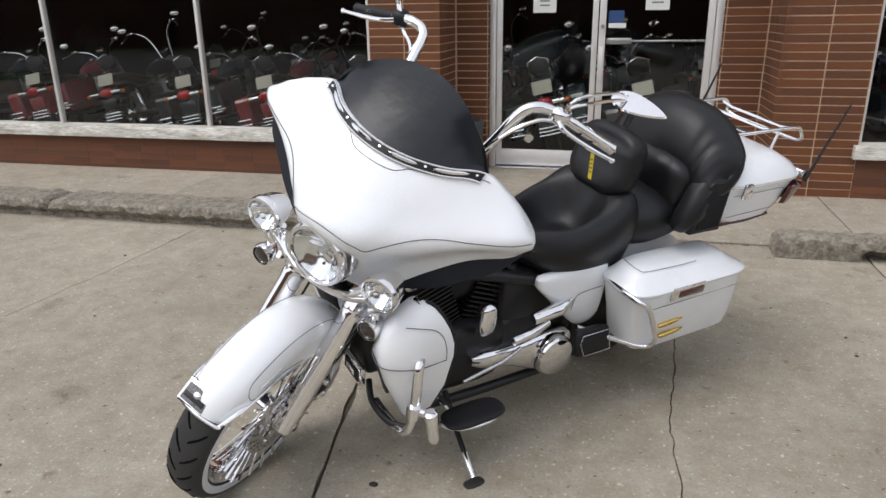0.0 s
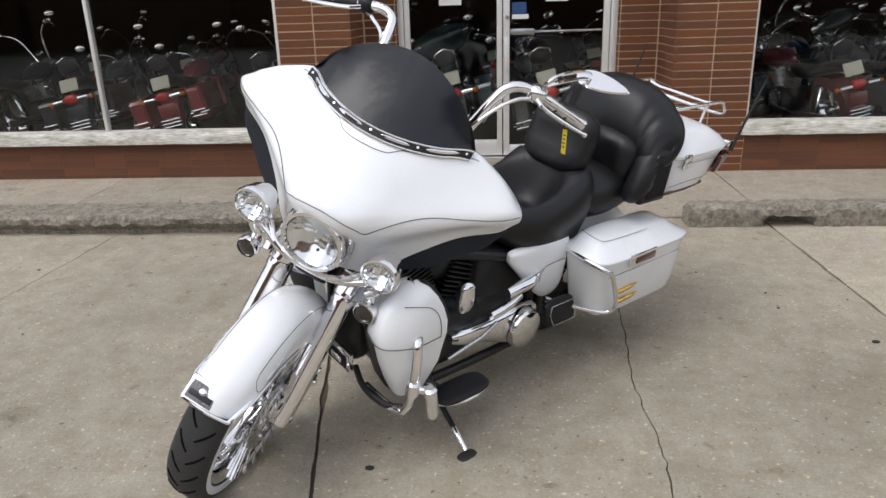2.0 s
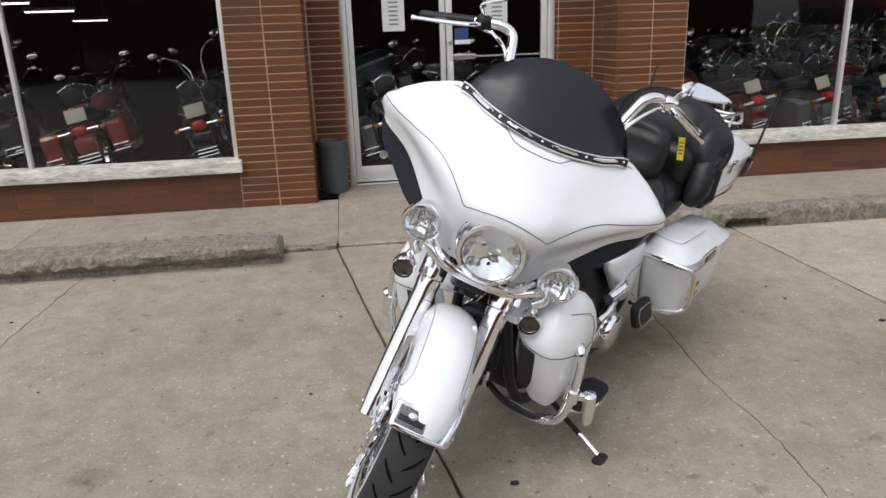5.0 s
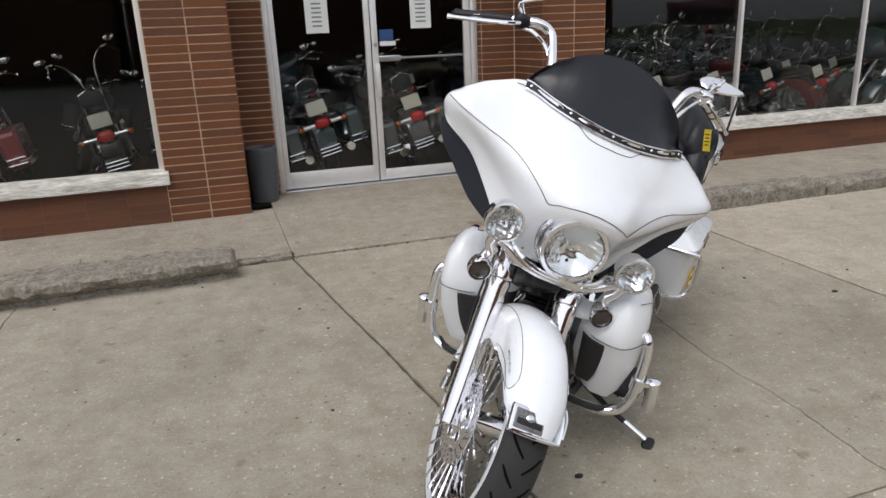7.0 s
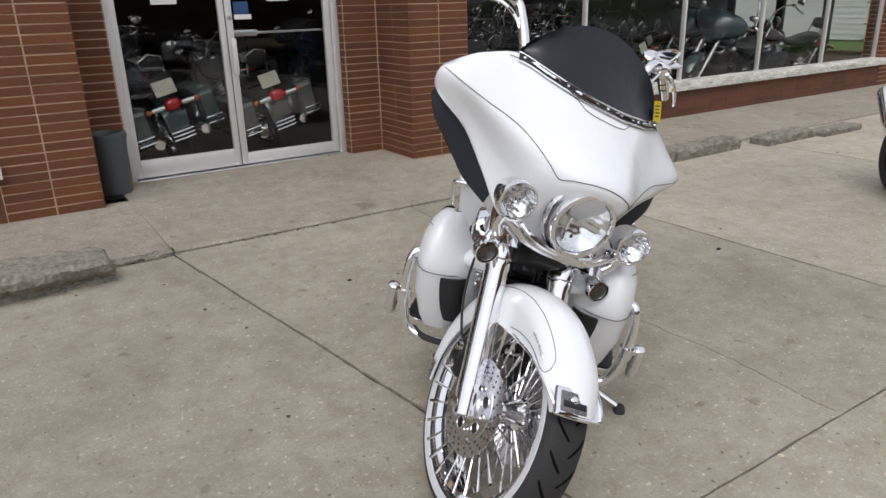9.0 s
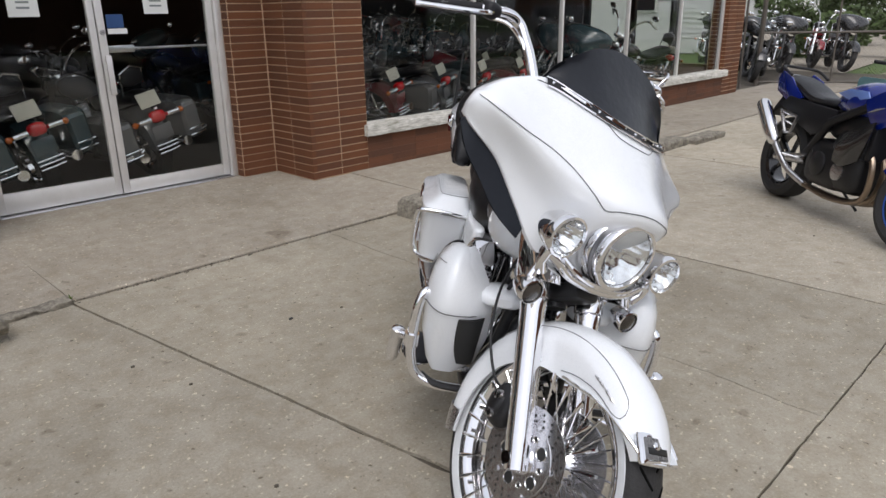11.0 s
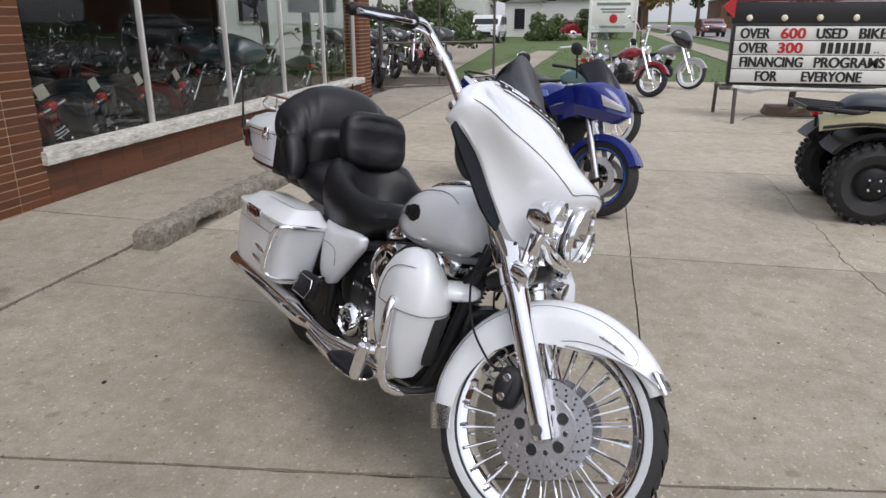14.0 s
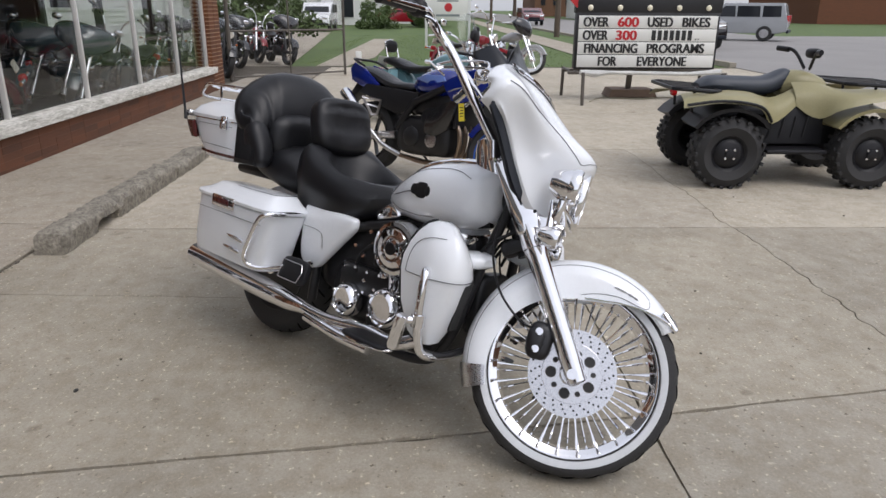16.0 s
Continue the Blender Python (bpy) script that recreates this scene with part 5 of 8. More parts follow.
cushion([(-0.17, 0.12, 0.72, 0.80, 0.5), (-0.14, 0.18, 0.70, 0.845, 0.5), (-0.03, 0.20, 0.67, 0.865, 0.5), (0.08, 0.20, 0.65, 0.86, 0.5), (0.16, 0.17, 0.65, 0.83, 0.5), (0.20, 0.12, 0.67, 0.79, 0.5)], "pillion_seat", "black leather pillion seat")
pm = Matrix.Translation((0.212, 0, 0.972)) @ Matrix.Rotation(radians(-16), 4, "Y")
pad = Shape().ball(0, 0, 0, 0.058, 0.148, 0.122, 56, 3.4)
for p in pad.v:
    deep = 0.018 * math.exp(-((p.z + 0.010) / 0.015) ** 2) * math.exp(-(p.y / 0.135) ** 4) + 0.016 * math.exp(-(p.y / 0.015) ** 2) * math.exp(-(p.z / 0.09) ** 4)
    deep += sum(0.007 * math.exp(-((p.y - c - 0.15 * p.z * math.copysign(1, c)) / 0.020) ** 2) * math.exp(-((p.z + 0.012) / 0.055) ** 2) for c in (-0.055, 0.055))
    deep += 0.009 * math.exp(-((p.z - 0.078 + 1.2 * p.y * p.y) / 0.013) ** 2) * math.exp(-(p.y / 0.11) ** 4)
    if p.x > 0:
        p.x -= deep
pad.v = [pm @ p for p in pad.v]
pad.done("rider_backrest", LEATHER, bike, "tufted black leather rider backrest")
Shape().tube([(0.17, 0, 0.74), (0.19, 0, 0.90)], 0.012).done("backrest_post", CHROME, bike)
# wraparound pillion backrest: one domed cushion whose ends reach forward beside the rider
half = curve([(-0.125, 0.0, 1.030, 0.148, 0.105), (-0.128, 0.09, 1.027, 0.144, 0.104), (-0.130, 0.16, 1.012, 0.132, 0.100), (-0.118, 0.215, 0.990, 0.115, 0.092), (-0.100, 0.250, 0.975, 0.098, 0.082), (-0.088, 0.270, 0.968, 0.078, 0.067), (-0.081, 0.281, 0.964, 0.054, 0.047), (-0.078, 0.2865, 0.962, 0.028, 0.024), (-0.077, 0.288, 0.962, 0.004, 0.004)], 5)
arc = [(x, -y, z, a, b) for x, y, z, a, b in half[:0:-1]] + half
rows = []
for k, (x, y, z, hh, th) in enumerate(arc):
    p, q = arc[max(k - 1, 0)], arc[min(k + 1, len(arc) - 1)]
    run = Vector((q[0] - p[0], q[1] - p[1], 0)).normalized()
    out = Vector((run.y, -run.x, 0))
    row = []
    for j in range(22):
        t = 2 * math.pi * j / 22
        c, n_ = math.copysign(abs(math.cos(t)) ** 0.85, math.cos(t)), math.copysign(abs(math.sin(t)) ** 0.85, math.sin(t))
        g = 1 + 0.045 * noise.noise(Vector((x * 9, y * 9, 3 + n_ * 0.8))) + 0.02 * noise.noise(Vector((x * 26, y * 26, c * 2 + n_ * 2)))
        row.append(Vector((x, y, z)) + out * th * c * g + Vector((-0.030 * n_, 0, hh * n_ * g)))
    rows.append(row)
Shape().rows(rows).done("pillion_backrest", LEATHER, bike, "large wraparound black leather pillion backrest", angle=60)
for sd in (1, -1):
    wing = Shape().ball(0, 0, 0, 0.070, 0.050, 0.110, 36, 2.6)
    for p in wing.v:
        p.x += 0.45 * -p.z + 0.006 * noise.noise(p * 22)
        p.y += 0.010 * noise.noise(p * 14) - 0.05 * abs(p.z)
    wing.done("side_bolster", LEATHER, bike, "soft black leather wing of the backrest", Matrix.Translation((-0.045, sd * 0.243, 0.862)), 60)
lumbar = Shape().ball(-0.060, 0, 0.885, 0.095, 0.205, 0.115, 40, 3.2)
for p in lumbar.v:
    p.x -= 0.012 * math.exp(-(p.y / 0.012) ** 2) * (p.x > -0.02) + 0.010 * math.exp(-((abs(p.y) - 0.10) / 0.012) ** 2) * (p.x > -0.02)
lumbar.done("lumbar_pad", LEATHER, bike, "black leather lumbar pad with stitched channels")
for sd in (1, -1):
    pod = Shape().prism([(-0.155, 0.752), (-0.155, 0.945), (-0.06, 0.945), (-0.015, 0.90), (0.012, 0.80), (0.005, 0.756)], 0.085, "y", sd * 0.246, 0.012).done("speaker_pod", BLACKPL, bike, "black speaker pod below the armrest")
    Shape().prism([(-0.135, 0.775), (-0.135, 0.925), (-0.07, 0.925), (-0.035, 0.89), (-0.012, 0.80), (-0.02, 0.775)], 0.004, "y", sd * 0.2905, 0.001).done("speaker_cloth", mat("speaker_cloth", (0.02, 0.02, 0.022), 0.9, var=0.3, fine=500, bump=0.4, spec=0.1), pod)

# ---- top box ----
def box_rows(stations, seg=36, power=5):
    """Level cross-sections: z, rear x, front x, half width."""
    rows = []
    for z, xr, xf, w in stations:
        row = []
        for k in range(seg):
            a = 2 * math.pi * k / seg
            c, s = math.cos(a), math.sin(a)
            row.append(((xr + xf) / 2 + (xf - xr) / 2 * math.copysign(abs(c) ** (2 / power), c), w * math.copysign(abs(s) ** (2 / power), s), z))
        rows.append(row)
    return rows


tp = Shape().rows(box_rows([(0.745, -0.43, -0.16, 0.265), (0.755, -0.46, -0.145, 0.283), (0.80, -0.50, -0.13, 0.292), (0.86, -0.545, -0.115, 0.302), (0.915, -0.575, -0.10, 0.308), (0.920, -0.57, -0.105, 0.304)])).done("top_box", PEARL, bike, "pearl white top box body")
Shape().rows(box_rows([(0.922, -0.570, -0.105, 0.302), (0.925, -0.588, -0.095, 0.315), (0.938, -0.590, -0.095, 0.317), (0.945, -0.583, -0.10, 0.312), (0.975, -0.55, -0.085, 0.295), (1.000, -0.50, -0.11, 0.255), (1.012, -0.45, -0.14, 0.21), (1.015, -0.38, -0.19, 0.12)])).done("top_box_lid", PEARL, bike, "domed pearl white top box lid")
Shape().rows(box_rows([(0.9195, -0.578, -0.098, 0.310), (0.9235, -0.578, -0.098, 0.310)])).done("lid_seal", CHROME, tp)
for sd in (1, -1):
    # wraparound tail lamps and latches
    t0 = [[(-0.575, 0.24, 0.90), (-0.566, 0.292, 0.90), (-0.535, 0.316, 0.90), (-0.47, 0.322, 0.90)], [(-0.560, 0.24, 0.865), (-0.550, 0.288, 0.865), (-0.52, 0.312, 0.865), (-0.47, 0.318, 0.865)], [(-0.538, 0.238, 0.825), (-0.53, 0.28, 0.825), (-0.505, 0.302, 0.825), (-0.47, 0.308, 0.825)]]
    g = patch([[(x - 0.004, y * sd + sd * 0.003, z) for x, y, z in r] for r in t0], 4, 4)
    g2 = [[p + Vector((0.012, -sd * 0.012, 0)) for p in r] for r in g]
    Shape().rows([a + b[::-1] for a, b in zip(g, g2)]).done("tail_lamp", DARKRED, tp, "dark red wraparound tail lamp")
    Shape().tube([(-0.44, sd * 0.279, 0.775), (-0.30, sd * 0.286, 0.770), (-0.12, sd * 0.280, 0.770)], 0.007, 6).done("reflector_strip", DARKRED, tp, "red reflector strip along the bottom edge")
    lt = Shape().box(-0.21, sd * 0.314, 0.915, 0.045, 0.018, 0.06, 0.006).done("latch", CHROME, tp, "chrome latch")
    Shape().box(-0.21, sd * 0.325, 0.905, 0.03, 0.008, 0.03, 0.003).done("latch_tab", CHROME, lt)
    Shape().box(-0.58, sd * 0.27, 0.93, 0.03, 0.05, 0.03, 0.006).done("corner_catch", CHROME, tp)
    Shape().tube([(-0.15, sd * 0.309, 0.90), (-0.44, sd * 0.309, 0.90), (-0.455, sd * 0.306, 0.885), (-0.445, sd * 0.296, 0.82), (-0.43, sd * 0.293, 0.81), (-0.16, sd * 0.294, 0.805)], 0.0012, 5).done("pinstripe", STRIPE, tp)
    # aerials
    Shape().tube([(-0.585, sd * 0.30, 0.90), (-0.60, sd * 0.30, 0.94)], [0.009, 0.007], 10).done("aerial_base", BLACKPL, bike)
    Shape().tube([(-0.60, sd * 0.30, 0.94), (-0.65, sd * 0.302, 1.07), (-0.700, sd * 0.305, 1.21)], [0.0065, 0.0055, 0.0035], 6).done("aerial", BLACKPL, bike, "thin dark whip aerial")
rk = Shape()
rk.tube(curve([(-0.14, -0.15, 1.015), (-0.15, -0.155, 1.045), (-0.20, -0.165, 1.055), (-0.45, -0.18, 1.062), (-0.60, -0.185, 1.062), (-0.645, -0.18, 1.045), (-0.665, -0.17, 1.00), (-0.667, 0, 0.995), (-0.665, 0.17, 1.00), (-0.645, 0.18, 1.045), (-0.60, 0.185, 1.062), (-0.45, 0.18, 1.062), (-0.20, 0.165, 1.055), (-0.15, 0.155, 1.045), (-0.14, 0.15, 1.015)], 5), 0.0075, 10)
rk.v = [p + Vector((0, 0, 0.018)) for p in rk.v]
rk.done("luggage_rack", CHROME, bike, "chrome luggage rack on the top box lid")
for x in (-0.25, -0.37, -0.49, -0.60):
    Shape().tube([(x, -0.172, 1.073), (x, -0.12, 1.063), (x, 0.12, 1.063), (x, 0.172, 1.073)], 0.006, 8).done("rack_bar", CHROME, bike)
for x, y in ((-0.5, 0.18), (-0.5, -0.18), (-0.22, 0.167), (-0.22, -0.167)):
    Shape().tube([(x, y, 1.073), (x, y * 0.95, 0.99)], 0.006, 8).done("rack_foot", CHROME, bike)

# ---- saddlebags ----
for sd in (1, -1):
    def bag_rows(st, power=6):
        rows = []
        for z, xr, xf, yi, yo in st:
            row = []
            for k in range(32):
                a = 2 * math.pi * k / 32
                c, s = math.cos(a), math.sin(a)
                row.append(((xr + xf) / 2 + (xf - xr) / 2 * math.copysign(abs(c) ** (2 / power), c), sd * ((yi + yo) / 2 + (yo - yi) / 2 * math.copysign(abs(s) ** (2 / power), s)), z))
            rows.append(row)
        return rows
    bag = Shape().rows(bag_rows([(0.338, -0.28, 0.20, 0.20, 0.345), (0.346, -0.308, 0.225, 0.185, 0.360), (0.40, -0.306, 0.245, 0.18, 0.370), (0.50, -0.296, 0.275, 0.175, 0.377), (0.590, -0.282, 0.305, 0.17, 0.380), (0.594, -0.278, 0.30, 0.175, 0.376)])).done("saddlebag", PEARL, bike, "pearl white hard saddlebag")
    lid = Shape().rows(bag_rows([(0.597, -0.280, 0.302, 0.175, 0.378), (0.600, -0.290, 0.312, 0.165, 0.388), (0.612, -0.292, 0.314, 0.163, 0.390), (0.620, -0.285, 0.308, 0.168, 0.384), (0.634, -0.245, 0.285, 0.18, 0.355), (0.655, -0.205, 0.262, 0.19, 0.335), (0.664, -0.19, 0.25, 0.198, 0.325), (0.667, -0.15, 0.21, 0.22, 0.30)])).done("saddlebag_lid", PEARL, bag, "white saddlebag lid with raised panel")
    lip = [(0.235, 0.205), (0.245, 0.25), (0.245, 0.30), (0.225, 0.317), (0.10, 0.325), (-0.02, 0.327)]
    Shape().tube(curve([(x, sd * y, 0.668 if i not in (0,) else 0.668) for i, (x, y) in enumerate(lip)], 4), 0.0012, 5).done("pinstripe", STRIPE, bag)
    Shape().tube([(0.25, sd * 0.380, 0.545), (0.10, sd * 0.380, 0.545), (-0.26, sd * 0.376, 0.545)], 0.0012, 5).done("pinstripe", STRIPE, bag)
    rfx = 0.06 if sd > 0 else -0.03
    rf = Shape().box(rfx, sd * 0.386, 0.592, 0.175, 0.014, 0.050, 0.006).done("reflector_frame", CHROME, bag, "chrome frame with dark red reflector on the saddlebag")
    Shape().box(rfx - 0.012, sd * 0.394, 0.592, 0.125, 0.006, 0.026, 0.002).done("reflector", DARKRED, rf)
    for z, dx in ((0.455, 0.0), (0.405, -0.02)):
        x = (0.10 if sd > 0 else 0.075) + dx
        Shape().tube([(x + 0.055, sd * 0.376, z), (x + 0.05, sd * 0.378, z), (x - 0.01, sd * 0.379, z + 0.004), (x - 0.045, sd * 0.379, z + 0.007), (x - 0.07, sd * 0.379, z + 0.009)], [0.006, 0.0095, 0.0095, 0.0065, 0.001], 10).done("bullet_trim", GOLD if sd > 0 else CHROME, bag, "bullet-shaped metal trim")
    # guard rail
    rail = Shape()
    rail.tube(curve([(0.30, sd * 0.20, 0.60), (0.315, sd * 0.30, 0.605), (0.305, sd * 0.385, 0.60), (0.27, sd * 0.402, 0.575), (0.225, sd * 0.402, 0.50), (0.185, sd * 0.398, 0.425), (0.175, sd * 0.385, 0.385), (0.20, sd * 0.36, 0.365), (0.27, sd * 0.30, 0.375), (0.42, sd * 0.235, 0.43)], 6), 0.010, 10)
    rail.done("bag_guard", CHROME, bike, "chrome guard rail round the saddlebag")
    # side cover
    Shape().rows(smooth_loft([(0.272, 0.012, 0.45, 0.640, 0.5), (0.285, 0.03, 0.410, 0.655, 0.5), (0.33, 0.036, 0.388, 0.656, 0.55), (0.385, 0.036, 0.400, 0.653, 0.55), (0.45, 0.032, 0.458, 0.648, 0.6), (0.52, 0.028, 0.528, 0.644, 0.6), (0.575, 0.022, 0.582, 0.640, 0.6), (0.592, 0.008, 0.603, 0.630, 0.5)], 4, 18, 3.0), m=Matrix.Translation((0, sd * 0.168, 0))).done("side_cover", PEARL, bike, "pearl white side cover")
    Shape().tube(curve([(0.30, sd * 0.203, 0.56), (0.38, sd * 0.207, 0.560), (0.425, sd * 0.206, 0.545), (0.435, sd * 0.204, 0.49)], 5), 0.0012, 5).done("pinstripe", STRIPE, bike)
    # pillion footboard
    Shape().ball(0.37, sd * 0.275, 0.385, 0.085, 0.018, 0.052, 20, 4, m=Matrix.Translation((0.37, sd * 0.275, 0.385)) @ Matrix.Rotation(radians(sd * 18), 4, "X") @ Matrix.Translation((-0.37, -sd * 0.275, -0.385))).done("pillion_footboard", BLACKPL, bike, "black pillion footboard folded up")
    Shape().tube([(0.37 + 0.070 * a, sd * (0.296 - 0.33 * 0.040 * b), 0.385 + 0.040 * b) for a, b in ((-1, -0.9), (0.8, -0.9), (1, 0.2), (0.8, 0.9), (-1, 0.9), (-1, -0.9))], 0.002, 6).done("footboard_outline", DULLCHROME, bike)
    # exhaust
    if sd > 0:
        continue
    ex = Shape()
    ex.tube([(-0.325, sd * 0.327, 0.302), (-0.32, sd * 0.327, 0.302), (-0.10, sd * 0.318, 0.290), (0.25, sd * 0.295, 0.268), (0.38, sd * 0.285, 0.260), (0.46, sd * 0.275, 0.256)], [0.040, 0.047, 0.047, 0.045, 0.038, 0.026], 20)
    ex.done("muffler", CHROME, bike, "long chrome muffler")
    Shape().lathe([(0.0, 0.0), (0.036, 0.0)], 20, turn_to((-0.3265, sd * 0.327, 0.302), (-1, 0, 0))).done("muffler_mouth", INK, bike)
    Shape().tube(curve([(0.44, -0.277, 0.257), (0.60, -0.265, 0.245), (0.80, -0.245, 0.262), (0.95, -0.24, 0.262), (1.05, -0.20, 0.32), (1.08, -0.13, 0.45), (1.02, -0.09, 0.55)], 6), 0.026, 14).done("exhaust_pipe", CHROME, bike, "chrome exhaust pipe with heat shield")
    Shape().tube(curve([(0.50, -0.29, 0.235), (0.70, -0.285, 0.215), (0.86, -0.275, 0.212)], 5), 0.022, 12).done("heat_shield", CHROME, bike)

# ---- rear wheel and fender ----
wheel("rear_wheel", bike, Matrix.Translation((0.0, -0.05, 0.318)), 0.318, 0.15, 0.205, 0, ENGINE, False, (), "black rear tyre")
Shape().lathe([(0.02, -0.04), (0.16, -0.035), (0.19, -0.02), (0.19, 0.02), (0.16, 0.035), (0.02, 0.04)], 40, Matrix.Translation((0.0, -0.05, 0.318)) @ Matrix.Rotation(radians(-90), 4, "X")).done("rear_wheel_disc", ENGINE, bike, "dark cast rear wheel centre")
rows = []
for a in range(20, 181, 10):
    c, s = math.cos(radians(a)), math.sin(radians(a))
    rows.append([(0.02 + r * c, y, 0.318 + r * s) for r, y in ((0.26, -0.105), (0.33, -0.105), (0.362, -0.085), (0.375, 0), (0.362, 0.085), (0.33, 0.105), (0.26, 0.105), (0.33, 0.095), (0.355, 0.075), (0.365, 0), (0.355, -0.075), (0.33, -0.095))])
Shape().rows(rows).done("rear_fender", PEARL, bike, "pearl white rear fender")
Shape().box(-0.20, 0, 0.715, 0.30, 0.30, 0.05, 0.02).done("top_box_bracket", ENGINE, bike, "dark bracket under the top box")

# ---- engine ----
Shape().ball(0.83, 0, 0.33, 0.22, 0.145, 0.145, 24, 4).done("crankcase", ENGINE, bike, "black engine crankcase")
Shape().ball(0.56, 0, 0.34, 0.15, 0.14, 0.13, 24, 4).done("gearbox", ENGINE, bike, "black gearbox housing")
for x, tilt in ((0.90, 22), (0.76, -22)):
    cm = Matrix.Translation((x, -0.01, 0.43)) @ Matrix.Rotation(radians(tilt), 4, "Y")
    cyl = Shape().lathe([(0.062, 0), (0.062, 0.26)], 24, cm, True).done("cylinder", ENGINE, bike, "black finned cylinder")
    for k in range(12):
        z = 0.015 + 0.0185 * k
        Shape().box(0, 0, z, 0.17, 0.185, 0.006, 0.0, m=cm).done("cooling_fin", ENGINE, cyl)
    Shape().ball(0, 0, 0.265, 0.085, 0.095, 0.045, 18, 4, m=cm).done("rocker_cover", CHROME, cyl, "chrome rocker cover")
am = turn_to((0.845, -0.150, 0.582), (0.08, -1, 0.02)) @ Matrix.Diagonal((1.12, 1.12, 1.25, 1))
ac = Shape().lathe([(0.088, 0.0), (0.090, 0.035), (0.086, 0.05), (0.074, 0.055), (0.071, 0.050), (0.066, 0.050), (0.062, 0.056), (0.045, 0.058), (0.042, 0.052), (0.036, 0.052), (0.032, 0.060), (0.0, 0.066)], 40, am).done("air_cleaner", CHROME, bike, "round chrome air cleaner cover")
Shape().lathe([(0.0665, 0.0508), (0.0705, 0.0508)], 36, am).done("air_cleaner_groove", ENGINE, ac)
Shape().lathe([(0.0, 0.068), (0.02, 0.067), (0.022, 0.06)], 20, am).done("air_cleaner_badge", BADGE, ac)
for (x, y, z, r, d) in ((0.815, -0.150, 0.345, 0.078, 0.06), (0.590, -0.150, 0.318, 0.068, 0.055)):
    mm = turn_to((x, y, z), (0, -1, 0))
    cv = Shape().lathe([(r, 0), (r * 1.02, d * 0.5), (r * 0.9, d * 0.85), (r * 0.75, d), (r * 0.7, d * 0.85), (r * 0.3, d * 0.8), (0.0, d * 0.85)], 32, mm).done("engine_cover", CHROME, bike, "round chrome engine cover")
    for k in range(5):
        a = 2 * math.pi * k / 5
        Shape().lathe([(0, d + 0.006), (0.006, d + 0.005), (0.007, d * 0.8)], 8, mm @ Matrix.Translation((r * 0.84 * math.cos(a), r * 0.84 * math.sin(a), 0))).done("cover_bolt", CHROME, cv)
for k in range(4):
    Shape().tube([(0.865 - 0.02 * k, -0.15, 0.40), (0.90 - 0.055 * k, -0.125, 0.66)], 0.009, 8).done("pushrod_tube", CHROME, bike)
for k in range(9):
    r = random.Random(k + 50)
    Shape().ball(0.60 + 0.05 * k, -0.135, 0.43 + r.uniform(-0.05, 0.07), r.uniform(0.012, 0.03), 0.02, r.uniform(0.010, 0.022), 12, 3).done("engine_fitting", CHROME if k % 2 else ENGINE, bike)
# right: gear case with bolts, pushrod tubes and small fittings
gc = Shape().box(0.70, -0.128, 0.405, 0.40, 0.05, 0.115, 0.018).done("gear_case", ENGINE, bike, "black gear case with chrome bolts")
for x, z in ((0.53, 0.445), (0.60, 0.452), (0.67, 0.447), (0.74, 0.452), (0.81, 0.447), (0.88, 0.440), (0.54, 0.370), (0.66, 0.365), (0.72, 0.390), (0.885, 0.375)):
    Shape().lathe([(0.0, 0.009), (0.006, 0.009), (0.0075, 0.006), (0.0075, 0.0)], 8, turn_to((x, -0.152, z), (0, -1, 0))).done("bolt", CHROME, gc)
for x0, x1 in ((0.80, 0.745), (0.825, 0.775), (0.845, 0.885), (0.87, 0.915)):
    Shape().tube([(x0, -0.125, 0.44), (x0 * 0.92 + x1 * 0.08, -0.124, 0.455), (x1, -0.105, 0.66)], [0.013, 0.009, 0.008], 10).done("pushrod_tube", CHROME, gc)
for x, z, r in ((0.56, 0.53, 0.010), (0.61, 0.50, 0.012), (0.66, 0.555, 0.009), (0.70, 0.49, 0.011), (0.64, 0.60, 0.010)):
    Shape().lathe([(0.0, 0.014), (r * 0.8, 0.014), (r, 0.009), (r, 0.0)], 8, turn_to((x, -0.128, z), (0.2, -1, 0.15))).done("fitting", CHROME, gc)
Shape().tube(curve([(0.57, -0.13, 0.40), (0.60, -0.145, 0.50), (0.68, -0.14, 0.565), (0.76, -0.13, 0.60)], 5), 0.007, 8).done("oil_line", BLACKPL, gc)
# left: primary cover, horn, shift linkage
Shape().rows(smooth_loft([(0.37, 0.02, 0.26, 0.35, 0.5), (0.41, 0.04, 0.225, 0.385, 0.5), (0.52, 0.045, 0.225, 0.390, 0.5), (0.66, 0.042, 0.285, 0.378, 0.5), (0.78, 0.034, 0.310, 0.375, 0.5), (0.82, 0.018, 0.325, 0.36, 0.5)], 4, 20, 3.2), m=Matrix.Translation((0, 0.155, 0))).done("primary_cover", CHROME, bike, "polished chrome primary cover")
mm = turn_to((0.480, 0.185, 0.305), (0, 1, 0))
Shape().lathe([(0.082, 0.0), (0.083, 0.03), (0.074, 0.044), (0.05, 0.050), (0.0, 0.052)], 36, mm).done("clutch_cover", CHROME, bike, "round chrome clutch cover")
Shape().ball(0.785, 0.165, 0.515, 0.036, 0.028, 0.062, 20, 3).done("horn_cover", CHROME, bike, "chrome horn cover")
Shape().tube([(0.66, 0.225, 0.40), (0.74, 0.235, 0.370), (0.90, 0.24, 0.340)], 0.007, 10).done("shift_rod", DULLCHROME, bike)
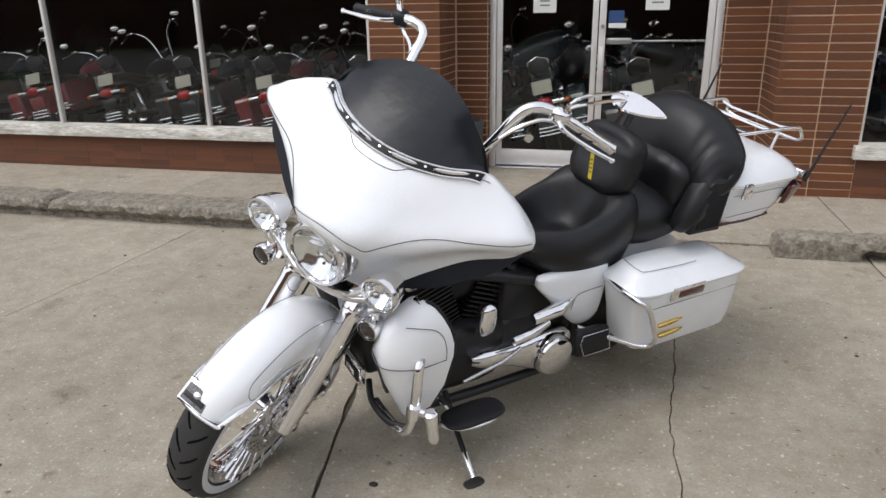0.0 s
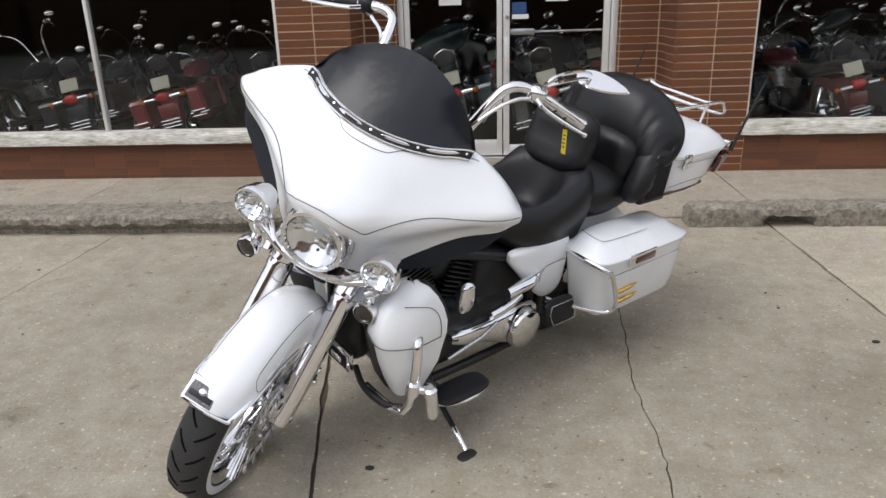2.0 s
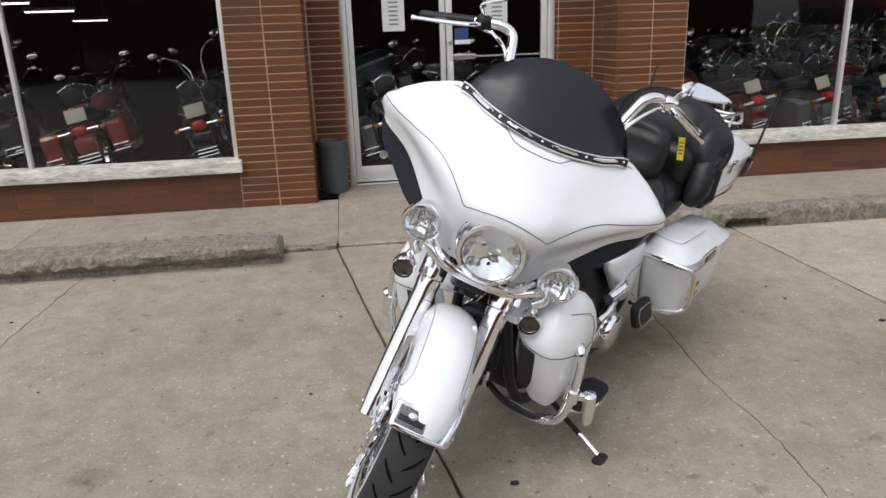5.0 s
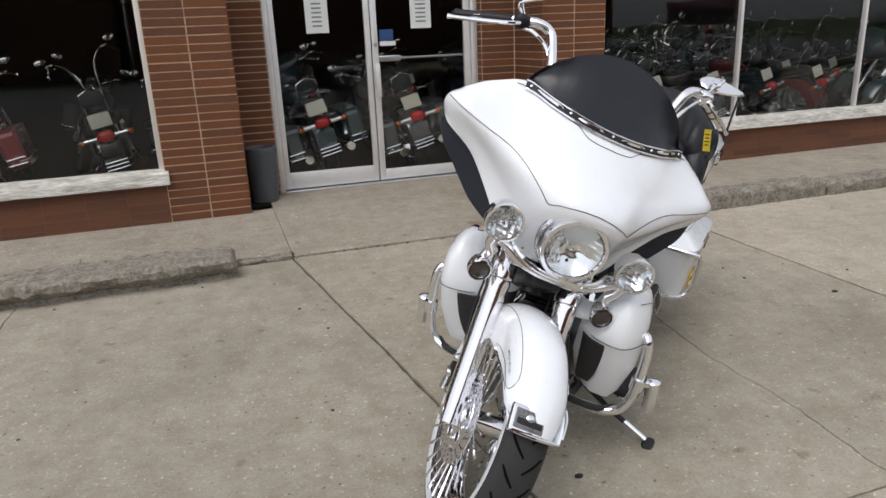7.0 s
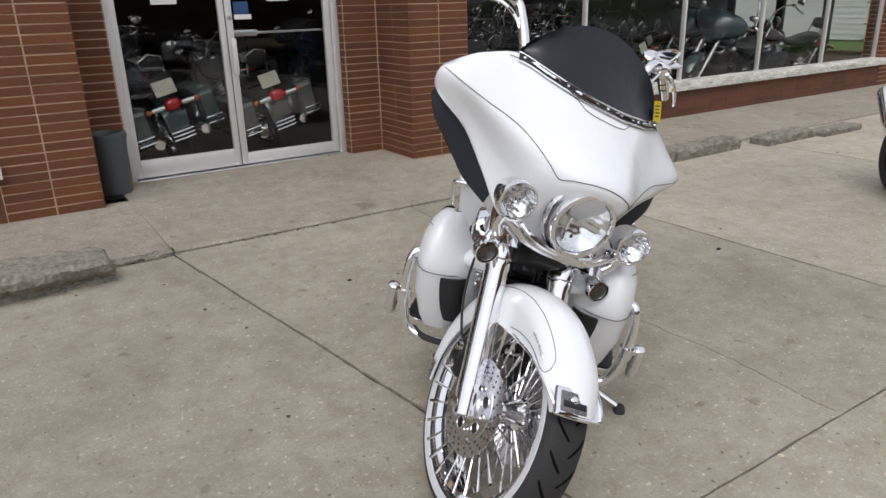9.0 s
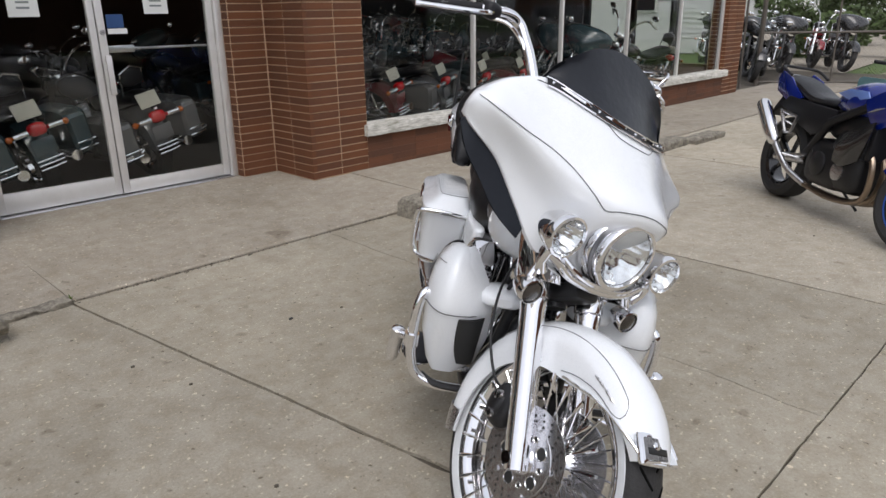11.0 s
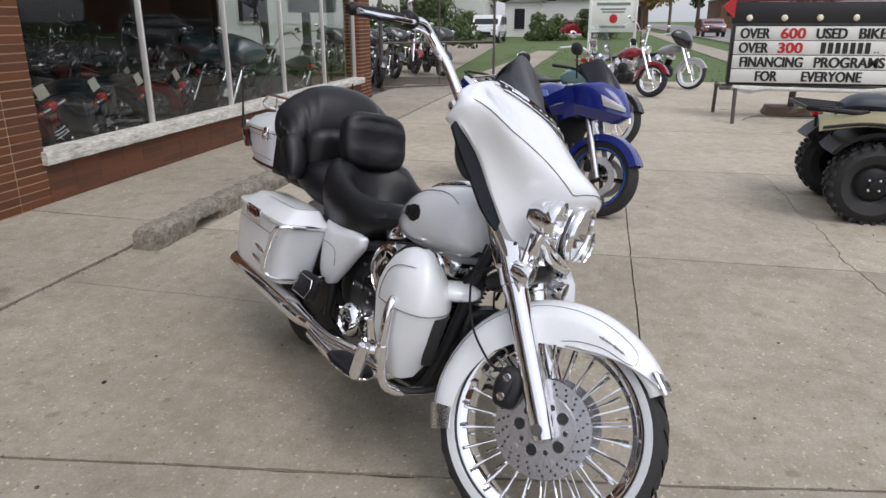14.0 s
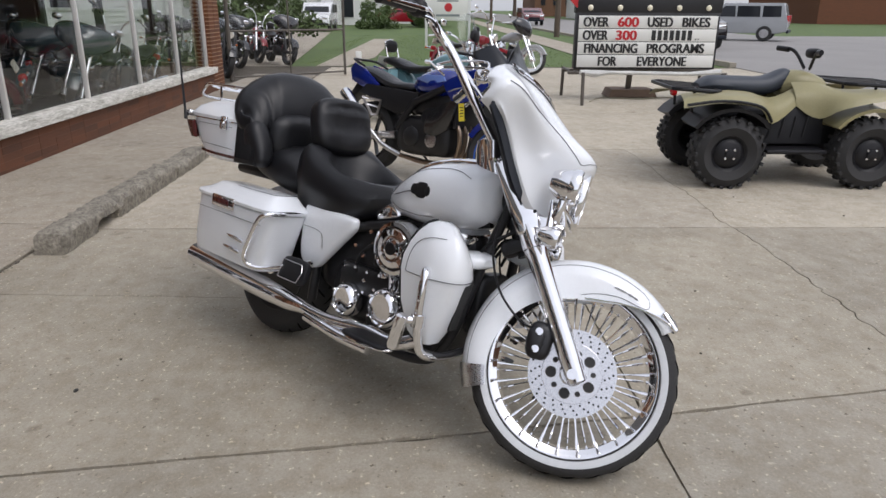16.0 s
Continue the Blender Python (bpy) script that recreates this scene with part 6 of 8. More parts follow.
Shape().tube(curve([(0.545, 0.21, 0.47), (0.62, 0.225, 0.455), (0.70, 0.225, 0.44)], 4), 0.018, 12).done("frame_cover", CHROME, bike)
Shape().tube([(0.44, 0.20, 0.535), (0.52, 0.225, 0.525), (0.62, 0.215, 0.505)], [0.012, 0.026, 0.022], 14).done("frame_cover", CHROME, bike, "chrome frame cover")
# frame tubes
for sd in (1, -1):
    Shape().tube(curve([(1.22, sd * 0.03, 0.86), (1.17, sd * 0.09, 0.60), (1.10, sd * 0.13, 0.30), (0.95, sd * 0.15, 0.195), (0.40, sd * 0.15, 0.195)], 6), 0.018, 10).done("frame_tube", ENGINE, bike)
    Shape().tube([(1.15, sd * 0.05, 0.74), (0.62, sd * 0.13, 0.62), (0.36, sd * 0.15, 0.55), (0.34, sd * 0.15, 0.25)], 0.02, 10).done("frame_tube", ENGINE, bike)
    # footboard
    fb = Shape().ball(0.905, sd * 0.325, 0.275, 0.116, 0.052, 0.012, 26, 3.2).done("footboard", BLACKPL, bike, "black rubber footboard with chrome edge")
    Shape().tube([(0.905 + 0.118 * math.cos(t / 24 * 2 * math.pi), sd * 0.325 + 0.054 * math.sin(t / 24 * 2 * math.pi), 0.269) for t in range(25)], 0.005, 6).done("footboard_edge", CHROME, fb)
    Shape().tube([(0.95, sd * 0.14, 0.24), (0.94, sd * 0.29, 0.245)], 0.012, 8).done("footboard_arm", CHROME, fb)
Shape().ball(0.50, 0, 0.47, 0.19, 0.125, 0.17, 24, 5).done("oil_tank", ENGINE, bike, "black oil tank and battery box behind the engine")
Shape().ball(0.90, 0.0, 0.62, 0.20, 0.075, 0.10, 16, 3).done("carburettor_body", ENGINE, bike)
Shape().ball(1.145, 0, 0.44, 0.035, 0.085, 0.115, 18, 5).done("oil_cooler", ENGINE, bike, "black oil cooler in front of the engine")
oc = Shape().box(1.20, 0.03, 0.345, 0.02, 0.13, 0.075, 0.006, m=Matrix.Identity(4)).done("cooler_cover", CHROME, bike, "chrome cover with dark centre")
Shape().box(1.212, 0.03, 0.345, 0.006, 0.10, 0.045, 0.003).done("cooler_opening", INK, oc)
Shape().box(1.217, 0.03, 0.345, 0.004, 0.06, 0.022, 0.002).done("cooler_badge", CHROME, oc)

# ---- lower fairings with crash bars and pegs ----
for sd in (1, -1):
    st = [  # z, and plan outline: inner front, front, outer front, outer, outer rear
        (0.325, [(1.130, 0.215), (1.145, 0.228), (1.150, 0.268), (1.140, 0.290), (1.100, 0.295)]),
        (0.36, [(1.138, 0.180), (1.160, 0.218), (1.166, 0.280), (1.145, 0.312), (1.075, 0.316)]),
        (0.46, [(1.168, 0.162), (1.203, 0.215), (1.214, 0.298), (1.155, 0.342), (1.050, 0.341)]),
        (0.555, [(1.194, 0.170), (1.234, 0.218), (1.244, 0.304), (1.165, 0.348), (1.034, 0.343)]),
        (0.565, [(1.200, 0.172), (1.240, 0.220), (1.246, 0.305), (1.165, 0.350), (1.032, 0.344)]),
        (0.61, [(1.200, 0.178), (1.238, 0.232), (1.246, 0.304), (1.165, 0.349), (1.034, 0.342)]),
        (0.66, [(1.188, 0.203), (1.225, 0.246), (1.236, 0.302), (1.155, 0.342), (1.050, 0.334)]),
        (0.70, [(1.170, 0.228), (1.203, 0.257), (1.212, 0.294), (1.145, 0.327), (1.072, 0.322)]),
        (0.727, [(1.155, 0.243), (1.176, 0.260), (1.178, 0.284), (1.138, 0.306), (1.092, 0.303)]),
        (0.738, [(1.138, 0.260), (1.150, 0.268), (1.150, 0.278), (1.133, 0.287), (1.113, 0.286)])]
    rows = []
    for z, pl in st:
        fr = curve([(*p, 0) for p in pl], 5)
        bk = [(x - 0.022 * (1 - i / len(fr)), y - 0.020, 0) for i, (x, y, q) in enumerate(fr)][::-1]
        rows.append([(x, sd * y, z) for x, y, q in fr + bk])
    lf = Shape().rows(rows).done("lower_fairing", PEARL, bike, "pearl white lower fairing round the crash bar")
    Shape().tube([(x, sd * (y + 0.0), z) for x, y, z in [(*p[:2], 0.560) for p in curve([(1.204, 0.182, 0), (1.2445, 0.2275, 0), (1.2505, 0.3065, 0), (1.165, 0.3505, 0), (1.06, 0.3465, 0)], 6)]], 0.0016, 5).done("seam", STRIPE, lf)
    Shape().tube(curve([(1.06, sd * 0.3495, 0.56), (1.062, sd * 0.3475, 0.60), (1.076, sd * 0.343, 0.645), (1.105, sd * 0.3385, 0.675), (1.15, sd * 0.3345, 0.690), (1.19, sd * 0.3155, 0.692)], 6), 0.0012, 5).done("pinstripe", STRIPE, lf)
    Shape().tube(curve([(x - 0.004, sd * (y - 0.010), z) for x, y, z in ((1.113, 0.286, 0.736), (1.092, 0.303, 0.727), (1.072, 0.322, 0.70), (1.050, 0.334, 0.66), (1.034, 0.342, 0.61), (1.033, 0.343, 0.555), (1.050, 0.341, 0.46), (1.075, 0.316, 0.36), (1.10, 0.295, 0.325))], 4), 0.0085, 8).done("edge_rubber", BLACKPL, lf, "black rubber edging")
    # inner vent
    g = patch([[(xi + 0.008, sd * 0.170, z), ((xi + xf) / 2 + 0.019, sd * (0.150 + (yo - 0.15) * 0.45), z), (xf + 0.013, sd * (0.15 + (yo - 0.15) * 0.8), z), (xf + 0.0125, sd * yo, z)] for z, xi, xf, yo in ((0.375, 1.143, 1.168, 0.222), (0.42, 1.157, 1.185, 0.238), (0.48, 1.173, 1.208, 0.248), (0.540, 1.189, 1.229, 0.252), (0.547, 1.190, 1.230, 0.246))], 3, 3)
    Shape().rows([a + [p + Vector((-0.012, 0, 0)) for p in a][::-1] for a in g]).done("vent_screen", INK, lf, "black vent opening")
    Shape().rows(smooth_loft([(1.10, 0.03, 0.600, 0.632, 0.5), (1.16, 0.065, 0.590, 0.645, 0.5), (1.21, 0.062, 0.592, 0.640, 0.5), (1.235, 0.03, 0.605, 0.630, 0.5)], 4, 16, 3), m=Matrix.Translation((0, sd * 0.135, 0))).done("fairing_bridge", PEARL, lf)
    Shape().tube(curve([(1.17, sd * 0.08, 0.315), (1.20, sd * 0.17, 0.305), (1.19, sd * 0.27, 0.30), (1.16, sd * 0.32, 0.31)], 5), 0.011, 8).done("crash_bar", ENGINE, bike, "black lower bar of the crash guard")
    Shape().tube(curve([(1.13, sd * 0.325, 0.575), (1.150, sd * 0.346, 0.583), (1.163, sd * 0.362, 0.572), (1.168, sd * 0.371, 0.53), (1.168, sd * 0.371, 0.45), (1.168, sd * 0.362, 0.37), (1.170, sd * 0.335, 0.312), (1.180, sd * 0.27, 0.292), (1.185, sd * 0.16, 0.296)], 6), 0.0155, 14).done("crash_bar", CHROME, bike, "chrome crash bar round the lower fairing")
    pg = Shape().tube([(1.168, sd * 0.369, 0.405), (1.168, sd * 0.371, 0.445)], 0.023, 14).done("peg_clamp", CHROME, bike)
    Shape().tube([(1.165, sd * 0.372, 0.425), (1.145, sd * 0.398, 0.424), (1.135, sd * 0.412, 0.420)], 0.0135, 12).done("peg_arm", CHROME, pg)
    Shape().tube([(1.138, sd * 0.413, 0.442), (1.137, sd * 0.413, 0.436), (1.118, sd * 0.418, 0.335), (1.115, sd * 0.419, 0.322)], [0.012, 0.021, 0.021, 0.014], 16).done("highway_peg", CHROME, pg, "chrome highway peg")

# kickstand
ks = Shape().tube([(0.90, 0.13, 0.215), (0.93, 0.26, 0.155), (0.965, 0.42, 0.098)], [0.012, 0.010, 0.009], 10).done("kickstand", ENGINE, bike, "dark kickstand with a chrome end")
Shape().tube([(0.948, 0.34, 0.127), (0.966, 0.425, 0.097)], [0.0115, 0.0105], 10).done("kickstand_end", CHROME, ks)
Shape().ball(0.972, 0.437, 0.091, 0.038, 0.022, 0.006, 14, 3, m=Matrix.Translation((0.972, 0.437, 0.091)) @ Matrix.Rotation(radians(11.5), 4, "X") @ Matrix.Translation((-0.972, -0.437, -0.091))).done("kickstand_foot", INK, ks)

# the frame stands a little askew of the steered front
LEAN = Matrix.Translation((0.95, 0, 0.75)) @ Matrix.Rotation(radians(-2.0), 4, "Z") @ Matrix.Rotation(radians(-1.0), 4, "X") @ Matrix.Translation((-0.95, 0, -0.75))
for ob in bike.children:
    if (ob.matrix_basis.translation - STEER.translation).length > 1e-4 and ob.name.split(".")[0] not in ("kickstand", "front_wheel"):
        ob.matrix_basis = LEAN @ ob.matrix_basis


# ---- other motorcycles ----
def paint(name, rgb):
    return mat(name, rgb, 0.25, var=0.05, coat=0.7)


RED = paint("red_paint", (0.24, 0.009, 0.016))
BLUE = paint("blue_paint", (0.004, 0.016, 0.19))
TEAL = paint("dark_teal_paint", (0.035, 0.06, 0.07))
PALETEAL = paint("pale_teal_paint", (0.16, 0.30, 0.34))
SILVER = paint("silver_paint", (0.32, 0.32, 0.32))
BLACK = paint("black_paint", (0.012, 0.012, 0.014))
MAROON = paint("maroon_paint", (0.13, 0.02, 0.025))
SLATE = paint("slate_paint", (0.030, 0.034, 0.042))
# silver again, darkened for the dim light of the showroom
DIMSILVER = paint("smoke_silver_paint", (0.11, 0.11, 0.115))
PINKRED = paint("dusty_red_paint", (0.26, 0.045, 0.055))
CREAM = mat("cream_card", (0.55, 0.53, 0.44), 0.7, var=0.05)
AMBER = mat("amber_lens", (0.45, 0.10, 0.01), 0.2, coat=0.5)
CLEARSHIELD = pane_mat("clear_windshield", (0.80, 0.83, 0.84), 1.45)


def plain_wheel(name, parent, x, R, w, rim_mat, spoke=True, tyre=RUBBER, white=False, steer=None, y=0.0, rim=0.70):
    M = Matrix.Translation((x, y, R)) @ Matrix.Rotation(radians(-90), 4, "X")
    r = R * rim
    t = Shape().lathe([(r, -w * 0.36), (r + (R - r) * 0.5, -w * 0.5), (R * 0.97, -w * 0.36), (R, 0), (R * 0.97, w * 0.36), (r + (R - r) * 0.5, w * 0.5), (r, w * 0.36), (r, -w * 0.36)], 40, M).done(name, tyre, parent, m=steer)
    Shape().lathe([(r - 0.02, -w * 0.3), (r + 0.004, -w * 0.38), (r + 0.004, w * 0.38), (r - 0.02, w * 0.3), (r - 0.02, -w * 0.3)], 36, M).done("rim", rim_mat, t)
    if white:
        for sd in (-1, 1):
            Shape().lathe([(r + 0.004, sd * w * 0.42), (r + (R - r) * 0.30, sd * w * 0.49), (r + (R - r) * 0.55, sd * w * 0.505)], 40, M).done("whitewall", WHITEWALL, t)
    s = Shape().lathe([(0.0, -w * 0.55), (0.04, -w * 0.5), (0.035, 0), (0.04, w * 0.5), (0.0, w * 0.55)], 16, M)
    n = 5 if spoke == "cast" else (18 if spoke else 0)
    for k in range(n):
        a = 2 * math.pi * k / n
        s.tube([(x + 0.03 * math.cos(a), y, R + 0.03 * math.sin(a)), (x + (r - 0.01) * math.cos(a), y, R + (r - 0.01) * math.sin(a))], 0.018 if spoke == "cast" else 0.004, 6)
    s.done("spokes", rim_mat, t)
    return t


def cruiser(m, body, label, group="", bags=None, shield=False, fairing=None, white=False, apes=False, plate=True, rim=CHROME, front=None, metal=CHROME):
    """A parked cruiser; x ahead, the rear axle over the origin."""
    b = empty("cruiser_motorcycle", m, label, "motorcycle", group)
    plain_wheel("rear_wheel", b, 0, 0.32, 0.15, rim, "cast", white=white)
    st = Matrix.Translation((1.35, 0, 0.7)) @ Matrix.Rotation(radians(14), 4, Vector((-0.5, 0, 0.86))) @ Matrix.Translation((-1.35, 0, -0.7))
    plain_wheel("front_wheel", b, 1.62, 0.325, 0.12, rim, True, white=white, steer=st)
    for sd in (1, -1):
        Shape().tube([(1.62, sd * 0.10, 0.325), (1.48, sd * 0.10, 0.58), (1.30, sd * 0.10, 0.90)], [0.028, 0.030, 0.026], 10).done("fork_leg", metal, b, m=st)
        Shape().tube([(-0.35, sd * 0.22, 0.30), (0.30, sd * 0.21, 0.27), (0.42, sd * 0.20, 0.27), (0.85, sd * 0.19, 0.30)], [0.045, 0.045, 0.026, 0.026], 12).done("exhaust", CHROME, b)
        if bags:
            Shape().rows([[(x, sd * (0.315 + 0.085 * y), z) for x, y, z in ((-0.36 - q, -1, z), (0.24, -1, z), (0.27, -0.7, z), (0.27, 0.7, z), (0.24, 1, z), (-0.36 - q, 1, z), (-0.39 - q, 0.7, z), (-0.39 - q, -0.7, z))] for z, q in ((0.30, -0.06), (0.34, -0.02), (0.60, 0.0), (0.63, -0.02), (0.65, -0.09))]).done("saddlebag", bags, b)
            Shape().tube([(0.26, sd * 0.26, 0.34), (0.28, sd * 0.41, 0.36), (-0.38, sd * 0.42, 0.37), (-0.42, sd * 0.34, 0.37)], 0.010, 8).done("bag_rail", CHROME, b)
            for z in (0.345, 0.40):
                Shape().tube([(-0.395, sd * 0.245, z), (-0.405, sd * 0.32, z), (-0.395, sd * 0.395, z)], 0.009, 8).done("bag_rail", CHROME, b)
        Shape().tube(curve([(1.24, sd * 0.07, 0.92), (1.20, sd * 0.14, 1.02 + 0.2 * apes), (1.12, sd * 0.28, 1.08 + 0.26 * apes), (0.98, sd * 0.36, 1.05 + 0.22 * apes), (0.88, sd * 0.39, 1.03 + 0.2 * apes)], 5), 0.013, 8).done("handlebar", metal, b, m=st)
        Shape().ball(1.05, sd * 0.37, 1.20 + 0.2 * apes, 0.015, 0.06, 0.04, 12, 2.5).done("mirror", CHROME, b, m=st)
        Shape().ball(-0.40, sd * 0.222, 0.60, 0.022, 0.026, 0.026, 12).done("turn_signal", AMBER, b)
    rows = []
    for a in range(15, 186, 15):
        c, s = math.cos(radians(a)), math.sin(radians(a))
        rows.append([(r * c, y, 0.32 + r * s) for r, y in ((0.25, -0.10), (0.345, -0.09), (0.37, 0), (0.345, 0.09), (0.25, 0.10), (0.335, 0.08), (0.355, 0), (0.335, -0.08))])
    Shape().rows(rows).done("rear_fender", body, b)
    rows = []
    for a in range(25, 186, 16):
        c, s = math.cos(radians(a)), math.sin(radians(a))
        rows.append([(1.62 + r * c, y, 0.325 + r * s) for r, y in ((0.28, -0.075), (0.35, -0.065), (0.365, 0), (0.35, 0.065), (0.28, 0.075), (0.34, 0.06), (0.355, 0), (0.34, -0.06))])
    Shape().rows(rows).done("front_fender", front or body, b, m=st)
    Shape().rows(smooth_loft([(0.62, 0.03, 0.72, 0.76, 0.5), (0.72, 0.10, 0.70, 0.83, 0.4), (0.90, 0.155, 0.69, 0.90, 0.4), (1.08, 0.15, 0.71, 0.92, 0.45), (1.20, 0.07, 0.76, 0.88, 0.5)], 4, 18)).done("fuel_tank", body, b)
    Shape().rows(smooth_loft([(-0.22, 0.09, 0.72, 0.80, 0.5), (-0.10, 0.14, 0.70, 0.82, 0.5), (0.10, 0.15, 0.66, 0.79, 0.5), (0.30, 0.17, 0.62, 0.74, 0.5), (0.50, 0.13, 0.64, 0.73, 0.5), (0.66, 0.05, 0.68, 0.74, 0.5)], 4, 16)).done("seat", LEATHER, b)
    Shape().ball(0.80, 0, 0.34, 0.28, 0.14, 0.14, 18, 4).done("engine", ENGINE, b)
    for x, tl in ((0.92, 22), (0.74, -22)):
        cm = Matrix.Translation((x, 0, 0.44)) @ Matrix.Rotation(radians(tl), 4, "Y")
        Shape().lathe([(r, 0.03 * k + h) for k in range(7) for r, h in ((0.055, 0.0), (0.085, 0.006), (0.085, 0.014), (0.055, 0.02))], 14, cm).done("cylinder", DULLCHROME if fairing is None else ENGINE, b)
        Shape().ball(0, 0, 0.23, 0.085, 0.085, 0.045, 14, 4, m=cm).done("rocker_cover", CHROME, b)
    for sd in (1, -1):
        Shape().lathe([(0.09, 0), (0.085, 0.04), (0.0, 0.055)], 20, turn_to((0.82, sd * 0.13, 0.38 + 0.2 * (sd < 0)), (0, sd, 0))).done("engine_cover", CHROME, b)
    Shape().lathe([(0.02, -0.12), (0.07, -0.08), (0.085, 0.0), (0.075, 0.01)], 20, turn_to((1.40, 0, 0.88), (1, 0, -0.05)), True).done("headlamp", CHROME, b, m=st)
    Shape().ball(-0.385, 0, 0.610, 0.050, 0.072, 0.052, 14, 3).done("tail_lamp", REDLENS, b)
    for sd in (1, -1):
        Shape().tube([(-0.40, sd * 0.075, 0.605), (-0.408, sd * 0.082, 0.605), (-0.408, sd * 0.190, 0.605), (-0.40, sd * 0.198, 0.605)], [0.012, 0.025, 0.025, 0.012], 12).done("light_bar", CHROME, b)
        Shape().ball(1.10, sd * 0.30, 1.09 + 0.25 * apes, 0.03, 0.05, 0.018, 10, 3).done("lever_clamp", CHROME, b, m=st)
        Shape().tube([(0.02, sd * 0.17, 0.36), (-0.06, sd * 0.17, 0.60)], 0.022, 8).done("shock_absorber", CHROME, b)
    Shape().lathe([(0.0, 0.03), (0.05, 0.028), (0.055, 0.0)], 16, turn_to((1.22, 0, 1.02), (-0.5, 0, 1))).done("gauge", CHROME, b, m=st)
    Shape().lathe([(0.0, 0.02), (0.03, 0.016), (0.035, 0.0)], 12, Matrix.Translation((0.95, 0, 0.90))).done("tank_cap", CHROME, b)
    for z in (0.30, 0.335, 0.37):
        Shape().tube([(-0.405, -0.10, z), (-0.415, 0, z), (-0.405, 0.10, z)], 0.009, 8).done("fender_bar", CHROME, b)
    if plate:
        Shape().box(0, 0, 0, 0.008, 0.19, 0.13, 0.003, m=Matrix.Translation((-0.33, 0.0, 0.755)) @ Matrix.Rotation(radians(18), 4, "Y")).done("price_card", CREAM, b)
        Shape().box(-0.392, 0, 0.47, 0.010, 0.18, 0.13, 0.003).done("fender_panel", body, b)
    Shape().tube([(-0.10, -0.10, 0.74), (-0.20, -0.10, 1.00), (-0.205, 0, 1.04), (-0.20, 0.10, 1.00), (-0.10, 0.10, 0.74)], 0.010, 8).done("sissy_bar", CHROME, b)
    Shape().ball(-0.18, 0, 0.95, 0.03, 0.11, 0.08, 14, 3).done("backrest", LEATHER, b)
    if shield:
        g = [[(1.36 - 0.16 * v - 0.10 * abs(u) ** 2, 0.25 * u * (1 - 0.2 * v), 0.98 + 0.42 * v * (1 - 0.25 * u * u)) for u in (-1, -0.6, -0.2, 0.2, 0.6, 1)] for v in (0, 0.33, 0.66, 1)]
        Shape().rows(patch(g, 3, 3), around=False).done("windshield", CLEARSHIELD, b, m=st)
    if fairing:
        Shape().rows(smooth_loft([(1.12, 0.36, 1.02, 1.12, 0.5), (1.20, 0.37, 0.90, 1.22, 0.5), (1.32, 0.27, 0.85, 1.20, 0.5), (1.42, 0.12, 0.84, 1.08, 0.4), (1.45, 0.05, 0.86, 1.02, 0.4)], 4, 20, 2.6)).done("fairing", fairing, b, m=st)
    return b


def parked(x, y, heading, lean=7.0):
    return pose(x, y, 0.03 if y > 6.9 else 0.0, -lean, 0, heading)      # leaning on its stand


ROW = "motorcycles in the showroom"
kinds = [cruiser(parked(-3.62, 8.30, 95, 12), SLATE, "slate grey cruiser with saddlebags behind the shop window", ROW, SLATE),
         cruiser(parked(-2.63, 8.32, 95, 12), PINKRED, "dusty red cruiser with red saddlebags and chrome light bar", ROW, PINKRED, shield=True),
         cruiser(parked(-1.52, 8.34, 96, 12), BLACK, "black cruiser with chrome light bar in the showroom", ROW, None, apes=True),
         cruiser(parked(0.45, 8.09, 94, 13), TEAL, "dark teal cruiser with chrome bag rails behind the door", ROW, TEAL, fairing=TEAL),
         cruiser(parked(1.39, 8.06, 95, 13), DIMSILVER, "silver cruiser in dimmed paint with saddlebags and cream plate behind glass", ROW, DIMSILVER, shield=True),
         cruiser(parked(4.28, 8.20, 100, 12), MAROON, "maroon cruiser with a cream plate near the long window", ROW, None)]
spots = [(-4.70, 8.36, 96, 2), (-5.75, 8.4, 96, 1), (-6.9, 8.4, 97, 0), (-8.1, 8.45, 95, 2), (-0.85, 9.2, 93, 0),
         (-5.0, 11.3, 92, 2), (-3.6, 11.3, 90, 5), (-2.2, 11.4, 92, 4), (-0.6, 11.6, 90, 2), (0.9, 11.6, 88, 5), (2.3, 11.4, 90, 0), (3.7, 11.2, 96, 3),
         (10.2, 12.6, 95, 2), (8.1, 12.8, 96, 5), (6.9, 12.9, 95, 0)]
spots += [(5.10 + 0.74 * k, 8.28 - 0.03 * k, 105 + k, (4, 2, 5)[k]) for k in range(3)]
spots += [(8.75, 7.85, 188, 3), (10.1, 7.80, 176, 2), (9.2, 8.65, 186, 3), (10.25, 8.62, 150, 3)]
spots += [(4.15 + 0.78 * k, 9.65 - 0.05 * k, 103 + k, (3, 2, 3, 4, 3, 2, 3, 2)[k]) for k in range(8)]
spots += [(4.5 + 0.78 * k, 10.35 - 0.05 * k, 100 + 2 * k, (2, 3, 3, 2, 3, 3, 2)[k]) for k in range(7)]
spots += [(4.6 + 0.80 * k, 11.05 - 0.04 * k, 98 + k, (3, 2, 3, 3, 2, 3, 3)[k]) for k in range(7)]
for x, y, h, k in spots:
    copy_thing(kinds[k], parked(x, y, h + 180 * (y > 11 and k == 4), 11))

